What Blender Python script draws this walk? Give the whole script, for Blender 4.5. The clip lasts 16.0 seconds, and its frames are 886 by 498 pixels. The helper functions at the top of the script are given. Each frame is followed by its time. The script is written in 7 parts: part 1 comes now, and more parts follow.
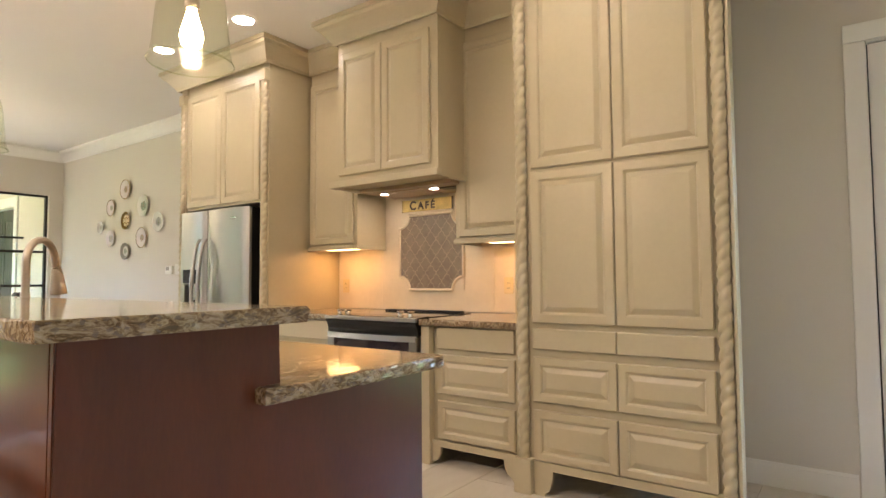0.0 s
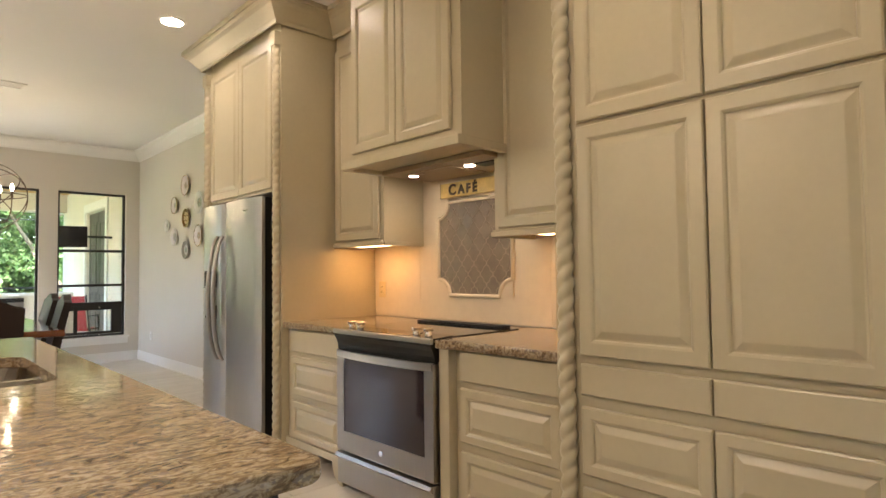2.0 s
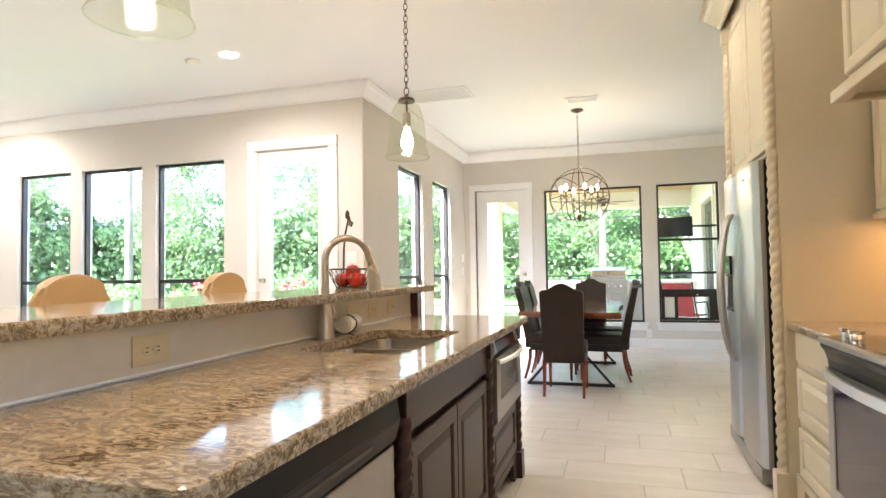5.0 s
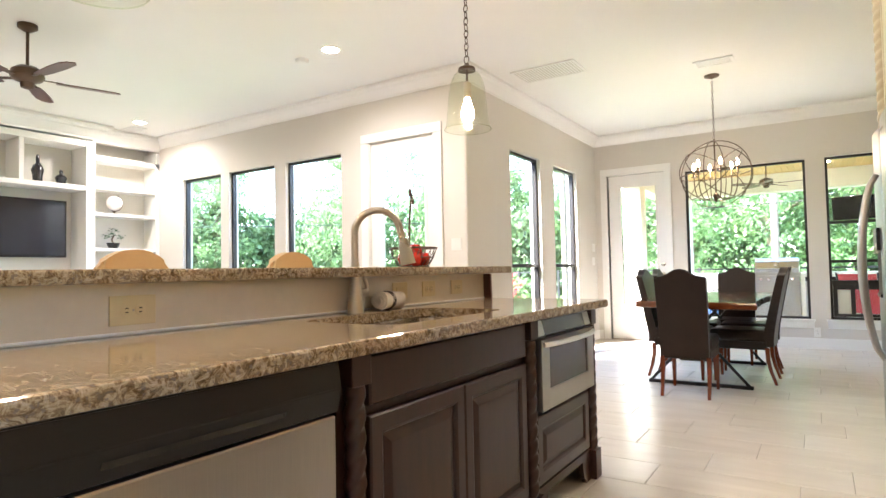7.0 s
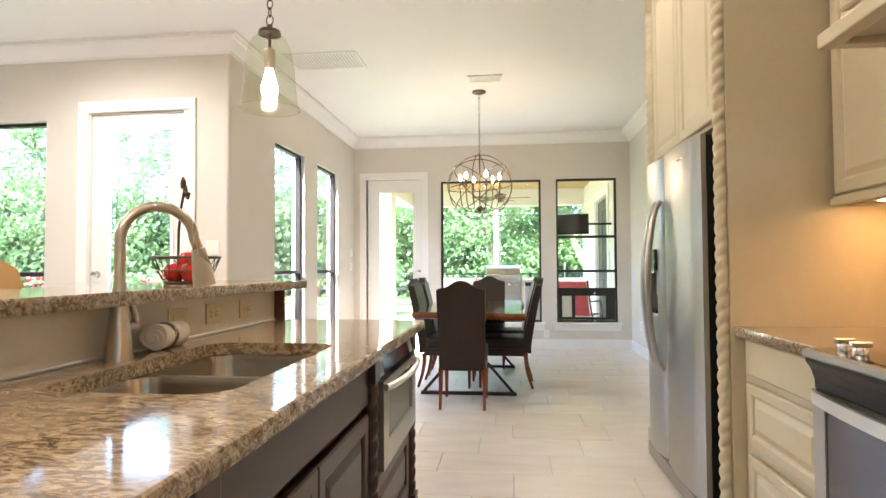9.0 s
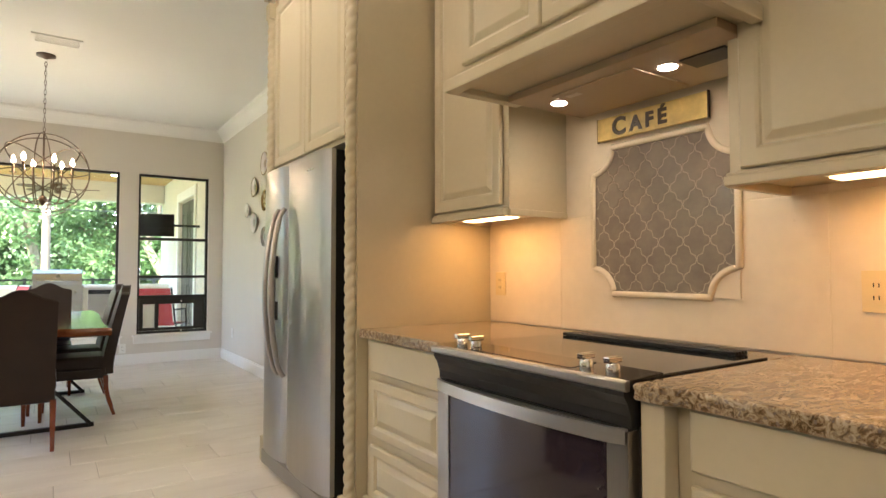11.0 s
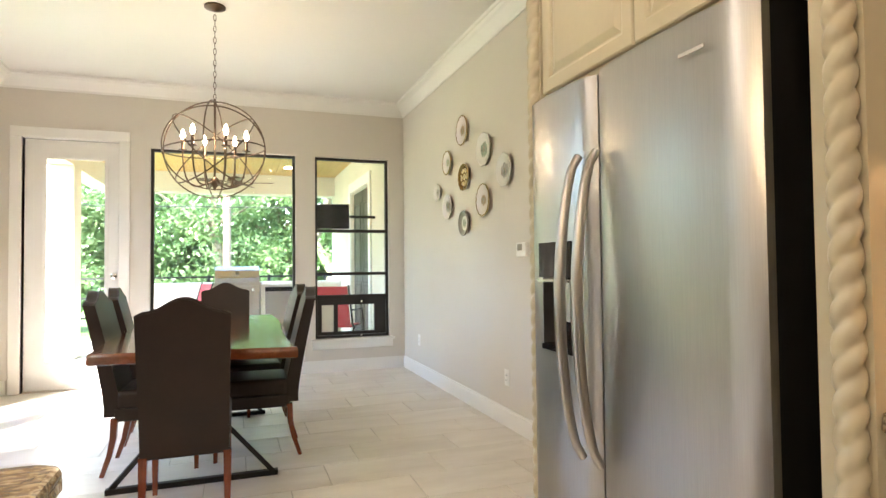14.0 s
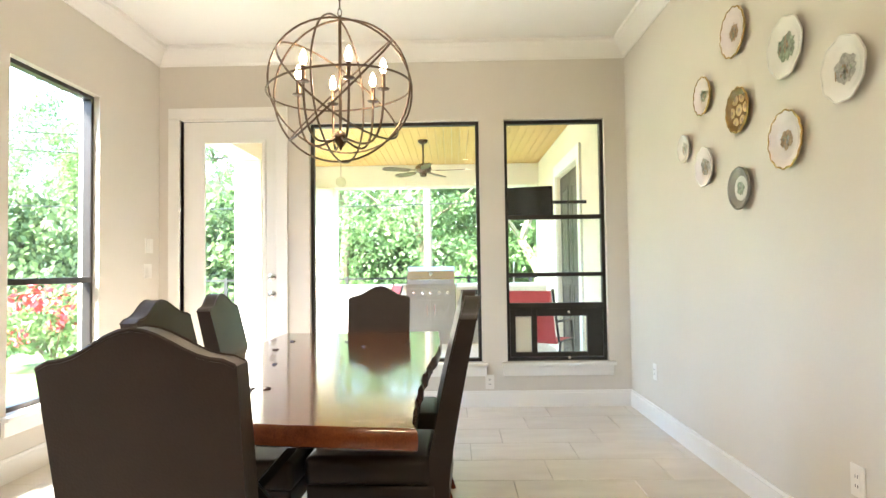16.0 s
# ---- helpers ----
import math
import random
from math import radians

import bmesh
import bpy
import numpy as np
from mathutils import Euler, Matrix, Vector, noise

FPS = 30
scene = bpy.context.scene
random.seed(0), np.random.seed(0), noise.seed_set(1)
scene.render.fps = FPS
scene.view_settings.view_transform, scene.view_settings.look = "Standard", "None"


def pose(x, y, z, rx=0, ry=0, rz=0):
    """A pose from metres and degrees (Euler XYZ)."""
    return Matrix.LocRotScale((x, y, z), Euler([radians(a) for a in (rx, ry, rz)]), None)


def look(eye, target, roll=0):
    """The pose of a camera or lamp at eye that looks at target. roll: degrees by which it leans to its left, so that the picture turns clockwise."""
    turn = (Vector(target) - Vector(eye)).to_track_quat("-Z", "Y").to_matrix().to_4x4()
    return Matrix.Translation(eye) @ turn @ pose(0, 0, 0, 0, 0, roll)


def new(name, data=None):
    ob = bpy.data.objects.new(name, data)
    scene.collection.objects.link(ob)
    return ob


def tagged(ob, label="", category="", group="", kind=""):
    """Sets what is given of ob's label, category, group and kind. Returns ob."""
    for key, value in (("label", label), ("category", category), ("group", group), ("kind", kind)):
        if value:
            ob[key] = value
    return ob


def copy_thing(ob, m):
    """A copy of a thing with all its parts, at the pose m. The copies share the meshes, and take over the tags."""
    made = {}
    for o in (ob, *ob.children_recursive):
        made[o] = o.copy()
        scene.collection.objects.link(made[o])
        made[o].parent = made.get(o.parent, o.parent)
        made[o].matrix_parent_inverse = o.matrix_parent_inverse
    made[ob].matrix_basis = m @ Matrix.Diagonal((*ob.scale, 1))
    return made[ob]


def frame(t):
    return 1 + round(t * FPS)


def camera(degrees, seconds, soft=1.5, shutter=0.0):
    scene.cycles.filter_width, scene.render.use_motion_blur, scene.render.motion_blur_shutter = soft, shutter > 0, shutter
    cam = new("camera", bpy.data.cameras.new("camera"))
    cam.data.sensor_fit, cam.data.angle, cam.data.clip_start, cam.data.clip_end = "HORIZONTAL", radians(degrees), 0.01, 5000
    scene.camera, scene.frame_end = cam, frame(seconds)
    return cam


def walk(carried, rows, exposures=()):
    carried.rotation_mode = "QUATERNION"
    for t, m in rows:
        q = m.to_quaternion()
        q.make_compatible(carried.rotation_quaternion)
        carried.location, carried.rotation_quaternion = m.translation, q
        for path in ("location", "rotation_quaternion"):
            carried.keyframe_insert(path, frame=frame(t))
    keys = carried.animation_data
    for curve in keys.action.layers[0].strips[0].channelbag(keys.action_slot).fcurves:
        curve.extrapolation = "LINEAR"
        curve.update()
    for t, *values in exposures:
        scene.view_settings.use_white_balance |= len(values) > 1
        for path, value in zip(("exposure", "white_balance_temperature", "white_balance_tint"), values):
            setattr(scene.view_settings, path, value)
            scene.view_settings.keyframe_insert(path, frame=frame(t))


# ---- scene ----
cam = camera(74.7, 16.0)
EXPOSURES = [(0, 4.23, 6450, 22), (2.0, 4.0, 6500, 20), (4.0, 4.54, 5900, 19), (8.5, 4.5, 5900, 18), (10.0, 4.25, 6150, 18), (12.5, 4.06, 6350, 18), (14.5, 4.5, 6250, 17), (16, 4.6, 6350, 16)]
PATH = [
    (0, (0.928, -0.093, 1.174), (-0.235, 1.531, 1.276), -0.4),
    (0.5, (0.865, 0.187, 1.168), (-0.247, 1.846, 1.259), -0.4),
    (1, (0.754, 0.482, 1.17), (-0.326, 2.164, 1.259), -0.3),
    (1.5, (0.655, 0.743, 1.215), (-0.512, 2.365, 1.304), -0.4),
    (2, (0.658, 0.986, 1.233), (-0.793, 2.36, 1.315), -0.7),
    (2.5, (0.618, 1.156, 1.211), (-1.011, 2.313, 1.302), -0.5),
    (3, (0.538, 1.32, 1.22), (-1.261, 2.192, 1.297), -0.8),
    (3.5, (0.527, 1.466, 1.185), (-1.423, 1.906, 1.266), -0.5),
    (4, (0.442, 1.628, 1.199), (-1.554, 1.723, 1.273), -0.9),
    (4.5, (0.376, 1.883, 1.194), (-1.606, 1.63, 1.271), -0.8),
    (5, (0.416, 2.099, 1.2), (-1.495, 1.514, 1.275), -0.9),
    (5.2, (0.346, 2.19, 1.179), (-1.523, 1.481, 1.249), -0.3),
    (7.3, (-0.105, 2.521, 1.084), (-1.783, 1.434, 1.161), -1.2),
    (7.5, (-0.2, 2.52, 1.086), (-1.891, 1.455, 1.166), -1.2),
    (8, (-0.3, 2.541, 1.112), (-2.042, 1.561, 1.177), -0.9),
    (8.5, (-0.422, 2.185, 1.159), (-2.324, 1.57, 1.223), -0.6),
    (9, (-0.341, 1.953, 1.169), (-2.327, 1.727, 1.234), -0.3),
    (9.5, (-0.35, 1.777, 1.197), (-2.336, 2.003, 1.266), -0.1),
    (10, (-0.346, 1.694, 1.187), (-2.223, 2.382, 1.264), 0.1),
    (10.2, (-0.376, 1.713, 1.191), (-2.206, 2.515, 1.27), 0.1),
    (12.3, (-0.826, 1.701, 1.145), (-2.34, 3.005, 1.211), -0.3),
    (12.5, (-0.937, 1.694, 1.143), (-2.488, 2.952, 1.213), -0.2),
    (13, (-1.251, 1.682, 1.154), (-2.912, 2.79, 1.216), -0.2),
    (13.5, (-1.701, 1.754, 1.187), (-3.487, 2.647, 1.246), -0.4),
    (14, (-2.19, 1.774, 1.193), (-4.069, 2.449, 1.251), -0.6),
    (14.5, (-2.684, 1.837, 1.183), (-4.634, 2.279, 1.246), -0.6),
    (15, (-3.123, 1.93, 1.165), (-5.107, 2.173, 1.226), -0.6),
    (15.5, (-3.546, 2.019, 1.179), (-5.54, 2.145, 1.242), -0.8),
    (16, (-3.895, 2.182, 1.168), (-5.894, 2.148, 1.239), -0.8),
]
walk(cam, [(t, look(eye, target, roll)) for t, eye, target, roll in PATH], EXPOSURES)

# ---- light ----
world = bpy.data.worlds.new("world")
scene.world = world
world.use_nodes = True
wn = world.node_tree
sky = wn.nodes.new("ShaderNodeTexSky")
sky.sky_type, sky.sun_disc = "NISHITA", False
sky.sun_elevation, sky.sun_rotation = radians(52), radians(130)
wn.nodes["Background"].inputs[1].default_value = 0.15
wn.links.new(sky.outputs[0], wn.nodes["Background"].inputs[0])
sun = new("sun", bpy.data.lights.new("sun", "SUN"))
sun.data.energy, sun.data.angle, sun.data.color = 3.0, radians(8), (1.0, 0.95, 0.87)
sun.matrix_world = look((0, 0, 20), Vector((0, 0, 20)) - Vector((math.sin(radians(130)) * math.cos(radians(52)), math.cos(radians(130)) * math.cos(radians(52)), math.sin(radians(52)))))


def area_lamp(name, place, target, w, h, power, color=(1, 0.86, 0.68)):
    d = bpy.data.lights.new(name, "AREA")
    d.shape, d.size, d.size_y, d.energy, d.color = "RECTANGLE", w, h, power, color
    ob = new(name, d)
    ob.matrix_world = look(place, target)
    return ob


def point_lamp(name, place, power, radius, color=(1, 0.72, 0.42)):
    d = bpy.data.lights.new(name, "POINT")
    d.energy, d.shadow_soft_size, d.color = power, radius, color
    ob = new(name, d)
    ob.location = place
    return ob


def spot_lamp(name, place, power, color=(1, 0.8, 0.58), size=130, blend=0.6):
    d = bpy.data.lights.new(name, "SPOT")
    d.energy, d.color, d.spot_size, d.spot_blend, d.shadow_soft_size = power, color, radians(size), blend, 0.03
    ob = new(name, d)
    ob.location = place
    return ob


CEIL = 3.12
# Can (1.1, 1.9) is unseen, added to brighten the wall beside the pantry.
CANS = [(-3.78, 2.45), (-2.75, 2.5), (-0.3, 2.2), (1.1, 1.9), (-3.83, -1.13), (-4.2, -4.9), (-1.2, -1.2), (-1.0, -4.6)]
for cx, cy in CANS:
    spot_lamp("can_lamp", (cx, cy, CEIL - 0.03), 9 if cy < 0 else 0.6, (1, 0.9, 0.76) if cy < 0 else (1, 0.82, 0.62), 172 if cy < 0 else 130, 1.0 if cy < 0 else 0.6)

# ---- materials ----
def mat_base(name, rough=0.5, metal=0.0, spec=0.5):
    m = bpy.data.materials.new(name)
    m.use_nodes = True
    n = m.node_tree
    b = n.nodes["Principled BSDF"]
    b.inputs["Roughness"].default_value, b.inputs["Metallic"].default_value = rough, metal
    b.inputs["Specular IOR Level"].default_value = spec
    return m, n, b


def nd(n, kind, **vals):
    node = n.nodes.new(kind)
    for k, v in vals.items():
        node.inputs[k.replace("_", " ")].default_value = v
    return node


def ramp(n, fac, stops):
    r = n.nodes.new("ShaderNodeValToRGB")
    e = r.color_ramp.elements
    while len(e) < len(stops):
        e.new(0.5)
    for el, (p, c) in zip(e, stops):
        el.position, el.color = p, (*c, 1)
    n.links.new(fac, r.inputs[0])
    return r.outputs[0]


def bump(n, b, height, strength, dist=0.005):
    k = nd(n, "ShaderNodeBump", Strength=strength, Distance=dist)
    n.links.new(height, k.inputs["Height"])
    n.links.new(k.outputs[0], b.inputs["Normal"])


def coords(n, scale=(1, 1, 1), kind="Object"):
    c = n.nodes.new("ShaderNodeTexCoord")
    mp = n.nodes.new("ShaderNodeMapping")
    mp.inputs["Scale"].default_value = scale
    n.links.new(c.outputs[kind], mp.inputs[0])
    return mp.outputs[0]


def noise_tex(n, vec, scale, detail=4, rough=0.55, dist=0.0):
    t = nd(n, "ShaderNodeTexNoise", Scale=scale, Detail=detail, Roughness=rough, Distortion=dist)
    n.links.new(vec, t.inputs["Vector"])
    return t.outputs[0]


def plain(name, color, rough=0.5, metal=0.0, vary=0.06, scale=3.0, grain=60.0, bumpy=0.08, stretch=(1, 1, 1), spec=0.5):
    """A painted or plain surface: broad tone drift, fine grain and slight relief."""
    m, n, b = mat_base(name, rough, metal, spec)
    v = coords(n, stretch)
    big = noise_tex(n, v, scale, 5)
    fine = noise_tex(n, v, grain, 3)
    mix = nd(n, "ShaderNodeMath")
    mix.operation = "ADD"
    half = nd(n, "ShaderNodeMath")
    half.operation = "MULTIPLY"
    half.inputs[1].default_value = 0.35
    n.links.new(fine, half.inputs[0])
    n.links.new(big, mix.inputs[0])
    n.links.new(half.outputs[0], mix.inputs[1])
    lo = [max(0, c * (1 - vary)) for c in color]
    hi = [min(1, c * (1 + vary)) for c in color]
    n.links.new(ramp(n, mix.outputs[0], [(0.4, lo), (0.95, hi)]), b.inputs["Base Color"])
    r = n.nodes.new("ShaderNodeMapRange")
    r.inputs["To Min"].default_value, r.inputs["To Max"].default_value = max(0.02, rough - 0.06), min(1, rough + 0.06)
    n.links.new(big, r.inputs[0])
    n.links.new(r.outputs[0], b.inputs["Roughness"])
    if bumpy:
        bump(n, b, fine, bumpy, 0.002)
    return m


def wood(name, dark, light, rough=0.35, stretch=(1, 8, 8), scale=4.0, coat=0.0):
    m, n, b = mat_base(name, rough)
    v = coords(n, stretch)
    g = noise_tex(n, v, scale, 8, 0.62, 0.6)
    f = noise_tex(n, coords(n, [s * 6 for s in stretch]), scale * 3, 3)
    mix = n.nodes.new("ShaderNodeMix")
    mix.inputs[0].default_value = 0.3
    n.links.new(g, mix.inputs[2])
    n.links.new(f, mix.inputs[3])
    mid = [(a + c) / 2 for a, c in zip(dark, light)]
    n.links.new(ramp(n, mix.outputs[0], [(0.3, dark), (0.5, mid), (0.7, light)]), b.inputs["Base Color"])
    b.inputs["Coat Weight"].default_value = coat
    b.inputs["Coat Roughness"].default_value = 0.08
    bump(n, b, mix.outputs[0], 0.12, 0.001)
    return m


def granite(name):
    m, n, b = mat_base(name, 0.09)
    v = coords(n, (1.7, 1, 1.7))
    flow = noise_tex(n, v, 7, 6, 0.65, 1.2)
    speck = nd(n, "ShaderNodeTexVoronoi", Scale=95.0)
    n.links.new(v, speck.inputs["Vector"])
    fine = noise_tex(n, coords(n, (2.4, 1, 2.4)), 17, 9, 0.74, 1.8)
    base = ramp(n, flow, [(0.3, (0.086, 0.051, 0.023)), (0.43, (0.226, 0.152, 0.078)), (0.55, (0.367, 0.289, 0.183)), (0.7, (0.468, 0.406, 0.312))])
    spots = ramp(n, fine, [(0.38, (0.017, 0.010, 0.007)), (0.455, (0.125, 0.070, 0.031)), (0.52, (0.351, 0.269, 0.160)), (0.64, (0.515, 0.448, 0.351))])
    mix = n.nodes.new("ShaderNodeMix")
    mix.data_type = "RGBA"
    mix.inputs[0].default_value = 0.72
    n.links.new(base, mix.inputs[6])
    n.links.new(spots, mix.inputs[7])
    grey = n.nodes.new("ShaderNodeMix")
    grey.data_type = "RGBA"
    n.links.new(ramp(n, speck.outputs["Color"], [(0.74, (0, 0, 0)), (0.84, (0.75, 0.75, 0.75))]), grey.inputs[0])
    n.links.new(mix.outputs[2], grey.inputs[6])
    grey.inputs[7].default_value = (0.16, 0.13, 0.11, 1)
    n.links.new(grey.outputs[2], b.inputs["Base Color"])
    return m


def glass(name, tint=(1, 1, 1), rough=0.0, mix_in=0.1):
    """Thin clear pane: mostly clear, with a weak mirror reflection."""
    m = bpy.data.materials.new(name)
    m.use_nodes = True
    n = m.node_tree
    n.nodes.remove(n.nodes["Principled BSDF"])
    t = nd(n, "ShaderNodeBsdfTransparent")
    t.inputs[0].default_value = (*tint, 1)
    g = nd(n, "ShaderNodeBsdfGlossy", Roughness=rough)
    f = nd(n, "ShaderNodeLayerWeight", Blend=0.5)
    pw = nd(n, "ShaderNodeMath")
    pw.operation = "POWER"
    pw.inputs[1].default_value = 4.0
    n.links.new(f.outputs["Facing"], pw.inputs[0])
    sc = nd(n, "ShaderNodeMath")
    sc.operation = "MULTIPLY_ADD"
    sc.inputs[1].default_value, sc.inputs[2].default_value = 0.55, 0.025
    n.links.new(pw.outputs[0], sc.inputs[0])
    mx = nd(n, "ShaderNodeMixShader")
    n.links.new(sc.outputs[0], mx.inputs[0])
    n.links.new(t.outputs[0], mx.inputs[1])
    n.links.new(g.outputs[0], mx.inputs[2])
    n.links.new(mx.outputs[0], n.nodes["Material Output"].inputs[0])
    return m


def glow(name, color, power):
    m, n, b = mat_base(name, 0.4)
    b.inputs["Base Color"].default_value = (0.8, 0.8, 0.8, 1)
    b.inputs["Emission Color"].default_value = (*color, 1)
    b.inputs["Emission Strength"].default_value = power
    return m


def steel(name, color=(0.44, 0.42, 0.39), rough=0.32, stretch=(50, 50, 0.6)):
    m, n, b = mat_base(name, rough, 1.0)
    v = coords(n, stretch)
    g = noise_tex(n, v, 14, 4)
    broad = noise_tex(n, coords(n, (1.5, 1.5, 0.4)), 2.0, 2)
    n.links.new(ramp(n, g, [(0.3, [c * 0.93 for c in color]), (0.7, [min(1, c * 1.06) for c in color])]), b.inputs["Base Color"])
    r = n.nodes.new("ShaderNodeMapRange")
    r.inputs["To Min"].default_value, r.inputs["To Max"].default_value = rough - 0.05, rough + 0.07
    n.links.new(g, r.inputs[0])
    n.links.new(r.outputs[0], b.inputs["Roughness"])
    bump(n, b, broad, 0.25, 0.05)
    return m


def leather(name, color):
    m, n, b = mat_base(name, 0.36, 0.0, 0.36)
    v = coords(n)
    cells = nd(n, "ShaderNodeTexVoronoi", Scale=170.0)
    n.links.new(v, cells.inputs["Vector"])
    big = noise_tex(n, v, 5, 5)
    n.links.new(ramp(n, big, [(0.3, [c * 0.75 for c in color]), (0.75, [c * 1.3 for c in color])]), b.inputs["Base Color"])
    bump(n, b, cells.outputs["Distance"], 0.25, 0.001)
    return m


def tile_mat(name, dark, light, rough, stretch):
    """Stone-look tile whose tone also varies tile by tile."""
    m, n, b = mat_base(name, rough)
    v = coords(n, stretch)
    info = n.nodes.new("ShaderNodeObjectInfo")
    add = n.nodes.new("ShaderNodeVectorMath")
    comb = nd(n, "ShaderNodeCombineXYZ")
    mul = nd(n, "ShaderNodeMath")
    mul.operation = "MULTIPLY"
    mul.inputs[1].default_value = 37.0
    n.links.new(info.outputs["Random"], mul.inputs[0])
    n.links.new(mul.outputs[0], comb.inputs[0])
    n.links.new(mul.outputs[0], comb.inputs[1])
    n.links.new(v, add.inputs[0])
    n.links.new(comb.outputs[0], add.inputs[1])
    g = noise_tex(n, add.outputs[0], 3.2, 7, 0.6, 0.4)
    shift = nd(n, "ShaderNodeMath")
    shift.operation = "MULTIPLY_ADD"
    shift.inputs[1].default_value, shift.inputs[2].default_value = 0.16, -0.08
    n.links.new(info.outputs["Random"], shift.inputs[0])
    tot = nd(n, "ShaderNodeMath")
    n.links.new(g, tot.inputs[0])
    n.links.new(shift.outputs[0], tot.inputs[1])
    n.links.new(ramp(n, tot.outputs[0], [(0.3, dark), (0.7, light)]), b.inputs["Base Color"])
    bump(n, b, g, 0.06, 0.002)
    return m


M_WALL = plain("wall_paint", (0.64, 0.60, 0.53), 0.75, vary=0.03, scale=1.2, grain=90, bumpy=0.2)
M_CEIL = plain("ceiling_paint", (0.80, 0.785, 0.74), 0.8, vary=0.02, scale=1.0, grain=70, bumpy=0.25)
M_TRIM = plain("trim_paint", (0.80, 0.785, 0.74), 0.4, vary=0.02, bumpy=0.03)
M_CAB = plain("cabinet_paint", (0.515, 0.452, 0.312), 0.33, vary=0.05, scale=2.5, grain=40, bumpy=0.05)
M_CABDARK = plain("cabinet_gap", (0.16, 0.13, 0.09), 0.6)
M_GRAN = granite("granite")
# Darker copy of the island's mahogany, with the aisle side's shade in its colour.
M_MAHO = wood("dark_mahogany", (0.016, 0.0055, 0.0035), (0.042, 0.013, 0.007), 0.34, (6, 6, 0.8), 5, 0.05)
M_MAHOP = wood("polished_mahogany", (0.075, 0.017, 0.007), (0.125, 0.031, 0.012), 0.28, (3, 3, 0.7), 2.2, 0.15)
M_FLOOR = tile_mat("floor_tile", (0.57, 0.52, 0.445), (0.70, 0.655, 0.58), 0.28, (2.0, 0.5, 1))
M_GROUT = plain("grout", (0.40, 0.36, 0.31), 0.8)
M_STEEL = steel("stainless")
M_SINK = steel("sink_steel", (0.44, 0.41, 0.37), 0.22, (40, 1, 1))
M_NICK = plain("brushed_nickel", (0.52, 0.45, 0.37), 0.28, 1.0, 0.05)
M_SATIN = plain("satin_steel", (0.78, 0.77, 0.75), 0.33, 1.0, 0.04, stretch=(1, 1, 20))
M_CHROME = plain("chrome", (0.75, 0.74, 0.72), 0.12, 1.0, 0.02, bumpy=0)
M_BLACKG = plain("black_glass", (0.012, 0.011, 0.012), 0.05, 0, 0.1, bumpy=0)
M_OVENG = plain("oven_glass", (0.030, 0.022, 0.030), 0.06, 0, 0.1, bumpy=0, spec=0.8)
M_BLACK = plain("black_plastic", (0.014, 0.013, 0.012), 0.4, 0, 0.1, spec=0.3)
M_BRONZE = plain("oiled_bronze", (0.10, 0.066, 0.042), 0.38, 0.8, 0.15)
M_FRAME = plain("bronze_window_frame", (0.022, 0.020, 0.018), 0.45, 0.2, 0.1)
M_LEATH = leather("brown_leather", (0.019, 0.0105, 0.0075))
M_CHERRY = wood("cherry_legs", (0.10, 0.022, 0.010), (0.20, 0.050, 0.022), 0.25, (6, 6, 0.8), 5, 0.4)
M_TABLE = wood("table_wood", (0.07, 0.016, 0.006), (0.19, 0.056, 0.018), 0.14, (0.7, 5, 5), 2.6, 0.6)
M_PLATE = plain("outlet_plastic", (0.70, 0.57, 0.32), 0.35, 0, 0.03)
M_WHITE = plain("white_plastic", (0.78, 0.76, 0.71), 0.35, 0, 0.03)
M_SPLASH = plain("splash_stone", (0.70, 0.61, 0.47), 0.3, 0, 0.07, 2.5, 20, 0.04)
M_TILEF = plain("tile_border", (0.74, 0.65, 0.50), 0.25, 0, 0.05)
M_LANT = plain("taupe_glaze", (0.20, 0.165, 0.13), 0.12, 0, 0.2, 14, 50, 0.05)
M_PGROUT = plain("tan_grout", (0.34, 0.285, 0.22), 0.7)
M_YELLOW = plain("sign_paint", (0.62, 0.46, 0.16), 0.5, 0, 0.25, 18, 60, 0.1)
M_INK = plain("sign_letter", (0.045, 0.028, 0.015), 0.5, 0, 0.2)
M_GLASS = glass("pane_glass", (0.97, 1.0, 0.98))
M_PENDGLASS = glass("pendant_glass", (0.93, 0.95, 0.88))
M_BULB = glow("bulb_glow", (1.0, 0.76, 0.44), 5)
M_FLAME = glow("candle_bulb", (1.0, 0.78, 0.48), 6)
M_LED = glow("lamp_disc", (1.0, 0.88, 0.68), 6)
M_STRIP = glow("strip_diffuser", (1.0, 0.62, 0.26), 0.9)
M_INSERT = plain("hood_insert_paint", (0.36, 0.27, 0.17), 0.42, 0, 0.06)
M_TAN = plain("tan_vinyl", (0.52, 0.34, 0.15), 0.4, 0, 0.08)
M_RED = plain("apple_skin", (0.38, 0.025, 0.015), 0.22, 0, 0.5, 20, 60, 0.02)
M_LINEN = plain("towel_cloth", (0.62, 0.56, 0.47), 0.9, 0, 0.08, 8, 300, 0.6)
M_STRIPE = plain("towel_stripe", (0.10, 0.08, 0.07), 0.9)
M_PORC = plain("porcelain", (0.74, 0.72, 0.68), 0.12, 0, 0.04, bumpy=0)
M_GOLD = plain("gilt_rim", (0.62, 0.42, 0.13), 0.25, 0.7, 0.15)
M_PINK = plain("lilac_glaze", (0.68, 0.62, 0.63), 0.15, 0, 0.08)
M_GREY = plain("pewter_rim", (0.23, 0.21, 0.18), 0.3, 0.3, 0.1)
M_PIC = plain("plate_picture_brown", (0.30, 0.20, 0.12), 0.3, 0, 0.7, 60, 160, 0)
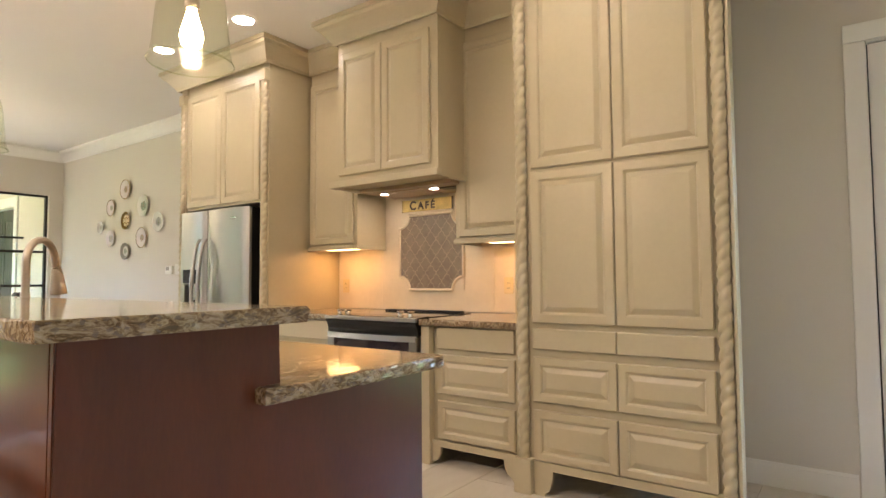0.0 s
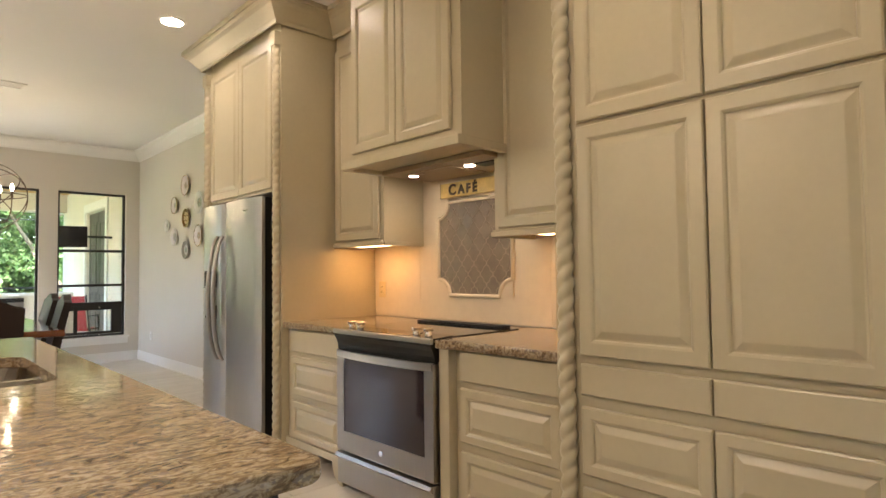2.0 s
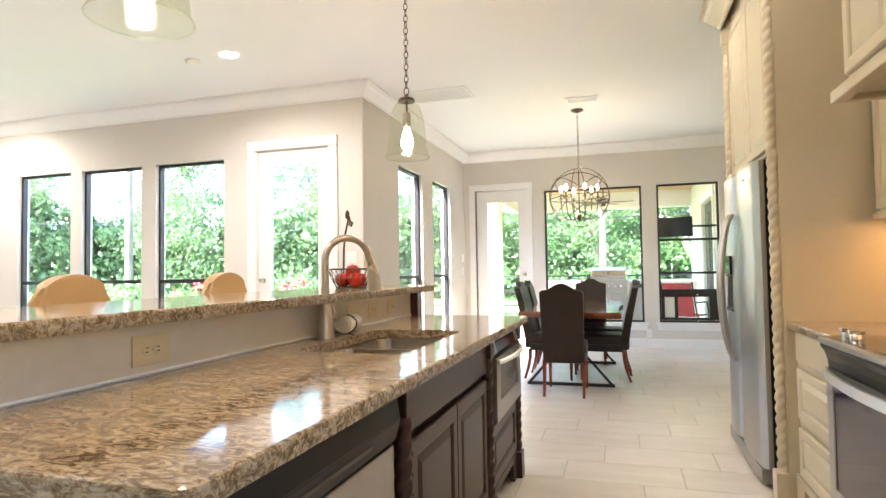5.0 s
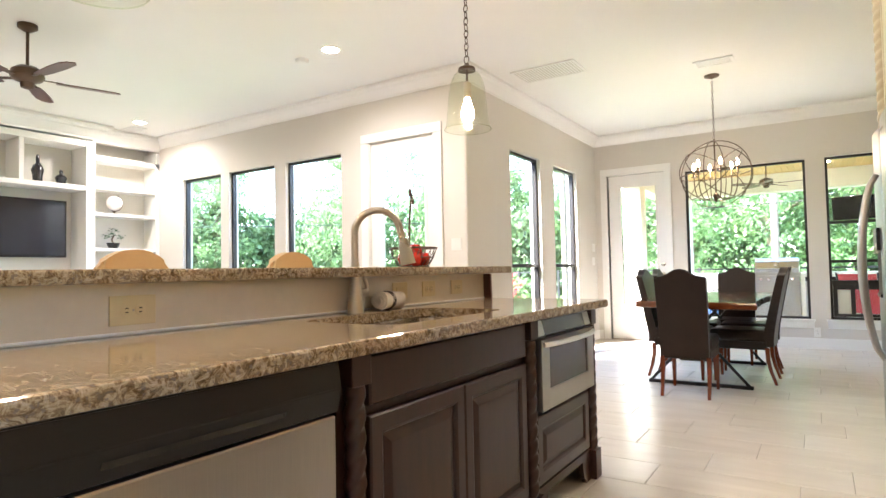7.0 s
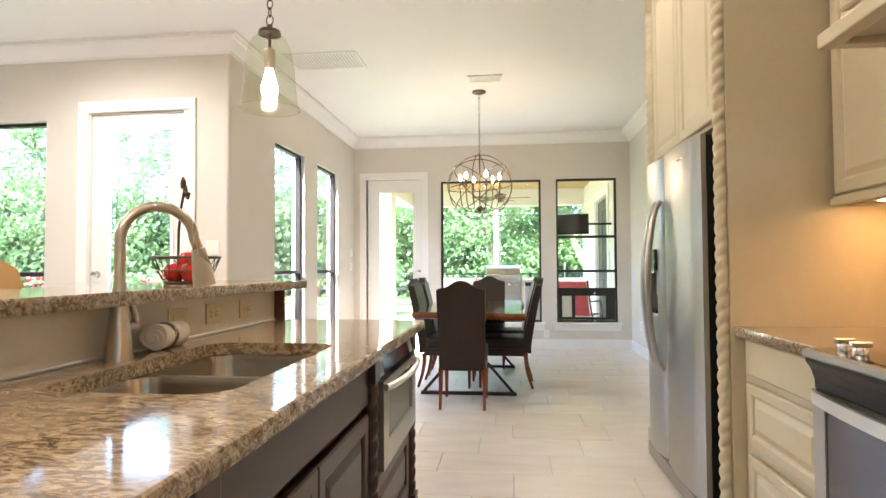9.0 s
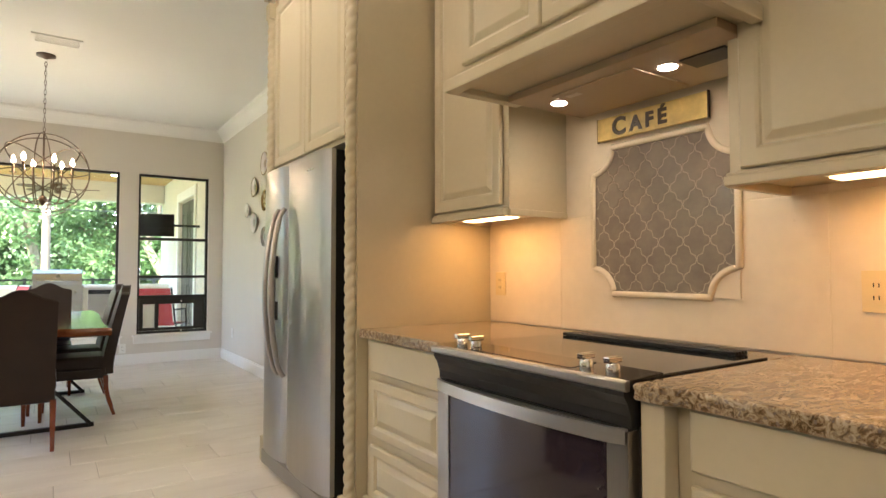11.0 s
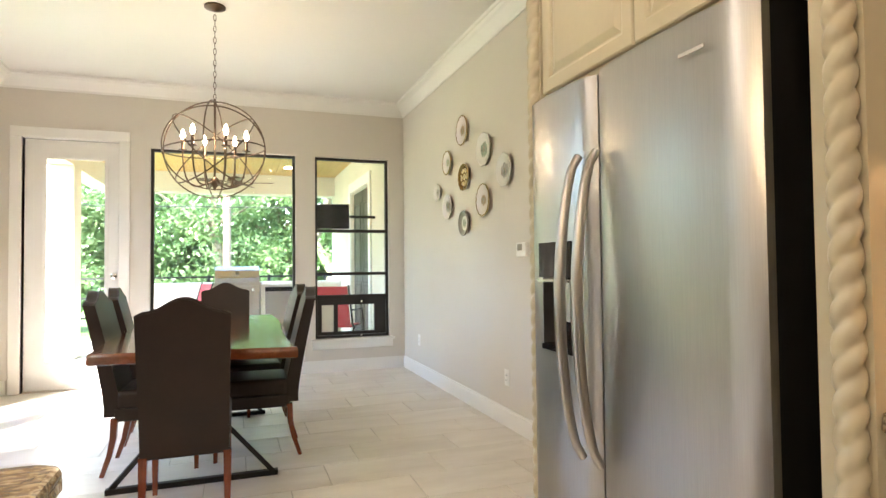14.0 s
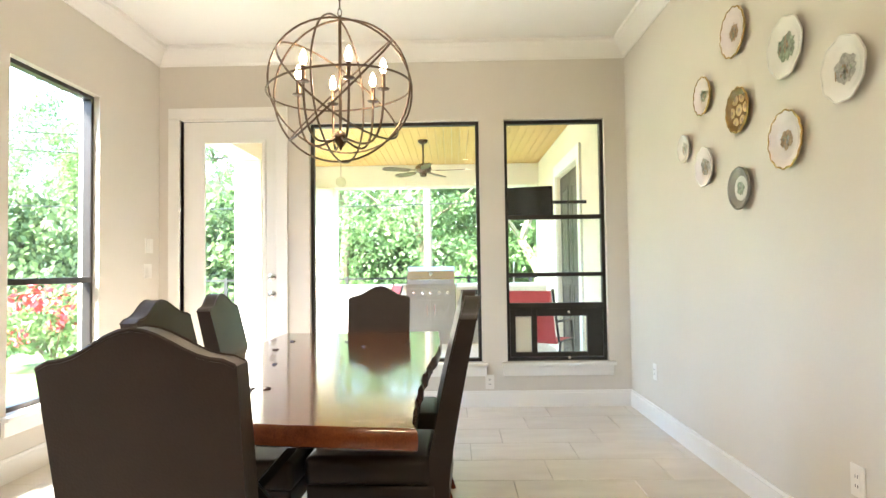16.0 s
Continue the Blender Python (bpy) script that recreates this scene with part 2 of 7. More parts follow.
M_PICG = plain("plate_picture_green", (0.22, 0.27, 0.20), 0.3, 0, 0.7, 60, 160, 0)
M_PICK = plain("plate_picture_grey", (0.25, 0.24, 0.23), 0.3, 0, 0.8, 60, 160, 0)
M_PICL = plain("plate_sketch_wash", (0.36, 0.35, 0.33), 0.3, 0, 0.5, 60, 160, 0)
M_AMBER = plain("amber_glaze", (0.17, 0.095, 0.03), 0.15, 0.1, 0.3, 30, 90, 0)
M_CREAM = plain("cream_glaze", (0.66, 0.52, 0.30), 0.2, 0, 0.15, 30, 90, 0)
M_SCREEN = plain("tv_screen", (0.012, 0.010, 0.014), 0.15, 0, 0.1, bumpy=0)
M_SHELF = plain("shelf_paint", (0.62, 0.60, 0.53), 0.45, 0, 0.03)
M_FANW = wood("fan_blade", (0.05, 0.016, 0.009), (0.10, 0.035, 0.02), 0.35, (4, 4, 4), 4)
M_LEAFIN = plain("houseplant_leaf", (0.04, 0.13, 0.035), 0.4, 0, 0.3)
M_POT = plain("dark_pot", (0.02, 0.02, 0.02), 0.25)
M_STUCCO = plain("stucco", (0.72, 0.67, 0.56), 0.9, 0, 0.05, 2, 80, 0.4)
M_PINE = wood("pine_boards", (0.50, 0.28, 0.08), (0.66, 0.42, 0.15), 0.45, (1, 8, 8), 3)
M_CONC = plain("patio_concrete", (0.50, 0.47, 0.42), 0.85, 0, 0.08, 1.5, 40, 0.3)
M_GRASS = plain("lawn", (0.07, 0.125, 0.03), 0.9, 0, 0.4, 3, 40, 0.6)
M_REDCH = plain("red_sling", (0.45, 0.035, 0.04), 0.7, 0, 0.1)
M_FLOWER = plain("red_flowers", (0.50, 0.04, 0.05), 0.6)
M_BARK = plain("bark", (0.17, 0.13, 0.09), 0.9, 0, 0.4, 6, 50, 0.8, (3, 3, 0.5))
M_DKDOOR = wood("dark_door", (0.02, 0.016, 0.012), (0.05, 0.04, 0.03), 0.4, (6, 6, 0.8), 4)
M_BLUE = plain("blue_plastic", (0.12, 0.24, 0.55), 0.4)


def leaf_mat(name, a, c):
    m, n, b = mat_base(name, 0.55)
    g = n.nodes.new("ShaderNodeNewGeometry")
    n.links.new(ramp(n, g.outputs["Random Per Island"], [(0.0, a), (1.0, c)]), b.inputs["Base Color"])
    t = nd(n, "ShaderNodeBsdfTranslucent")
    n.links.new(b.inputs["Base Color"].links[0].from_socket, t.inputs[0])
    mx = nd(n, "ShaderNodeMixShader")
    mx.inputs[0].default_value = 0.5
    n.links.new(b.outputs[0], mx.inputs[1])
    n.links.new(t.outputs[0], mx.inputs[2])
    n.links.new(mx.outputs[0], n.nodes["Material Output"].inputs[0])
    return m


M_LEAF = leaf_mat("leaves_mid", (0.08, 0.15, 0.055), (0.17, 0.26, 0.105))
M_LEAF2 = leaf_mat("leaves_bright", (0.085, 0.16, 0.05), (0.19, 0.29, 0.105))
M_WOODS = leaf_mat("leaves_far", (0.09, 0.15, 0.06), (0.20, 0.28, 0.13))

# ---- building helpers ----
def thing(name, base=(0, 0, 0), label="", category="", group="", kind=""):
    ob = new(name)
    ob.empty_display_size = 0.1
    ob.location = base
    return tagged(ob, label, category, group, kind)


def part(name, bm, material, parent=None, label="", smooth=False):
    me = bpy.data.meshes.new(name)
    bmesh.ops.recalc_face_normals(bm, faces=bm.faces[:])
    for f in bm.faces:
        f.smooth = smooth
    bm.to_mesh(me)
    bm.free()
    me.materials.append(material)
    if smooth:
        me.set_sharp_from_angle(angle=radians(40))
    ob = new(name, me)
    if parent:
        ob.parent = parent
        off = Vector(parent.location)
        p = parent.parent
        while p:
            off = off + Vector(p.location)
            p = p.parent
        if parent.type == "EMPTY":
            ob.matrix_parent_inverse = Matrix.Translation(-off)
        elif parent.parent and parent.parent.type == "EMPTY":
            ob.matrix_parent_inverse = Matrix.Identity(4)
    return tagged(ob, label)


def B(*boxes, bevel=0.0, segs=2):
    """A bmesh of boxes (x0, x1, y0, y1, z0, z1)."""
    bm = bmesh.new()
    for x0, x1, y0, y1, z0, z1 in boxes:
        add_box(bm, x0, x1, y0, y1, z0, z1)
    if bevel:
        bmesh.ops.bevel(bm, geom=bm.edges[:], offset=bevel, segments=segs, affect="EDGES", profile=0.6)
    return bm


def add_box(bm, x0, x1, y0, y1, z0, z1):
    v = [bm.verts.new((x, y, z)) for x in (x0, x1) for y in (y0, y1) for z in (z0, z1)]
    for q in ((0, 1, 3, 2), (4, 6, 7, 5), (0, 4, 5, 1), (2, 3, 7, 6), (0, 2, 6, 4), (1, 5, 7, 3)):
        bm.faces.new([v[i] for i in q])
    return v


def add_lathe(bm, profile, c=(0, 0, 0), seg=24, axis="z"):
    rings = []
    for r, h in profile:
        ring = []
        for i in range(seg):
            a = 2 * math.pi * i / seg
            p = (r * math.cos(a), r * math.sin(a), h)
            if axis == "y":
                p = (p[0], p[2], p[1])
            elif axis == "x":
                p = (p[2], p[0], p[1])
            ring.append(bm.verts.new((c[0] + p[0], c[1] + p[1], c[2] + p[2])))
        rings.append(ring)
    for a, b in zip(rings, rings[1:]):
        for i in range(seg):
            bm.faces.new((a[i], a[(i + 1) % seg], b[(i + 1) % seg], b[i]))
    return rings


def cap(bm, ring):
    try:
        bm.faces.new(ring)
    except ValueError:
        pass


def L(profile, c=(0, 0, 0), seg=24, axis="z", caps=True):
    bm = bmesh.new()
    r = add_lathe(bm, profile, c, seg, axis)
    if caps:
        cap(bm, r[0]), cap(bm, r[-1])
    return bm


def add_tube(bm, pts, r, seg=10, closed=False, flat=None):
    pts = [Vector(p) for p in pts]
    n = len(pts)
    rad = r if isinstance(r, (list, tuple)) else [r] * n
    rings, up = [], None
    for i, p in enumerate(pts):
        a = pts[(i - 1) % n] if (closed or i) else pts[0]
        b = pts[(i + 1) % n] if (closed or i < n - 1) else pts[-1]
        t = (b - a).normalized()
        if up is None:
            up = t.orthogonal().normalized()
        up = (up - t * up.dot(t))
        up = up.normalized() if up.length > 1e-6 else t.orthogonal().normalized()
        s = t.cross(up)
        rings.append([bm.verts.new(p + (up * math.cos(2 * math.pi * k / seg) + s * math.sin(2 * math.pi * k / seg)) * rad[i]) for k in range(seg)])
    pairs = list(zip(rings, rings[1:])) + ([(rings[-1], rings[0])] if closed else [])
    for a, b in pairs:
        for k in range(seg):
            bm.faces.new((a[k], a[(k + 1) % seg], b[(k + 1) % seg], b[k]))
    if not closed:
        cap(bm, rings[0]), cap(bm, rings[-1])


def T(pts, r, seg=10, closed=False):
    bm = bmesh.new()
    add_tube(bm, pts, r, seg, closed)
    return bm


def add_ball(bm, c, r, squash=1.0, u=16, v=10):
    prof = [(max(1e-4, r * math.sin(math.pi * i / v)), -r * squash * math.cos(math.pi * i / v)) for i in range(v + 1)]
    add_lathe(bm, prof, c, u)


def prism(bm, poly, axis, a, b):
    """Sweeps a closed outline of (u, v) along an axis from a to b: x -> (u=y, v=z), y -> (u=x, v=z), z -> (u=x, v=y)."""
    def p(u, v, w):
        return {"x": (w, u, v), "y": (u, w, v), "z": (u, v, w)}[axis]
    r0 = [bm.verts.new(p(u, v, a)) for u, v in poly]
    r1 = [bm.verts.new(p(u, v, b)) for u, v in poly]
    n = len(poly)
    for i in range(n):
        bm.faces.new((r0[i], r0[(i + 1) % n], r1[(i + 1) % n], r1[i]))
    bm.faces.new(r0), bm.faces.new(r1)


def P(poly, axis, a, b, bevel=0.0):
    bm = bmesh.new()
    prism(bm, poly, axis, a, b)
    if bevel:
        bmesh.ops.bevel(bm, geom=bm.edges[:], offset=bevel, segments=2, affect="EDGES")
    return bm


def raised_panel(x0, x1, z0, z1, y, face=-1, rim=0.055, thick=0.02, flat=False):
    """A cabinet door or drawer front in the xz plane whose front lies at y and faces -y (face -1) or +y."""
    bm = bmesh.new()
    e = 0.005
    if flat:
        steps = [(0, thick), (0, e), (e, 0)]
    else:
        r = min(rim, (x1 - x0) * 0.28, (z1 - z0) * 0.3)
        steps = [(0, thick), (0, e), (e, 0), (r - 0.008, 0), (r, 0.004), (r + 0.004, 0.011), (r + 0.010, 0.011), (r + 0.032, 0.002), (r + 0.036, 0.001)]
    rings = []
    for inset, d in steps:
        yy = y - face * d
        rings.append([bm.verts.new(p) for p in ((x0 + inset, yy, z0 + inset), (x1 - inset, yy, z0 + inset), (x1 - inset, yy, z1 - inset), (x0 + inset, yy, z1 - inset))])
    for a, b in zip(rings, rings[1:]):
        for i in range(4):
            bm.faces.new((a[i], a[(i + 1) % 4], b[(i + 1) % 4], b[i]))
    bm.faces.new(rings[0]), bm.faces.new(rings[-1])
    return bm


def rope(cx, cy, z0, z1, r=0.031, pitch=0.06, hand=1):
    """A twisted rope column with plain collars at both ends."""
    bm = bmesh.new()
    n = max(8, int((z1 - z0) / pitch * 9))
    seg = 14
    rings = []
    for i in range(n + 1):
        z = z0 + (z1 - z0) * i / n
        ring = []
        for k in range(seg):
            a = 2 * math.pi * k / seg
            w = abs(math.cos(a - hand * math.pi * (z - z0) / pitch))
            rr = r * (0.66 + 0.34 * w ** 0.7)
            ring.append(bm.verts.new((cx + rr * math.cos(a), cy + rr * math.sin(a), z)))
        rings.append(ring)
    for a, b in zip(rings, rings[1:]):
        for k in range(seg):
            bm.faces.new((a[k], a[(k + 1) % seg], b[(k + 1) % seg], b[k]))
    cap(bm, rings[0]), cap(bm, rings[-1])
    return bm


CROWN = [(0, 0), (0.012, 0), (0.018, 0.018), (0.03, 0.03), (0.05, 0.055), (0.075, 0.085), (0.095, 0.1), (0.105, 0.118), (0.115, 0.12), (0.115, 0.15), (0, 0.15)]


def crown_run(bm, a, b, out, zb, scale=1.0, ea=0.0, eb=0.0):
    """A crown moulding from a to b (xy) that projects to the side 'out'; ea, eb mitre the ends by their multiple of the depth."""
    a, b, o = Vector((*a, 0)), Vector((*b, 0)), Vector((*out, 0))
    d = (b - a).normalized()
    r0 = [bm.verts.new(a - d * ea * u * scale + o * u * scale + Vector((0, 0, zb + v * scale))) for u, v in CROWN]
    r1 = [bm.verts.new(b + d * eb * u * scale + o * u * scale + Vector((0, 0, zb + v * scale))) for u, v in CROWN]
    n = len(CROWN)
    for i in range(n):
        bm.faces.new((r0[i], r0[(i + 1) % n], r1[(i + 1) % n], r1[i]))
    bm.faces.new(r0), bm.faces.new(r1)


def wall(name, axis, c0, c1, a0, a1, z0, z1, holes, material=None):
    """A wall between c0 and c1 across, running from a0 to a1 along x or y, with holes (a, b, za, zb)."""
    bm = bmesh.new()
    cuts = sorted({a0, a1, *[h[0] for h in holes], *[h[1] for h in holes]})
    for p, q in zip(cuts, cuts[1:]):
        hs = sorted([h for h in holes if h[0] <= p + 1e-6 and h[1] >= q - 1e-6], key=lambda h: h[2])
        z = z0 - 0.1 if z0 == 0 else z0
        spans = []
        for h in hs:
            if h[2] > z:
                spans.append((z, h[2]))
            z = h[3]
        if z < z1:
            spans.append((z, z1))
        for s, e in spans:
            if axis == "x":
                add_box(bm, p, q, c0, c1, s, e)
            else:
                add_box(bm, c0, c1, p, q, s, e)
    return tagged(part(name, bm, material or M_WALL), kind="structure")


def window(name, axis, plane, inner, a, b, z0, z1, rails=(), inward=1, sill=True, fw=0.029, label="black metal framed window with clear glass in a plastered opening", pet=False):
    """A window in the hole (a, b, z0, z1); plane: where the glass stands; inner: the room face; inward: the side of the room."""
    w = tagged(new(name), label, "window", kind="structure")
    def bx(u0, u1, d0, d1, s, e):
        lo, hi = min(plane + d0, plane + d1), max(plane + d0, plane + d1)
        return (u0, u1, lo, hi, s, e) if axis == "x" else (lo, hi, u0, u1, s, e)
    part("window_frame", B(bx(a, a + fw, -0.03, 0.03, z0, z1), bx(b - fw, b, -0.03, 0.03, z0, z1), bx(a + fw, b - fw, -0.03, 0.03, z0, z0 + fw), bx(a + fw, b - fw, -0.03, 0.03, z1 - fw, z1), bevel=0.003), M_FRAME, w)
    levels = [z0 + fw, *[r[0] for r in rails], z1 - fw]
    for r in rails:
        part("rail", B(bx(a + fw, b - fw, -0.022, 0.034, r[0] - r[1] / 2, r[0] + r[1] / 2), bevel=0.003), M_FRAME, w)
    for s, e in zip(levels, levels[1:]):
        if pet and e < 0.9:
            continue
        g = part("pane", B(bx(a + fw - 0.004, b - fw + 0.004, -0.003, 0.003, s, e)), M_GLASS, w)
        g.visible_shadow = False
    if sill:
        s = inward
        lo, hi = sorted((plane + 0.03 * s, inner + 0.055 * s))
        lo2, hi2 = sorted((inner, inner + 0.022 * s))
        if axis == "x":
            part("window_sill", B((a - 0.05, b + 0.05, lo, hi, z0 - 0.028, z0 - 0.002), bevel=0.006), M_TRIM, w)
            part("apron", B((a - 0.035, b + 0.035, lo2, hi2, z0 - 0.115, z0 - 0.03), bevel=0.004), M_TRIM, w)
        else:
            part("window_sill", B((lo, hi, a - 0.05, b + 0.05, z0 - 0.028, z0 - 0.002), bevel=0.006), M_TRIM, w)
            part("apron", B((lo2, hi2, a - 0.035, b + 0.035, z0 - 0.115, z0 - 0.03), bevel=0.004), M_TRIM, w)
    return w


def glazed_door(name, axis, plane, inner, inward, a, b, ztop, ga, gb, gz0, gz1, knob=None, flip=1):
    """A white exterior door with one tall pane, its casing and knobs."""
    d = tagged(new(name), "white painted exterior door with a tall glass pane, shut", "door", kind="structure")
    def bx(u0, u1, d0, d1, s, e):
        lo, hi = min(plane + d0, plane + d1), max(plane + d0, plane + d1)
        return (u0, u1, lo, hi, s, e) if axis == "x" else (lo, hi, u0, u1, s, e)
    t = 0.022
    part("door_leaf", B(bx(a, ga, -t, t, 0.012, ztop), bx(gb, b, -t, t, 0.012, ztop), bx(ga, gb, -t, t, 0.012, gz0), bx(ga, gb, -t, t, gz1, ztop)), M_TRIM, d)
    part("glazing_bead", B(bx(ga - 0.02, ga + 0.012, t, t + 0.012, gz0 - 0.02, gz1 + 0.02), bx(gb - 0.012, gb + 0.02, t, t + 0.012, gz0 - 0.02, gz1 + 0.02), bx(ga + 0.012, gb - 0.012, t, t + 0.012, gz0 - 0.02, gz0 + 0.012), bx(ga + 0.012, gb - 0.012, t, t + 0.012, gz1 - 0.012, gz1 + 0.02), bevel=0.004) if inward > 0 else B(bx(ga - 0.02, ga + 0.012, -t - 0.012, -t, gz0 - 0.02, gz1 + 0.02), bx(gb - 0.012, gb + 0.02, -t - 0.012, -t, gz0 - 0.02, gz1 + 0.02), bx(ga + 0.012, gb - 0.012, -t - 0.012, -t, gz0 - 0.02, gz0 + 0.012), bx(ga + 0.012, gb - 0.012, -t - 0.012, -t, gz1 - 0.012, gz1 + 0.02), bevel=0.004), M_TRIM, d)
    g = part("pane", B(bx(ga, gb, -0.004, 0.004, gz0, gz1)), M_GLASS, d)
    g.visible_shadow = False
    s = inward
    k0, k1 = inner - plane, inner - plane + 0.022 * s
    c = 0.1
    part("casing", B(bx(a - c - 0.008, a - 0.008, k0, k1, 0, ztop + 0.008), bx(b + 0.008, b + c + 0.008, k0, k1, 0, ztop + 0.008), bx(a - c - 0.008, b + c + 0.008, k0, k1, ztop + 0.009, ztop + 0.009 + c), bevel=0.006), M_TRIM, d)
    part("jamb", B(bx(a - 0.03, a - 0.005, -0.03 * s, k0, 0, ztop + 0.03), bx(b + 0.005, b + 0.03, -0.03 * s, k0, 0, ztop + 0.03), bx(a - 0.005, b + 0.005, -0.03 * s, k0, ztop + 0.005, ztop + 0.03)), M_TRIM, d)
    part("gap_strip", B(bx(a - 0.0045, a - 0.0005, -0.015, 0.015, 0.012, ztop), bx(b + 0.0005, b + 0.0045, -0.015, 0.015, 0.012, ztop), bx(a, b, -0.015, 0.015, ztop + 0.0005, ztop + 0.0045)), M_BLACK, d)
    part("threshold", B(bx(a, b, -0.06, 0.06, 0.0, 0.011)), M_NICK, d)
    if knob is not None:
        ax = "y" if axis == "x" else "x"
        for z, r in ((0.975, 0.028), (1.125, 0.026)):
            c0 = (knob, plane, z) if axis == "x" else (plane, knob, z)
            prof = [(0.031, t * s), (0.031, (t + 0.008) * s), (0.012, (t + 0.012) * s), (0.012, (t + 0.03) * s), (r, (t + 0.038) * s), (r, (t + 0.058) * s), (0.006, (t + 0.066) * s)]
            part("knob", L(prof, c0, 16, ax), M_CHROME, d, "satin metal knob", True)
    return d


# ---- the house shell ----
NW, WX, SY, JX, LS, EX = 3.68, -8.87, -0.36, -4.91, -5.95, 3.2
ZW0, ZW1 = 0.375, 2.455
FLOOR_BASE = tagged(part("floor", B((WX - 0.15, EX, SY - 0.15, NW + 0.15, -0.12, -0.006), (JX - 0.15, EX, LS - 0.2, SY - 0.15, -0.12, -0.006)), M_GROUT), "pale stone-look plank tile floor", "floor", kind="structure")
CEILING = tagged(part("ceiling", B((WX - 0.2, EX + 0.2, SY - 0.2, NW + 0.2, CEIL, CEIL + 0.15), (JX - 0.2, EX + 0.2, LS - 0.4, SY - 0.2, CEIL, CEIL + 0.15)), M_CEIL), "smooth white painted ceiling", "ceiling", kind="structure")
wall("wall_north", "x", NW, NW + 0.15, WX - 0.15, EX + 0.15, 0, CEIL, [(-5.46, -4.55, -0.1, 2.46), (1.0, 1.95, -0.1, 2.42)])
A_W, B_W = (0.95, 2.42, ZW0, ZW1), (2.635, 3.495, ZW0, ZW1)
wall("wall_west", "y", WX - 0.15, WX, SY - 0.15, NW, 0, CEIL, [(-0.17, 0.66, -0.1, 2.5), A_W, B_W])
N1, N2 = (-6.73, -5.88, ZW0, ZW1), (-8.02, -7.165, ZW0, ZW1)
wall("wall_dining_south", "x", SY - 0.15, SY, WX, JX - 0.0, 0, CEIL, [N2, N1])
W1, W2, W3 = (-5.045, -4.19, ZW0, ZW1), (-4.025, -3.135, ZW0, ZW1), (-2.935, -2.015, ZW0, ZW1)
wall("wall_living_west", "y", JX - 0.15, JX, LS, SY - 0.15, 0, CEIL, [W1, W2, W3, (-1.61, -0.74, -0.1, 2.5)])
wall("wall_living_south", "x", LS - 0.15, LS, JX - 0.15, EX + 0.15, 0, CEIL, [])
wall("wall_east", "y", EX, EX + 0.15, LS, NW, 0, CEIL, [])
window("window_1", "y", -8.95, WX, *A_W, (), 1)
WB = window("window_2", "y", -8.95, WX, *B_W, ((1.61, 0.036), (1.113, 0.034), (0.845, 0.05)), 1, pet=True, label="black metal sash window with a pet door insert at its foot")
window("window_3", "x", -0.435, SY, *N1, ((1.13, 0.04),), 1)
window("window_4", "x", -0.435, SY, *N2, ((1.13, 0.04),), 1)
for i, W in enumerate((W3, W2, W1)):
    window("window_%d" % (5 + i), "y", -4.985, JX, *W, ((1.13, 0.04),), 1)
# pet door insert
part("pet_panel", B((-8.985, -8.93, 2.668, 2.713, 0.41, 0.82), (-8.985, -8.93, 2.853, 2.898, 0.41, 0.82), (-8.985, -8.93, 3.33, 3.462, 0.41, 0.82), (-8.985, -8.93, 2.713, 2.853, 0.41, 0.445), (-8.985, -8.93, 2.713, 2.853, 0.755, 0.82), (-8.985, -8.93, 2.898, 3.33, 0.41, 0.445), (-8.985, -8.93, 2.898, 3.33, 0.755, 0.82), bevel=0.003), M_FRAME, WB, "black pet door panel")
part("pet_flap", B((-8.962, -8.95, 2.715, 2.851, 0.447, 0.753), bevel=0.004), M_WHITE, WB, "translucent white flap")
pg = part("pane", B((-8.958, -8.952, 2.898, 3.33, 0.445, 0.755)), M_GLASS, WB)
pg.visible_shadow = False
part("pull", L([(0.012, -8.93), (0.012, -8.92), (0.004, -8.917)], (0, 3.17, 0.79), 12, "x"), M_CHROME, WB)
part("pull", L([(0.012, -8.93), (0.012, -8.92), (0.004, -8.917)], (0, 3.17, 0.40), 12, "x"), M_CHROME, WB)
glazed_door("door_1", "y", -8.94, WX, 1, -0.165, 0.655, 2.49, 0.01, 0.54, 0.28, 2.31, 0.615)
glazed_door("door_2", "y", -4.96, JX, 1, -1.60, -0.75, 2.5, -1.45, -0.87, 0.28, 2.36, -1.54)
glazed_door("door_3", "x", 3.73, NW, -1, 1.005, 1.945, 2.41, 1.13, 1.82, 0.28, 2.27, 1.88)

d5 = tagged(new("door_5"), "white panelled interior door, shut, in a white casing", "door", kind="structure")
part("door_leaf", B((-5.455, -4.555, NW + 0.03, NW + 0.07, 0.01, 2.45)), M_TRIM, d5)
for z0, z1 in ((0.2, 1.0), (1.13, 2.3)):
    for x0, x1 in ((-5.35, -5.06), (-4.95, -4.66)):
        part("door_panel", raised_panel(x0, x1, z0, z1, NW + 0.024, -1, 0.03), M_TRIM, d5)
part("casing", B((-5.565, -5.46, NW - 0.022, NW, 0, 2.455), bevel=0.006), M_TRIM, d5)
part("casing", B((-4.55, -4.445, NW - 0.022, NW, 0, 2.455), bevel=0.006), M_TRIM, d5)
part("casing", B((-5.565, -4.445, NW - 0.022, NW, 2.456, 2.56), bevel=0.006), M_TRIM, d5)
part("knob", L([(0.03, NW + 0.03), (0.03, NW + 0.022), (0.012, NW + 0.018), (0.028, NW - 0.02), (0.026, NW - 0.04), (0.006, NW - 0.046)], (-5.39, 0, 1.0), 16, "y"), M_CHROME, d5, "satin metal knob", True)
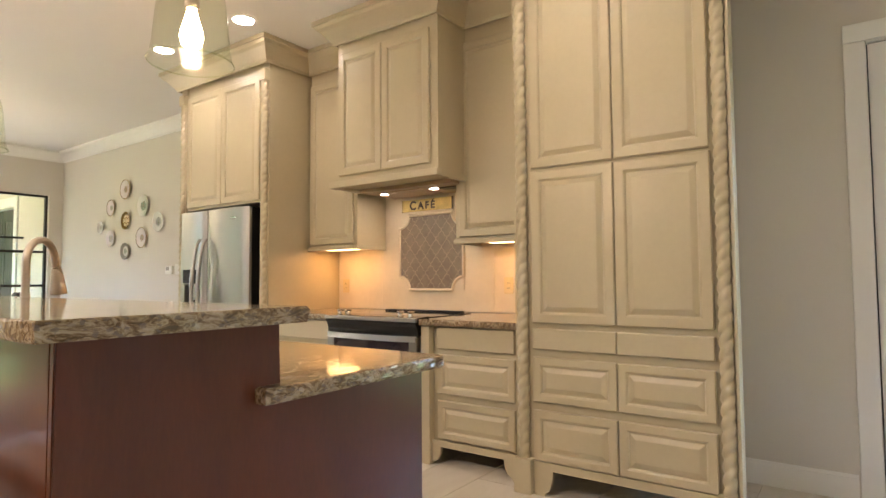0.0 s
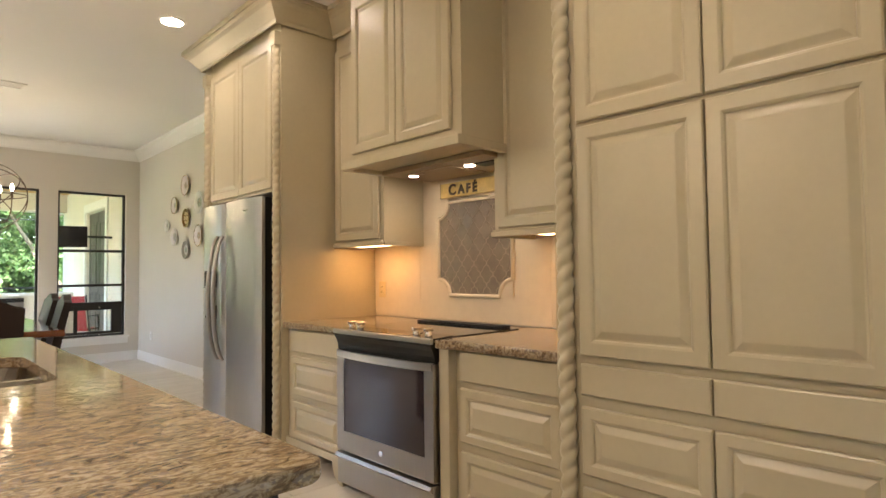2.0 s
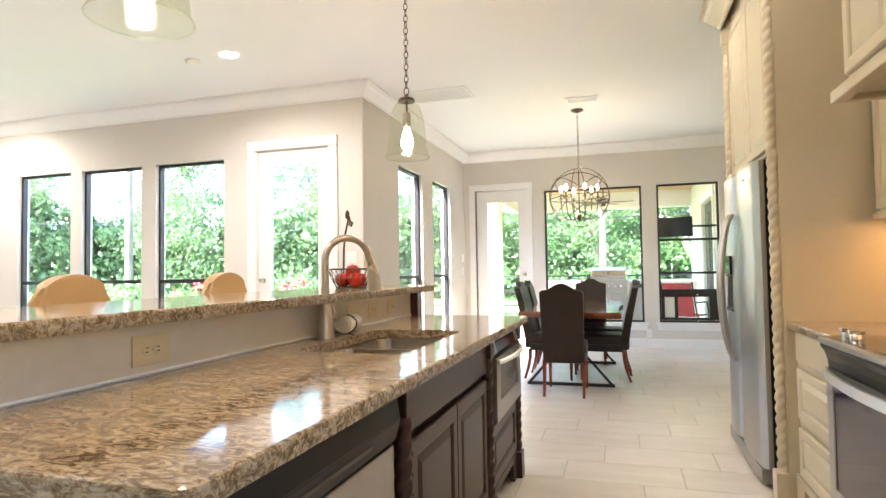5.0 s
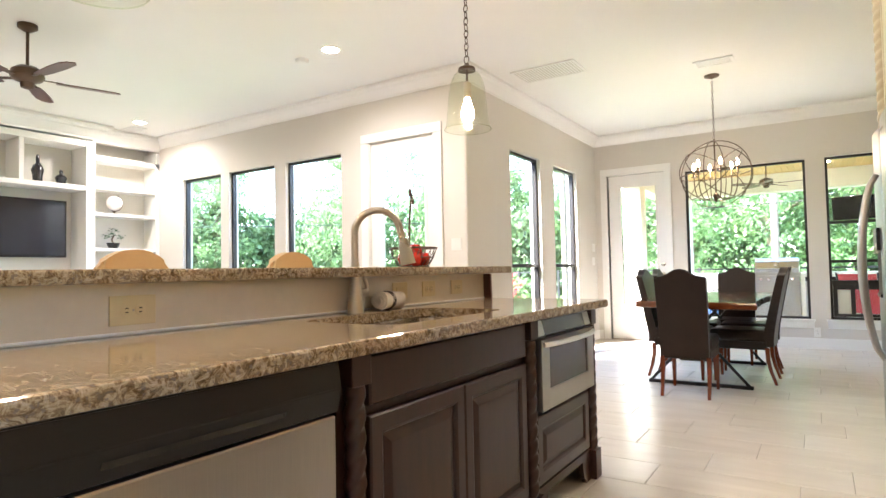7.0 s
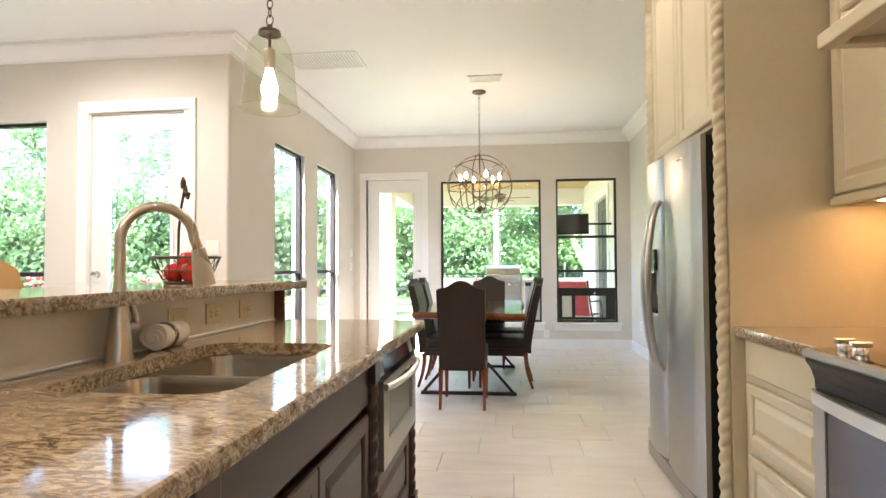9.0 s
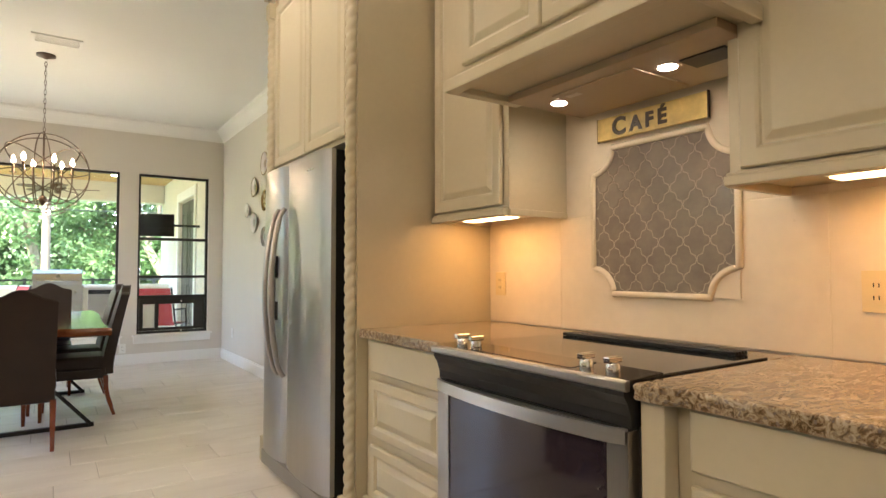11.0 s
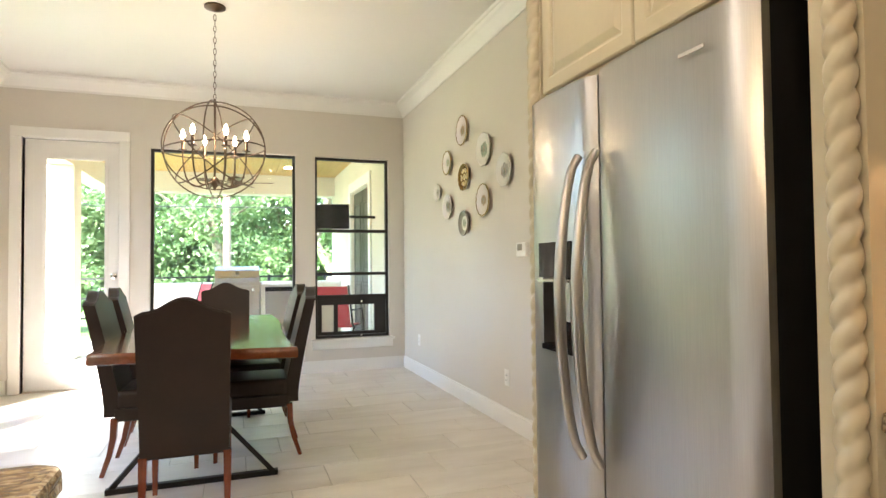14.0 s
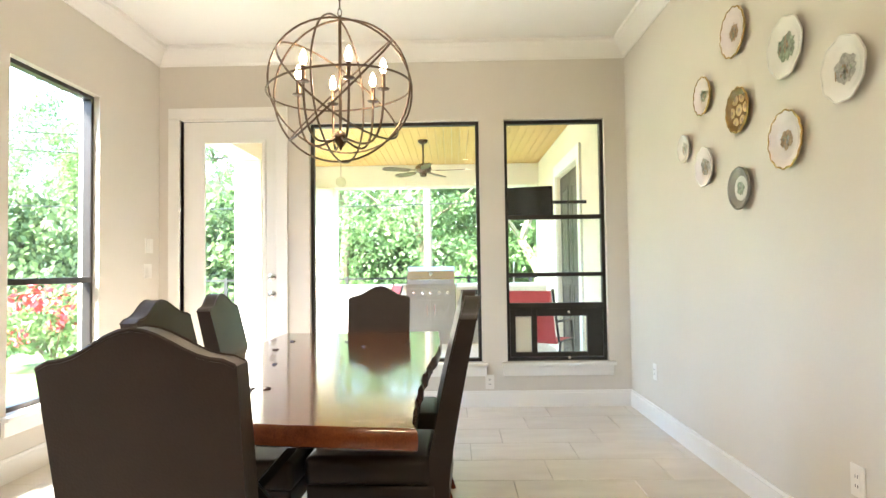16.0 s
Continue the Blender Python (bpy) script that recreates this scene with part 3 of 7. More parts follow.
# Unseen slab added outside the wall to close the opening behind door_5.
tagged(part("door_backing", B((-5.7, -4.3, NW + 0.151, NW + 0.2, -0.1, 2.7)), M_WALL), kind="structure")


def base_run(bm, a, b, out):
    """Baseboard 0.13 m high along a wall with a small top bead."""
    (x0, y0), (x1, y1), (ox, oy) = a, b, out
    for d, z0, z1 in ((0.016, 0.0, 0.115), (0.010, 0.115, 0.135)):
        add_box(bm, min(x0, x1, x0 + ox * d, x1 + ox * d), max(x0, x1, x0 + ox * d, x1 + ox * d), min(y0, y1, y0 + oy * d, y1 + oy * d), max(y0, y1, y0 + oy * d, y1 + oy * d), z0, z1)


for a, b, o in (((-5.57, NW), (WX, NW), (0, -1)), ((0.332, NW), (0.89, NW), (0, -1)), ((2.06, NW), (EX, NW), (0, -1)), ((WX, NW), (WX, 0.77), (1, 0)), ((WX, -0.29), (WX, SY), (1, 0)), ((WX, SY), (JX, SY), (0, 1)), ((JX, SY), (JX, -0.63), (1, 0)), ((JX, -1.72), (JX, LS), (1, 0)), ((JX, LS), (EX, LS), (0, 1)), ((EX, LS), (EX, NW), (-1, 0))):
    bm = bmesh.new()
    base_run(bm, a, b, o)
    tagged(part("baseboard", bm, M_TRIM), "white painted baseboard along the wall", "baseboard", kind="structure")
for a, b, o, ea, eb in (((WX, NW), (-4.05, NW), (0, -1), -1, 0), ((WX, SY), (WX, NW), (1, 0), -1, -1), ((WX, SY), (JX, SY), (0, 1), -1, 1), ((JX, LS), (JX, SY), (1, 0), -1, 1), ((JX, LS), (EX, LS), (0, 1), -1, -1), ((EX, LS), (EX, NW), (-1, 0), -1, -1), ((0.5, NW), (EX, NW), (0, -1), 0, -1)):
    bm = bmesh.new()
    crown_run(bm, a, b, o, CEIL - 0.15, 1.0, ea, eb)
    tagged(part("crown_moulding", bm, M_TRIM), "white crown moulding at the ceiling", "moulding", kind="structure")
# rounded plaster corner where the two rooms meet
tagged(part("wall_corner_bead", L([(0.02, 0.0), (0.02, CEIL - 0.15)], (JX - 0.012, SY - 0.012, 0), 16), M_WALL, None, "", True), kind="structure")

# ---- kitchen run along the north wall ----
def drawer_stack(unit, x0, x1, y, rows, face=-1, mat=None):
    for i, (z0, z1) in enumerate(rows):
        part("drawer", raised_panel(x0, x1, z0, z1, y, face, 0.045, flat=(i == 0)), mat or M_CAB, unit)


def scallop(x0, x1, y0, y1, top, mat, unit, foot=0.11):
    """A base board cut to two bracket feet."""
    n = 8
    pts = [(x0, 0), (x0 + foot * 0.55, 0)]
    for i in range(n + 1):
        a = math.pi / 2 * i / n
        pts.append((x0 + foot * 0.6 + foot * 0.4 * math.sin(a), 0.02 + (top - 0.05) * (1 - math.cos(a)) * 0.9))
    mirror = [(x0 + x1 - u, v) for u, v in reversed(pts)]
    part("base_board", P(pts + mirror + [(x1, top), (x0, top)], "y", y0, y1), mat, unit)


# pantry
pan = thing("pantry_cabinet", (-0.08, 3.2, 0), "tall cream painted pantry cabinet with rope columns and raised panels", "cabinet")
part("body", B((-0.665, 0.33, 2.89, NW - 0.002, 0.165, CEIL - 0.002)), M_CAB, pan)
part("face_frame", B((-0.665, 0.462, 2.832, 2.8895, 0.165, CEIL - 0.002)), M_CAB, pan)
PF = 2.806
for x0, x1 in ((-0.547, -0.083), (-0.076, 0.378)):
    part("door", raised_panel(x0, x1, 0.928, 1.765, PF), M_CAB, pan)
    part("door", raised_panel(x0, x1, 1.782, 2.885, PF), M_CAB, pan)
    drawer_stack(pan, x0, x1, PF, ((0.785, 0.897), (0.50, 0.742), (0.185, 0.455)))
for cx in (-0.607, 0.427):
    part("rope_column", rope(cx, 2.812, 0.19, 2.87, 0.033, 0.062), M_CAB, pan, "", True)
    part("plinth_block", B((cx - 0.052, cx + 0.052, 2.775, 2.87, 0.0, 0.188), bevel=0.006), M_CAB, pan)
    part("cap_block", B((cx - 0.045, cx + 0.045, 2.78, 2.86, 2.872, 2.965), bevel=0.006), M_CAB, pan)
part("side_stile", B((0.4625, 0.478, 2.80, 2.889, 0.0, 2.96), bevel=0.004), M_CAB, pan)
scallop(-0.55, 0.385, 2.81, 2.83, 0.18, M_CAB, pan)
bm = bmesh.new()
crown_run(bm, (-0.67, 2.79), (0.485, 2.79), (0, -1), CEIL - 0.16, 1.05, 1, 1)
crown_run(bm, (0.485, 2.79), (0.485, NW), (1, 0), CEIL - 0.16, 1.05, 1, 0)
crown_run(bm, (-0.67, NW), (-0.67, 2.79), (-1, 0), CEIL - 0.16, 1.05, 0, 1)
part("crown", bm, M_CAB, pan)

# base cabinets beside the range
def base_cabinet(name, x0, x1, dx0, dx1, label):
    c = thing(name, ((x0 + x1) / 2, 3.3, 0), label, "cabinet", "base cabinets")
    part("body", B((x0, x1, 2.94, NW - 0.002, 0.15, 0.874)), M_CAB, c)
    drawer_stack(c, dx0, dx1, 2.914, ((0.728, 0.868), (0.446, 0.694), (0.166, 0.404)))
    scallop(x0, x1, 2.915, 2.938, 0.155, M_CAB, c, 0.13)
    return c


LB = base_cabinet("base_cabinet", -2.932, -2.235, -2.86, -2.275, "cream painted three-drawer base cabinet beside the fridge panel")
RB = base_cabinet("base_cabinet", -1.385, -0.67, -1.277, -0.722, "cream painted three-drawer base cabinet beside the pantry")
part("filler_post", B((-1.385, -1.32, 2.885, 2.939, 0.0, 0.872), bevel=0.004), M_CAB, RB)
part("filler_post", B((-2.27, -2.235, 2.90, 2.9395, 0.0, 0.872), bevel=0.003), M_CAB, LB)


def slab(name, poly, z0, z1, label, jag=0.0):
    """A stone slab with a rough chiselled edge, from an outline in plan."""
    rnd = random.Random(len(poly))
    bm = bmesh.new()
    pts = []
    n = len(poly)
    for i in range(n):
        a, b = Vector(poly[i]), Vector(poly[(i + 1) % n])
        k = max(1, int((b - a).length / 0.03))
        for j in range(k):
            pts.append(a.lerp(b, j / k))
    cx, cy = sum(p.x for p in pts) / len(pts), sum(p.y for p in pts) / len(pts)
    rings = []
    for s, z, w in ((0.006, z0, 0.2), (0.0, z0 + 0.006, 1), (0.0, (z0 + z1) / 2, 1), (0.0, z1 - 0.008, 0.8), (0.003, z1 - 0.003, 0.3), (0.008, z1, 0)):
        ring = []
        for p in pts:
            d = Vector((cx - p.x, cy - p.y))
            d = Vector((math.copysign(1, d.x) if abs(d.x) > 0.05 else 0, math.copysign(1, d.y)))
            off = s + rnd.uniform(0, jag) * w
            ring.append(bm.verts.new((p.x + d.x * off * 0.7, p.y + d.y * off * 0.7, z)))
        rings.append(ring)
    for a, b in zip(rings, rings[1:]):
        for i in range(len(a)):
            bm.faces.new((a[i], a[(i + 1) % len(a)], b[(i + 1) % len(a)], b[i]))
    bm.faces.new(rings[0]), bm.faces.new(rings[-1])
    return tagged(part(name, bm, M_GRAN, None, "", True), label, "countertop")


slab("countertop", [(-2.933, 2.895), (-2.24, 2.895), (-2.24, 3.664), (-2.933, 3.664)], 0.876, 0.916, "polished brown and cream granite countertop beside the fridge panel", 0.005)
slab("countertop", [(-1.383, 2.855), (-1.31, 2.855), (-1.28, 2.88), (-0.672, 2.88), (-0.672, 3.664), (-1.383, 3.664)], 0.876, 0.916, "polished brown and cream granite countertop beside the pantry", 0.005)
slab("countertop", [(-2.236, 3.50), (-1.387, 3.50), (-1.387, 3.664), (-2.236, 3.664)], 0.876, 0.914, "narrow granite strip behind the range", 0.0)

# backsplash of large stone tiles, with a framed lantern-tile panel
bs = tagged(thing("backsplash", (-1.8, NW, 0.914), "cream stone backsplash of large tiles behind the range", "backsplash"), kind="structure")
for x0, x1 in ((-2.932, -2.41), (-2.406, -1.292), (-1.288, -0.672)):
    for z0, z1 in ((0.918, 1.418), (1.422, 1.90)):
        part("tile", B((x0, x1, 3.668, NW - 0.001, z0, z1), bevel=0.002), M_SPLASH, bs)
part("grout_bed", B((-2.930, -0.674, 3.6694, NW - 0.003, 0.92, 1.898)), M_TILEF, bs)
PX0, PX1, PZ0, PZ1, NOTCH = -2.205, -1.565, 1.085, 1.70, 0.105
part("panel_bed", B((PX0, PX1, 3.6632, 3.6678, PZ0, PZ1)), M_PGROUT, bs)


def lantern(w, h):
    pts = []
    for sx, sz in ((1, 1), (-1, 1), (-1, -1), (1, -1)):
        q = []
        for i in range(9):
            t = i / 8
            u = w * (0.5 - 0.5 * t) + w * 0.03 * math.sin(4 * math.pi * t)
            v = h * 0.5 * t + h * 0.03 * math.sin(4 * math.pi * t)
            q.append((sx * u, sz * v))
        if sx * sz < 0:
            q.reverse()
        pts += q[:-1]
    return pts


def clip_rect(poly, x0, x1, z0, z1):
    for axis, lim, keep in ((0, x0, 1), (0, x1, -1), (1, z0, 1), (1, z1, -1)):
        out = []
        for i in range(len(poly)):
            p, q = poly[i - 1], poly[i]
            ip, iq = (p[axis] - lim) * keep >= 0, (q[axis] - lim) * keep >= 0
            if ip != iq:
                t = (lim - p[axis]) / (q[axis] - p[axis])
                out.append((p[0] + t * (q[0] - p[0]), p[1] + t * (q[1] - p[1])))
            if iq:
                out.append(q)
        poly = out
        if len(poly) < 3:
            return []
    return poly


TW, TH = 0.1067, 0.137
for r in range(-1, 11):
    for c in range(-1, 8):
        cx, cz = PX0 + (c + (0.5 if r % 2 else 0.0)) * TW, PZ0 + r * TH / 2
        poly = clip_rect([(cx + u * 0.965, cz + v * 0.965) for u, v in lantern(TW, TH)], PX0 + 0.004, PX1 - 0.004, PZ0 + 0.004, PZ1 - 0.004)
        if len(poly) < 3:
            continue
        bm = bmesh.new()
        mx, mz = sum(p[0] for p in poly) / len(poly), sum(p[1] for p in poly) / len(poly)
        rings = [[bm.verts.new((mx + (u - mx) * s, y, mz + (v - mz) * s)) for u, v in poly] for s, y in ((1, 3.667), (1, 3.664), (0.95, 3.662))]
        for a, b in zip(rings, rings[1:]):
            for i in range(len(a)):
                bm.faces.new((a[i], a[(i + 1) % len(a)], b[(i + 1) % len(a)], b[i]))
        bm.faces.new(rings[-1])
        tilt = random.uniform(-0.0012, 0.0012)
        for v in rings[-1]:
            v.co.y += tilt * (v.co.x - mx) / 0.06
        part("lantern_tile", bm, M_LANT, bs)
arcs = []
for sx, sz, ax, az in ((1, 1, PX0, PZ0), (-1, 1, PX1, PZ0), (-1, -1, PX1, PZ1), (1, -1, PX0, PZ1)):
    arc = [(ax + sx * NOTCH * math.cos(math.pi / 2 * i / 10), az + sz * NOTCH * math.sin(math.pi / 2 * i / 10)) for i in range(11)]
    part("notch_corner", P([(ax - sx * 0.001, az - sz * 0.001), (ax + sx * NOTCH, az - sz * 0.001)] + arc + [(ax - sx * 0.001, az + sz * NOTCH)], "y", 3.6605, 3.6664), M_SPLASH, bs)
    arcs.append(arc)
outline = []
for i, arc in enumerate(arcs):
    outline += arc if i in (1, 3) else list(reversed(arc))
part("panel_border", T([(u, 3.660, v) for u, v in outline], 0.013, 10, True), M_TILEF, bs, "cream half-round border", True)

# sign
sign = thing("cafe_sign", (-1.9, 3.64, 1.72), "worn yellow wooden sign lettered with dark capitals above the tile panel", "sign")
part("board", B((-2.155, -1.655, 3.632, 3.648, 1.726, 1.822), bevel=0.004), M_YELLOW, sign)
part("edge", B((-2.158, -2.1545, 3.6335, 3.6475, 1.724, 1.824)), M_INK, sign)
part("edge", B((-1.6555, -1.652, 3.6335, 3.6475, 1.724, 1.824)), M_INK, sign)


def lettering(text, x, y, z, size, parent, mat, depth=0.003, spacing=1.0):
    cu = bpy.data.curves.new("lettering", "FONT")
    cu.body, cu.size, cu.extrude, cu.space_character, cu.offset = text, size, depth, spacing, 0.0032
    tmp = bpy.data.objects.new("lettering_curve", cu)
    me = bpy.data.meshes.new_from_object(tmp)
    bpy.data.objects.remove(tmp)
    me.transform(Matrix.Translation((x, y, z)) @ pose(0, 0, 0, 90, 0, 0))
    me.materials.append(mat)
    ob = new("lettering", me)
    ob.parent = parent
    ob.matrix_parent_inverse = Matrix.Translation(-Vector(parent.location))
    return ob


lettering("C", -2.075, 3.631, 1.742, 0.098, sign, M_INK)
lettering("AFÉ", -1.985, 3.631, 1.744, 0.08, sign, M_INK, 0.003, 1.45)


# wall cabinets
def wall_cabinet(x0, x1, dx0, dx1, label):
    c = thing("wall_cabinet", ((x0 + x1) / 2, 3.5, 1.43), label, "cabinet", "wall cabinets")
    part("body", B((x0, x1, 3.322, NW - 0.002, 1.445, CEIL - 0.002)), M_CAB, c)
    part("door", raised_panel(dx0, dx1, 1.466, 2.85, 3.298), M_CAB, c)
    part("light_rail", B((x0 - 0.0, x1 + 0.0, 3.285, 3.318, 1.418, 1.446), (x0 + 0.002, x1 - 0.002, 3.295, 3.3175, 1.4465, 1.457), bevel=0.004), M_CAB, c)
    for xs in ((x0 - 0.012, x0 + 0.01), (x1 - 0.01, x1 + 0.012)):
        part("light_rail", B((*xs, 3.3195, 3.66, 1.418, 1.446), bevel=0.004), M_CAB, c)
    bm = bmesh.new()
    crown_run(bm, (x0, 3.30), (x1, 3.30), (0, -1), CEIL - 0.175, 1.15)
    part("crown", bm, M_CAB, c)
    return c


wall_cabinet(-2.921, -2.37, -2.915, -2.405, "cream painted wall cabinet with one raised panel door, fridge side")
wall_cabinet(-1.40, -0.675, -1.36, -0.735, "cream painted wall cabinet with one raised panel door, pantry side")
for cx in (-2.66, -1.02):
    uc = thing("under_cabinet_light", (cx, 3.5, 1.43), "slim lit strip light under a wall cabinet", "lamp", "under-cabinet lights")
    part("housing", B((cx - 0.17, cx + 0.17, 3.40, 3.50, 1.428, 1.444), bevel=0.003), M_WHITE, uc)
    part("diffuser", B((cx - 0.16, cx + 0.16, 3.41, 3.49, 1.424, 1.4275)), M_STRIP, uc)
    area_lamp("strip_lamp", (cx, 3.45, 1.420), (cx, 3.5, 0), 0.32, 0.08, 0.085, (1, 0.44, 0.09))

# hood cabinet
hood = thing("range_hood_cabinet", (-1.8, 3.3, 1.8), "cream painted hood cabinet with two doors over the range", "hood")
part("body", B((-2.245, -1.31, 2.985, NW - 0.002, 1.875, CEIL - 0.002)), M_CAB, hood)
for x0, x1 in ((-2.215, -1.797), (-1.792, -1.372)):
    part("door", raised_panel(x0, x1, 1.945, 2.868, 2.96), M_CAB, hood)
part("lower_rail", B((-2.285, -1.28, 2.93, 2.983, 1.852, 1.90), bevel=0.006), M_CAB, hood)
part("lower_rail", B((-2.285, -2.24, 2.984, 3.29, 1.852, 1.90), bevel=0.006), M_CAB, hood)
part("lower_rail", B((-1.315, -1.28, 2.984, 3.29, 1.852, 1.90), bevel=0.006), M_CAB, hood)
part("hood_insert", B((-2.23, -1.36, 3.2, 3.62, 1.845, 1.873), bevel=0.004), M_INSERT, hood, "tan painted hood insert")
part("filter", B((-2.06, -1.69, 3.27, 3.58, 1.838, 1.844), bevel=0.002), M_INSERT, hood)
part("filter_catch", B((-2.02, -1.96, 3.30, 3.33, 1.834, 1.8375), bevel=0.001), M_NICK, hood)
part("switch_plate", B((-1.57, -1.42, 3.34, 3.44, 1.838, 1.8445), bevel=0.002), M_BLACK, hood)
for cx in (-2.12, -1.63):
    part("spot", L([(0.03, 1.8434), (0.03, 1.8449)], (cx, 3.37, 0), 20), M_LED, hood, "lit round hood lamp")
    spot_lamp("hood_lamp", (cx, 3.37, 1.832), 0.3, (1, 0.72, 0.42), 120)
bm = bmesh.new()
crown_run(bm, (-2.25, 2.965), (-1.305, 2.965), (0, -1), CEIL - 0.175, 1.15, 1, 1)
crown_run(bm, (-1.305, 2.965), (-1.305, 3.3), (1, 0), CEIL - 0.175, 1.15, 1, 0)
crown_run(bm, (-2.25, 3.3), (-2.25, 2.965), (-1, 0), CEIL - 0.175, 1.15, 0, 1)
part("crown", bm, M_CAB, hood)

# fridge surround
fs = thing("fridge_cabinet", (-3.5, 3.2, 0), "cream painted fridge surround with rope columns and two upper doors", "cabinet")
part("side_panel", B((-3.045, -2.935, 2.885, NW - 0.002, 0.0, CEIL - 0.002)), M_CAB, fs)
part("side_panel", B((-4.215, -4.13, 2.875, NW - 0.002, 0.0, CEIL - 0.002)), M_CAB, fs)
part("upper_box", B((-4.128, -3.047, 2.895, NW - 0.004, 1.815, CEIL - 0.003)), M_CAB, fs)
for x0, x1 in ((-4.11, -3.582), (-3.577, -3.055)):
    part("door", raised_panel(x0, x1, 1.835, 2.865, 2.87), M_CAB, fs)
for cx in (-2.97, -4.165):
    part("rope_column", rope(cx, 2.868, 0.15, 2.80, 0.03, 0.058), M_CAB, fs, "", True)
    part("plinth_block", B((cx - 0.044, cx + 0.044, 2.825, 2.884, 0.0, 0.148), bevel=0.005), M_CAB, fs)
    part("cap_block", B((cx - 0.036, cx + 0.036, 2.835, 2.8845, 2.802, 2.90), bevel=0.006), M_CAB, fs)
bm = bmesh.new()
crown_run(bm, (-4.225, 2.85), (-2.93, 2.85), (0, -1), CEIL - 0.175, 1.15, 1, 1)
crown_run(bm, (-2.93, 2.85), (-2.93, NW), (1, 0), CEIL - 0.175, 1.15, 1, 0)
crown_run(bm, (-4.225, NW), (-4.225, 2.85), (-1, 0), CEIL - 0.175, 1.15, 0, 1)
part("crown", bm, M_CAB, fs)

# refrigerator
FX0, FX1, FM = -4.11, -3.11, -3.70
fr = thing("refrigerator", (-3.6, 3.2, 0), "stainless steel side-by-side refrigerator with ice dispenser, shut", "refrigerator")
part("case", B((FX0 + 0.01, FX1 - 0.01, 2.86, 3.62, 0.02, 1.78), bevel=0.004), M_BLACK, fr, "dark grey metal case")
part("kick_grille", B((FX0 + 0.02, FX1 - 0.02, 2.80, 2.858, 0.02, 0.10), bevel=0.004), M_GREY, fr)


def curved_door(x0, x1, z0, z1, hole=None):
    """A door whose front bows outwards a little; hole: a recess (x0, x1, z0, z1) left open."""
    bm = bmesh.new()
    xs = [x0 + (x1 - x0) * i / 14 for i in range(15)]
    zs = [z0, z1]
    if hole:
        xs = sorted(xs + [hole[0], hole[1]])
        zs = [z0, hole[2], hole[3], z1]
    def front(x):
        t = (x - x0) / (x1 - x0)
        e = min(t, 1 - t) * (x1 - x0)
        return 2.815 - 0.022 * (1 - (2 * t - 1) ** 2) + (0.016 * (1 - e / 0.02) ** 2 if e < 0.02 else 0)
    grid = [[bm.verts.new((x, front(x), z)) for z in zs] for x in xs]
    for i in range(len(xs) - 1):
        for j in range(len(zs) - 1):
            if hole and j == 1 and hole[0] - 1e-6 <= xs[i] and xs[i + 1] <= hole[1] + 1e-6:
                continue
            bm.faces.new((grid[i][j], grid[i + 1][j], grid[i + 1][j + 1], grid[i][j + 1]))
    r = bmesh.ops.extrude_edge_only(bm, edges=[e for e in bm.edges if e.is_boundary])
    for v in r["geom"]:
        if isinstance(v, bmesh.types.BMVert):
            v.co.y = 2.855
    return bm


HOLE = (-4.0, -3.80, 0.90, 1.27)
ld = part("door", curved_door(FX0, FM - 0.003, 0.105, 1.78, HOLE), M_STEEL, fr, "", True)
part("door", curved_door(FM + 0.003, FX1, 0.105, 1.78), M_STEEL, fr, "", True)
part("dispenser", B((HOLE[0], HOLE[1], 2.845, 2.855, HOLE[2], HOLE[3]), (HOLE[0], HOLE[1], 2.782, 2.844, HOLE[3] - 0.12, HOLE[3] - 0.001), (HOLE[0] + 0.001, HOLE[1] - 0.001, 2.79, 2.844, HOLE[2] + 0.001, HOLE[2] + 0.02)), M_BLACKG, ld, "black ice and water dispenser")
part("dispenser_paddle", B((-3.93, -3.87, 2.825, 2.84, 1.0, 1.14), bevel=0.004), M_STEEL, ld)
part("dispenser_trim", B((HOLE[0] - 0.006, HOLE[1] + 0.006, 2.776, 2.79, HOLE[3] - 0.135, HOLE[3] - 0.125)), M_CHROME, ld)
part("badge", B((-3.30, -3.22, 2.779, 2.784, 1.685, 1.695), bevel=0.001), M_CHROME, fr)
for cx in (FM - 0.045, FM + 0.05):
    pts = [(cx, 2.785 - 0.075 * math.sin(math.pi * i / 24) ** 0.55, 0.60 + 0.93 * i / 24) for i in range(25)]
    part("handle", T(pts, [0.014 + 0.004 * math.sin(math.pi * i / 24) for i in range(25)], 10), M_STEEL, fr, "long bowed steel handle", True)

def framed(x0, x1, z0, z1, a, b, c, d, y0, y1):
    """One slab in the xz plane with a square opening."""
    bm = bmesh.new()
    rings = [[bm.verts.new((u, y, v)) for u, v in pts] for y in (y0, y1) for pts in (((x0, z0), (x1, z0), (x1, z1), (x0, z1)), ((a, c), (b, c), (b, d), (a, d)))]
    for p, q in ((0, 1), (2, 3), (0, 2), (1, 3)):
        for i in range(4):
            bm.faces.new((rings[p][i], rings[p][(i + 1) % 4], rings[q][(i + 1) % 4], rings[q][i]))
    return bm


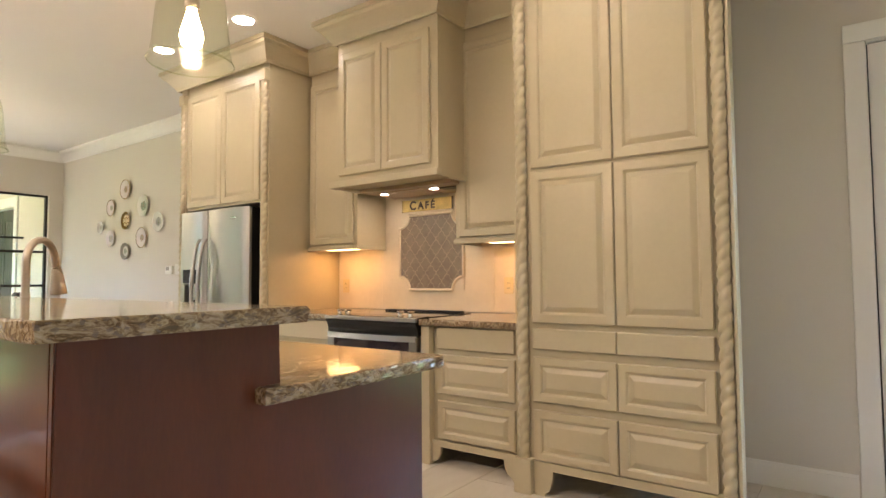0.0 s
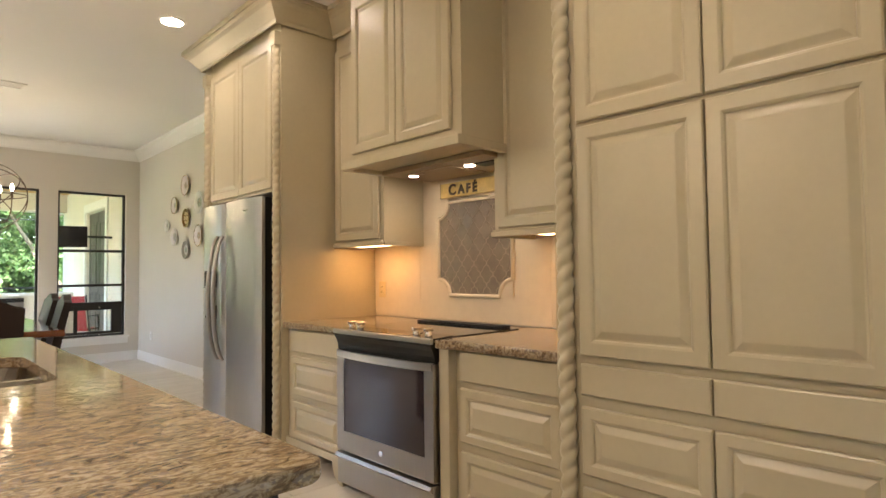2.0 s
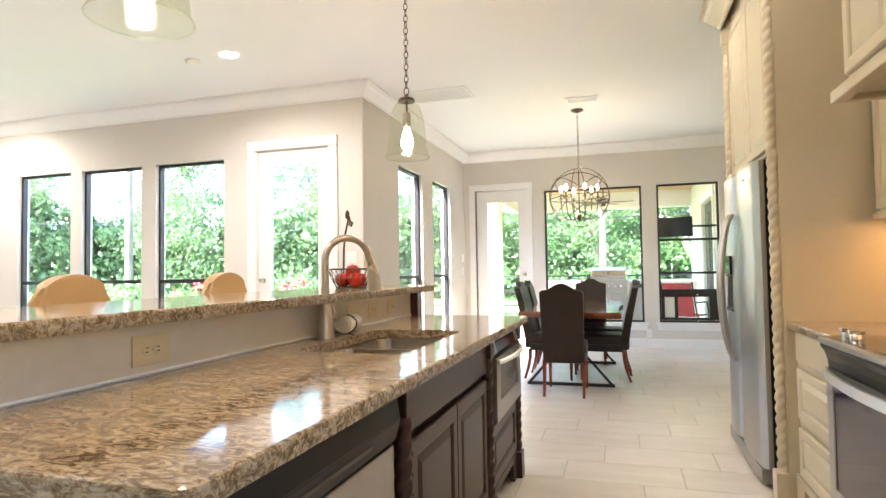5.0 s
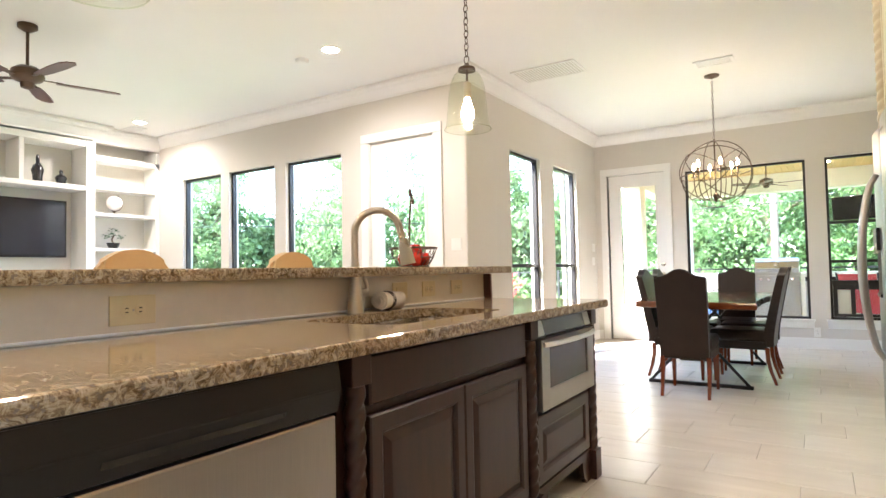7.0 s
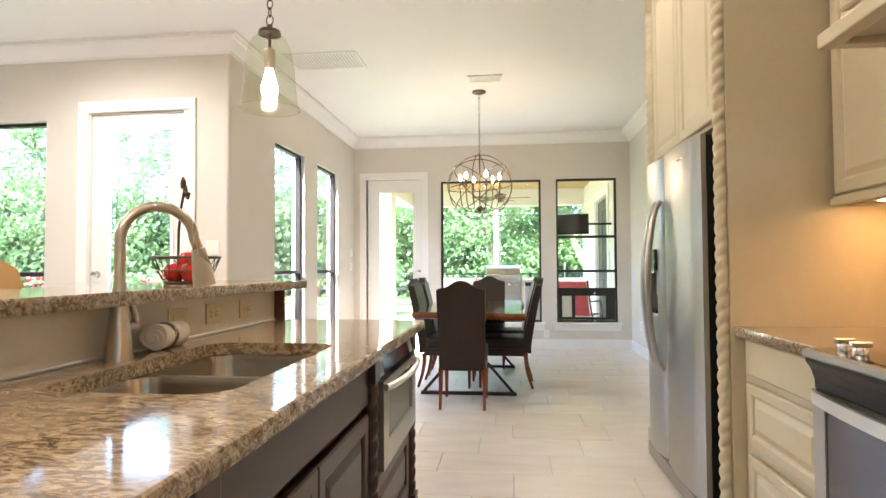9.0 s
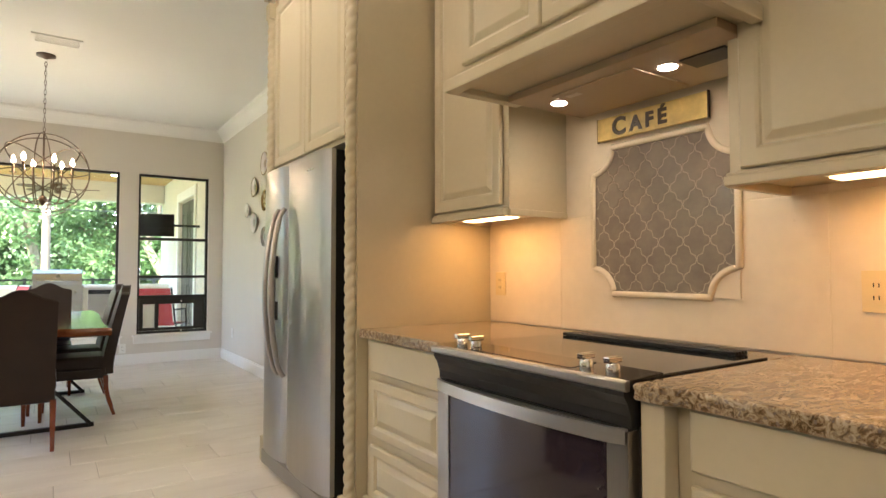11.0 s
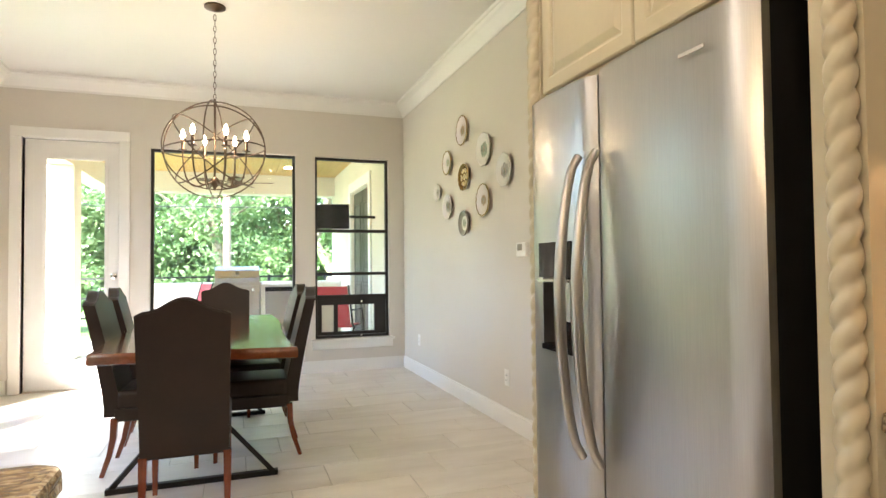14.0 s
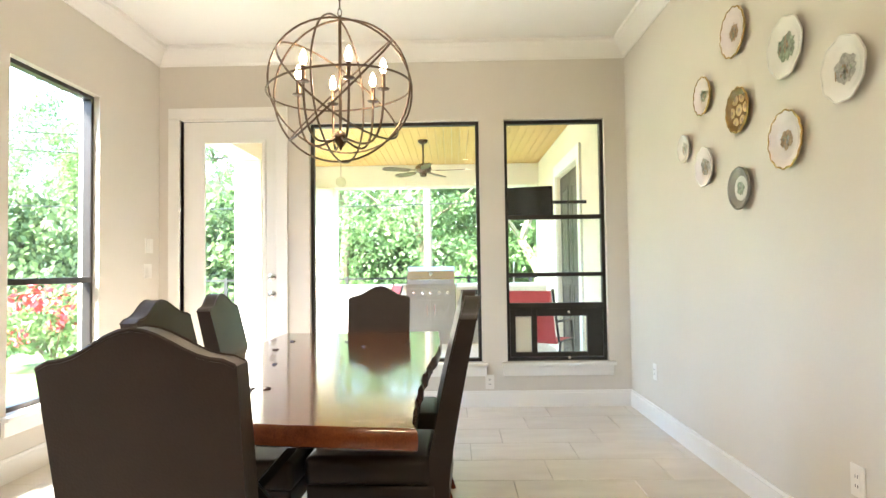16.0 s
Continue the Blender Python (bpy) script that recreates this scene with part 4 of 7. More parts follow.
# range
rg = thing("kitchen_range", (-1.81, 3.2, 0), "stainless slide-in electric range with black glass cooktop", "stove")
RX0, RX1 = -2.225, -1.395
part("body", B((RX0 + 0.004, RX1 - 0.004, 2.90, 3.49, 0.03, 0.895)), M_STEEL, rg)
part("cooktop", B((RX0, RX1, 2.91, 3.498, 0.905, 0.921), bevel=0.003), M_BLACKG, rg, "black ceramic glass cooktop")
part("vent_strip", B(*[(RX0 + 0.06, RX1 - 0.06, 3.425 + i * 0.016, 3.434 + i * 0.016, 0.922, 0.934) for i in range(5)], bevel=0.002), M_BLACK, rg)
part("control_strip", P([(2.842, 0.893), (2.836, 0.899), (2.836, 0.914), (2.842, 0.9185), (2.856, 0.9195), (2.856, 0.893)], "x", RX0 - 0.004, RX1 + 0.004, 0.001), M_STEEL, rg, "brushed steel front lip")
part("control_deck", P([(2.8565, 0.893), (2.8565, 0.9195), (2.985, 0.926), (2.985, 0.9215), (2.912, 0.9), (2.912, 0.893)], "x", RX0 - 0.003, RX1 + 0.003), M_BLACKG, rg, "black glass control deck")
part("touch_panel", P([(2.872, 0.9215), (2.972, 0.9275), (2.972, 0.9255), (2.872, 0.9195)], "x", RX0 + 0.18, RX1 - 0.20), M_BLACKG, rg)
for cx in (-2.15, -2.07, -1.58, -1.49):
    k = part("knob", L([(0.019, 0.921), (0.019, 0.936), (0.016, 0.9445)], (cx, 2.915, 0), 18), M_CHROME, rg, "chrome control knob with a raised grip", True)
    part("grip", B((cx - 0.010, cx + 0.010, 2.889, 2.941, 0.9445, 0.960), bevel=0.003), M_CHROME, k)
part("front_fascia", P([(2.868, 0.803), (2.866, 0.83), (2.856, 0.86), (2.842, 0.882), (2.842, 0.8925), (2.905, 0.8925), (2.905, 0.803)], "x", RX0 + 0.003, RX1 - 0.003), M_BLACK, rg)
dr = part("oven_door", framed(RX0 + 0.006, RX1 - 0.006, 0.235, 0.795, RX0 + 0.07, RX1 - 0.07, 0.345, 0.78, 2.858, 2.898), M_STEEL, rg, "steel oven door, shut")
part("oven_glass", B((RX0 + 0.07, RX1 - 0.07, 2.862, 2.88, 0.345, 0.78)), M_OVENG, dr, "dark oven glass")
part("door_top", B((RX0 + 0.006, RX1 - 0.006, 2.866, 2.8975, 0.7955, 0.801)), M_BLACK, dr)
pts = [(RX0 + 0.01 + (RX1 - RX0 - 0.02) * i / 20, 2.852 - 0.045 * math.sin(math.pi * i / 20) ** 0.6, 0.785) for i in range(21)]
bm = bmesh.new()
for s in range(20):
    a, b = pts[s], pts[s + 1]
    v = [bm.verts.new(p) for p in ((a[0], a[1], 0.765), (b[0], b[1], 0.765), (b[0], b[1], 0.802), (a[0], a[1], 0.802), (a[0], a[1] + 0.012, 0.765), (b[0], b[1] + 0.012, 0.765), (b[0], b[1] + 0.012, 0.802), (a[0], a[1] + 0.012, 0.802))]
    for q in ((0, 1, 2, 3), (7, 6, 5, 4), (0, 4, 5, 1), (3, 2, 6, 7)):
        bm.faces.new([v[i] for i in q])
bmesh.ops.remove_doubles(bm, verts=bm.verts[:], dist=0.0005)
part("handle", bm, M_SATIN, dr, "broad bowed steel handle", True)
part("warming_drawer", B((RX0 + 0.006, RX1 - 0.006, 2.858, 2.898, 0.05, 0.225), bevel=0.006), M_STEEL, rg)
part("drawer_lip", P([(2.835, 0.205), (2.858, 0.185), (2.858, 0.224), (2.845, 0.222)], "x", RX0 + 0.01, RX1 - 0.01), M_STEEL, rg)
part("badge", L([(0.016, 2.8575), (0.016, 2.8545)], (-1.81, 0, 0.29), 20, "y"), M_CHROME, rg)


def outlet(name, c, out, w=0.075, h=0.12, label="almond outlet plate on the wall", slots=1, mat=None, category="outlet"):
    """A wall plate at c whose face looks along 'out' (x or y sign)."""
    o = thing(name, c, label, category)
    def bx(u0, u1, d0, d1, z0, z1):
        x, y, z = c
        ax, s = out
        lo, hi = sorted((d0 * s, d1 * s))
        return (x + u0, x + u1, y + lo, y + hi, z + z0, z + z1) if ax == "y" else (x + lo, x + hi, y + u0, y + u1, z + z0, z + z1)
    part("plate", B(bx(-w / 2, w / 2, 0.001, 0.007, -h / 2, h / 2), bevel=0.002), mat or M_PLATE, o)
    for i in range(slots):
        u = (i - (slots - 1) / 2) * w / slots
        part("insert", B(bx(u - 0.017, u + 0.017, 0.0072, 0.0095, -0.034, 0.034), bevel=0.001), mat or M_PLATE, o)
        if "switch" not in name:
            for z in (-0.018, 0.018):
                part("slot", B(bx(u - 0.008, u - 0.005, 0.0096, 0.0102, z - 0.006, z + 0.006), bx(u + 0.005, u + 0.008, 0.0096, 0.0102, z - 0.006, z + 0.006)), M_BLACK, o)
    return o


outlet("outlet", (-2.84, 3.668, 1.115), ("y", -1), label="almond outlet plate on the stone backsplash")
outlet("outlet", (-1.17, 3.668, 1.12), ("y", -1), label="almond outlet plate on the stone backsplash")

# ---- island ----
IX0, IX1, IY = -3.12, -0.27, 1.50
isl = thing("kitchen_island", (-1.7, 1.1, 0), "dark mahogany kitchen island with rope columns and raised bar wall", "kitchen island")
part("body", B((IX0, -1.10, 0.84, IY - 0.03, 0.12, 0.66), (IX0, -2.30, 0.84, IY - 0.03, 0.66, 0.872), (-1.43, -1.10, 0.84, IY - 0.03, 0.66, 0.872), (-2.30, -1.43, 1.40, IY - 0.03, 0.66, 0.872), (-2.30, -1.43, 0.84, 0.91, 0.66, 0.872), (-1.10, IX1 - 0.022, 0.84, 0.90, 0.0, 0.872)), M_MAHO, isl)
part("end_panel", P([(0.36, 0.0), (1.455, 0.0), (1.455, 0.872), (0.868, 0.872), (0.868, 1.065), (0.36, 1.065)], "x", IX1 - 0.02, IX1, 0.003), M_MAHOP, isl, "polished mahogany end panel")
part("far_end_panel", P([(0.36, 0.0), (1.47, 0.0), (1.47, 0.872), (0.838, 0.872), (0.838, 1.065), (0.36, 1.065)], "x", IX0 - 0.022, IX0 - 0.002, 0.003), M_MAHOP, isl)
part("back_panel", B((IX0, IX1 - 0.022, 0.36, 0.38, 0.0, 1.065)), M_MAHOP, isl)
part("bar_wall", B((IX0 - 0.02, IX1 - 0.022, 0.66, 0.79, 0.0, 1.066)), M_SPLASH, isl, "cream plastered bar wall")
part("caulk_line", T([(IX0, 0.793, 0.919), (IX1 - 0.03, 0.793, 0.919)], 0.005, 6), M_TRIM, isl)
drawer_stack(isl, -2.185, -1.20, IY, ((0.728, 0.862),), 1, M_MAHO)
for x0, x1 in ((-2.185, -1.694), (-1.690, -1.20)):
    part("door", raised_panel(x0, x1, 0.16, 0.70, IY, 1), M_MAHO, isl)
part("drawer", raised_panel(-2.93, -2.28, 0.165, 0.455, IY, 1, 0.06), M_MAHO, isl)
for cx in (-1.145, -2.232, -2.985):
    part("rope_column", rope(cx, IY - 0.008, 0.15, 0.79, 0.03, 0.058), M_MAHO, isl, "", True)
    part("cap_block", B((cx - 0.038, cx + 0.038, IY - 0.04, IY + 0.02, 0.792, 0.871), bevel=0.004), M_MAHO, isl)
    part("plinth_block", B((cx - 0.042, cx + 0.042, IY - 0.06, IY + 0.026, 0.0, 0.148), bevel=0.004), M_MAHO, isl)
scallop(-2.94, -2.275, IY - 0.03, IY - 0.005, 0.155, M_MAHO, isl)
scallop(-2.19, -1.19, IY - 0.03, IY - 0.005, 0.155, M_MAHO, isl)
part("near_stile", B((IX1 - 0.07, IX1 - 0.021, 0.9, 1.47, 0.0, 0.871), bevel=0.003), M_MAHO, isl)

dw = thing("dishwasher", (-0.72, 1.2, 0), "black and stainless dishwasher built into the island, shut", "dishwasher")
part("tub", B((-1.06, -0.35, 0.92, 1.46, 0.02, 0.868)), M_BLACK, dw)
part("control_panel", P([(1.462, 0.735), (1.50, 0.74), (1.515, 0.80), (1.505, 0.865), (1.462, 0.866)], "x", -1.075, -0.345, 0.003), M_BLACK, dw, "black control panel")
part("door_face", B((-1.07, -0.35, 1.462, 1.497, 0.12, 0.732), bevel=0.006), M_STEEL, dw, "stainless door face")
part("pocket_handle", P([(1.4985, 0.752), (1.5085, 0.775), (1.512, 0.778), (1.5, 0.75)], "x", -0.90, -0.50), M_BLACKG, dw)
for i in range(4):
    part("button", B((-1.02 + i * 0.045, -0.99 + i * 0.045, 1.508, 1.512, 0.812, 0.818)), M_GREY, dw)
part("kick_plate", B((-1.06, -0.35, 1.40, 1.44, 0.0, 0.115)), M_BLACK, dw)

mw = thing("microwave_drawer", (-2.62, 1.2, 0.47), "stainless microwave drawer built into the island, shut", "microwave")
part("body", B((-2.935, -2.275, 1.0, 1.494, 0.478, 0.862)), M_BLACK, mw)
part("control_strip", P([(1.495, 0.80), (1.515, 0.80), (1.50, 0.862), (1.495, 0.862)], "x", -2.86, -2.345), M_BLACKG, mw)
part("end_cap", P([(1.495, 0.80), (1.518, 0.80), (1.502, 0.862), (1.495, 0.862)], "x", -2.935, -2.862), M_STEEL, mw)
part("end_cap", P([(1.495, 0.80), (1.518, 0.80), (1.502, 0.862), (1.495, 0.862)], "x", -2.343, -2.275), M_STEEL, mw)
md = part("drawer_front", B((-2.935, -2.85, 1.495, 1.53, 0.485, 0.785), (-2.36, -2.275, 1.495, 1.53, 0.485, 0.785), (-2.85, -2.36, 1.495, 1.53, 0.485, 0.57), (-2.85, -2.36, 1.495, 1.53, 0.755, 0.785)), M_STEEL, mw, "stainless drawer front")
part("window_glass", B((-2.85, -2.36, 1.50, 1.524, 0.57, 0.755)), M_OVENG, md)
part("handle", T([(-2.925 + 0.64 * i / 16, 1.535 + 0.035 * math.sin(math.pi * i / 16) ** 0.6, 0.765) for i in range(17)], 0.012, 8), M_SATIN, md, "", True)

# island counters, with the cutout for the sink
def countertop_with_hole(name, x0, x1, y0, y1, z0, z1, hx0, hx1, hy0, hy1, r, label):
    rnd = random.Random(7)
    hole = []
    for sx, sy, cx, cy in ((1, 1, hx1 - r, hy1 - r), (-1, 1, hx0 + r, hy1 - r), (-1, -1, hx0 + r, hy0 + r), (1, -1, hx1 - r, hy0 + r)):
        base = {(1, 1): 0, (-1, 1): 90, (-1, -1): 180, (1, -1): 270}[(sx, sy)]
        hole += [(cx + r * math.cos(radians(base + 90 * i / 6)), cy + r * math.sin(radians(base + 90 * i / 6))) for i in range(7)]
    rc = 0.035
    outer = []
    for base, cx, cy in ((0, x1 - rc, y1 - rc), (90, x0 + rc, y1 - rc), (180, x0 + 0.002, y0 + 0.002), (270, x1 - 0.002, y0 + 0.002)):
        rr = rc if base < 180 else 0.002
        outer += [(cx + rr * math.cos(radians(base + 90 * i / 6)), cy + rr * math.sin(radians(base + 90 * i / 6))) for i in range(7)]
    dense = []
    for i, p in enumerate(outer):
        q = outer[(i + 1) % len(outer)]
        k = max(1, int(math.dist(p, q) / 0.03))
        dense += [(p[0] + (q[0] - p[0]) * j / k, p[1] + (q[1] - p[1]) * j / k) for j in range(k)]
    cx, cy = (x0 + x1) / 2, (y0 + y1) / 2
    bm = bmesh.new()
    def ring(pts, z, inset, jag):
        out = []
        for u, v in pts:
            o = inset + rnd.uniform(0, jag)
            out.append(bm.verts.new((u - math.copysign(o, u - cx) * (abs(u - cx) > (x1 - x0) / 2 - 0.04), v - math.copysign(o, v - cy) * (abs(v - cy) > (y1 - y0) / 2 - 0.04), z)))
        return out
    rs = [ring(dense, z0, 0.006, 0.001), ring(dense, z0 + 0.008, 0, 0.005), ring(dense, (z0 + z1) / 2, 0, 0.005), ring(dense, z1 - 0.009, 0, 0.004), ring(dense, z1 - 0.003, 0.004, 0.001), ring(dense, z1, 0.011, 0)]
    for a, b in zip(rs, rs[1:]):
        for i in range(len(a)):
            bm.faces.new((a[i], a[(i + 1) % len(a)], b[(i + 1) % len(a)], b[i]))
    ht = [bm.verts.new((u, v, z1)) for u, v in hole]
    hb = [bm.verts.new((u, v, z0)) for u, v in hole]
    for i in range(len(ht)):
        bm.faces.new((ht[i], ht[(i + 1) % len(ht)], hb[(i + 1) % len(ht)], hb[i]))
    for a, b in ((rs[-1], ht), (rs[0], hb)):
        es = []
        for r_ in (a, b):
            for i in range(len(r_)):
                es.append(bm.edges.get((r_[i], r_[(i + 1) % len(r_)])))
        bmesh.ops.triangle_fill(bm, use_beauty=True, edges=es)
    return tagged(part(name, bm, M_GRAN), label, "countertop")


SX0, SX1, SY0, SY1 = -2.27, -1.465, 0.935, 1.375
countertop_with_hole("island_countertop", -3.19, -0.225, 0.792, 1.545, 0.874, 0.914, SX0, SX1, SY0, SY1, 0.09, "polished brown and cream granite island top with a sink cutout")
slab("bar_countertop", [(-3.30, 0.30), (-0.195, 0.30), (-0.195, 0.90), (-3.30, 0.90)], 1.068, 1.108, "polished granite raised bar top above the island", 0.006)

sk = thing("kitchen_sink", ((SX0 + SX1) / 2, 1.15, 0.7), "double-bowl undermount stainless sink in the island", "sink")
def bowl(x0, x1, y0, y1, z0, z1, r):
    bm = bmesh.new()
    rings = []
    for inset, z, rr in ((-0.012, z1, r), (0, z1, r), (0.004, z1 - 0.02, r), (0.012, z0 + 0.04, r), (0.03, z0 + 0.008, r), (0.06, z0, r)):
        pts = []
        for base, cx, cy in ((0, x1 - inset - rr, y1 - inset - rr), (90, x0 + inset + rr, y1 - inset - rr), (180, x0 + inset + rr, y0 + inset + rr), (270, x1 - inset - rr, y0 + inset + rr)):
            pts += [(cx + rr * math.cos(radians(base + 15 * i)), cy + rr * math.sin(radians(base + 15 * i))) for i in range(7)]
        rings.append([bm.verts.new((u, v, z)) for u, v in pts])
    for a, b in zip(rings, rings[1:]):
        for i in range(len(a)):
            bm.faces.new((a[i], a[(i + 1) % len(a)], b[(i + 1) % len(a)], b[i]))
    bm.faces.new(rings[-1])
    return bm
for x0, x1 in ((SX0 - 0.006, -1.885), (-1.858, SX1 + 0.006)):
    part("bowl", bowl(x0, x1, SY0 - 0.006, SY1 + 0.006, 0.68, 0.872, 0.075), M_SINK, sk, "", True)
    part("drain", L([(0.045, 0.6805), (0.042, 0.684), (0.03, 0.682)], ((x0 + x1) / 2, 1.15, 0), 20), M_CHROME, sk, "", True)
part("divider", B((-1.886, -1.857, SY0, SY1, 0.83, 0.873), bevel=0.008), M_SINK, sk)

fc = thing("faucet", (-1.875, 0.855, 0.914), "brushed nickel gooseneck pull-down kitchen faucet", "faucet")
part("base", L([(0.037, 0.914), (0.037, 0.925), (0.034, 0.96), (0.027, 1.02), (0.020, 1.09), (0.0165, 1.13)], (-1.875, 0.855, 0), 24), M_NICK, fc, "", True)
R = 0.098
dx, dy = -0.62, 0.78
arc = [(-1.875, 0.855, 1.12), (-1.875, 0.855, 1.20)] + [(-1.875 + dx * R * (1 - math.cos(a)), 0.855 + dy * R * (1 - math.cos(a)), 1.255 + R * math.sin(a)) for a in [math.pi * 0.98 * i / 20 for i in range(21)]]
arc.append((arc[-1][0] + dx * 0.012, arc[-1][1] + dy * 0.012, arc[-1][2] - 0.03))
part("spout", T(arc, 0.0155, 14), M_NICK, fc, "", True)
e = Vector(arc[-1])
dn = Vector((dx * 0.18, dy * 0.18, -1)).normalized()
sp = part("spray_head", T([e, e + dn * 0.03, e + dn * 0.08, e + dn * 0.115], [0.02, 0.024, 0.031, 0.034], 16), M_NICK, fc, "", True)
part("button", T([e + dn * 0.03 + Vector((dx, dy, 0)) * 0.019, e + dn * 0.07 + Vector((dx, dy, 0)) * 0.026], 0.007, 8), M_BLACK, sp, "black spray button", True)
part("lever_hub", T([(-1.895, 0.845, 1.0), (-1.955, 0.845, 1.0)], 0.019, 14), M_NICK, fc, "", True)
part("lever", T([(-1.953, 0.85, 1.0), (-1.965, 0.845, 1.03), (-1.948, 0.84, 1.075), (-1.925, 0.84, 1.11)], [0.009, 0.011, 0.009, 0.006], 10), M_NICK, fc, "", True)

tw = thing("hand_towel", (-2.14, 0.86, 0.914), "rolled cream dish towel with dark stripes beside the faucet", "towel")
bm = bmesh.new()
ax0, ax1 = Vector((-2.03, 0.86, 0.958)), Vector((-2.20, 0.835, 0.955))
rings = []
for i in range(13):
    p = ax0.lerp(ax1, i / 12)
    d = (ax1 - ax0).normalized()
    up, sd = Vector((0, 0, 1)), d.cross(Vector((0, 0, 1)))
    rings.append([bm.verts.new(p + (up * math.cos(a) * 0.9 + sd * math.sin(a)) * (0.044 + 0.003 * math.sin(3 * a + i))) for a in [2 * math.pi * k / 20 for k in range(20)]])
for a, b in zip(rings, rings[1:]):
    for k in range(20):
        bm.faces.new((a[k], a[(k + 1) % 20], b[(k + 1) % 20], b[k]))
cap(bm, rings[0]), cap(bm, rings[-1])
part("cloth", bm, M_LINEN, tw, "", True)
d = (ax1 - ax0).normalized()
sd = d.cross(Vector((0, 0, 1)))
part("fold", T([ax0 - d * 0.002 + (Vector((0, 0, 1)) * math.cos(a) * 0.9 + sd * math.sin(a)) * (0.008 + a * 0.0027) for a in [0.5 * i for i in range(25)]], 0.003, 6), M_LINEN, tw, "", True)
for f in (0.3, 0.36, 0.42):
    p = ax0.lerp(ax1, f)
    part("stripe", T([p + (Vector((0, 0, 1)) * math.cos(a) * 0.9 + sd * math.sin(a)) * 0.0455 for a in [2 * math.pi * k / 24 for k in range(24)]], 0.0022, 5, True), M_STRIPE, tw)

def level_outlet(x, z, w, h, kind, label):
    """A wall plate laid on its side on the bar wall."""
    o = thing(kind + "_plate", (x, 0.79, z), label, kind)
    part("plate", B((x - w / 2, x + w / 2, 0.791, 0.797, z - h / 2, z + h / 2), bevel=0.002), M_PLATE, o)
    if kind == "switch":
        part("rocker", P([(0.797, z - 0.017), (0.8005, z - 0.017), (0.7985, z), (0.8005, z + 0.017), (0.797, z + 0.017)], "x", x - 0.034, x + 0.034), M_PLATE, o)
        return
    for s in (-0.021, 0.021):
        face = part("socket", L([(0.017, 0.7972), (0.017, 0.7985), (0.0155, 0.799)], (x + s, 0, z), 20, "y"), M_PLATE, o, "", True)
        part("slot", B((x + s - 0.005, x + s + 0.005, 0.7991, 0.7996, z + 0.0045, z + 0.0075), (x + s - 0.005, x + s + 0.005, 0.7991, 0.7996, z - 0.0075, z - 0.0045)), M_BLACK, face)
    part("screw", L([(0.0035, 0.7972), (0.003, 0.7985)], (x, 0, z), 10, "y"), M_NICK, o)


for cx, lab in ((-2.27, "switch"), (-2.52, "outlet"), (-2.80, "outlet")):
    level_outlet(cx, 0.995, 0.118, 0.078, lab, "almond %s plate set sideways on the bar wall" % lab)
level_outlet(-0.95, 0.987, 0.14, 0.088, "outlet", "large almond outlet plate set sideways on the bar wall")

fb = thing("fruit_bowl", (-2.67, 0.59, 1.108), "dark wire fruit basket with a scrolled banana hook", "bowl")
def hoop(r, z, n=32):
    return [(-2.67 + r * math.cos(2 * math.pi * i / n), 0.59 + r * math.sin(2 * math.pi * i / n), z) for i in range(n)]
part("rim", T(hoop(0.135, 1.218), 0.005, 8, True), M_BRONZE, fb, "", True)
part("foot_ring", T(hoop(0.085, 1.114), 0.005, 8, True), M_BRONZE, fb, "", True)
part("middle_ring", T(hoop(0.115, 1.165), 0.003, 6, True), M_BRONZE, fb, "", True)
for i in range(22):
    a = 2 * math.pi * i / 22
    b = a + 0.35
    part("wire", T([(-2.67 + r * math.cos(c), 0.59 + r * math.sin(c), z) for r, c, z in ((0.085, a, 1.114), (0.112, (a + b) / 2, 1.16), (0.135, b, 1.218))], 0.0022, 5), M_BRONZE, fb)
part("base_plate", L([(0.001, 1.1125), (0.085, 1.1125), (0.085, 1.1155), (0.001, 1.1155)], (-2.67, 0.59, 0), 24, caps=False), M_BRONZE, fb)
hk = [(-2.75, 0.51, 1.115), (-2.765, 0.495, 1.22), (-2.76, 0.50, 1.34), (-2.735, 0.525, 1.44), (-2.70, 0.56, 1.51), (-2.685, 0.575, 1.525), (-2.675, 0.585, 1.505), (-2.685, 0.575, 1.48), (-2.66, 0.60, 1.47), (-2.645, 0.615, 1.49)]
part("hook", T(hk, 0.006, 8), M_BRONZE, fb, "", True)
part("hook_leaf", T([(-2.70, 0.55, 1.52), (-2.705, 0.545, 1.545), (-2.69, 0.56, 1.56), (-2.675, 0.575, 1.545), (-2.69, 0.565, 1.51), (-2.66, 0.60, 1.49)], 0.007, 8), M_BRONZE, fb, "", True)
for ax, ay, az in ((-2.72, 0.62, 1.157), (-2.63, 0.56, 1.157), (-2.68, 0.53, 1.157), (-2.61, 0.645, 1.158), (-2.67, 0.60, 1.205)):
    ap = thing("apple", (ax, ay, az - 0.041), "shiny red apple lying in the wire basket", "fruit", "apples in the basket")
    bm = bmesh.new()
    add_lathe(bm, [(0.001, -0.036), (0.016, -0.041), (0.032, -0.03), (0.042, -0.004), (0.041, 0.014), (0.03, 0.033), (0.014, 0.037), (0.005, 0.029), (0.001, 0.027)], (ax, ay, az), 18)
    part("flesh", bm, M_RED, ap, "", True)
    part("stalk", T([(ax, ay, az + 0.028), (ax + 0.004, ay, az + 0.046)], 0.0016, 5), M_BARK, ap)


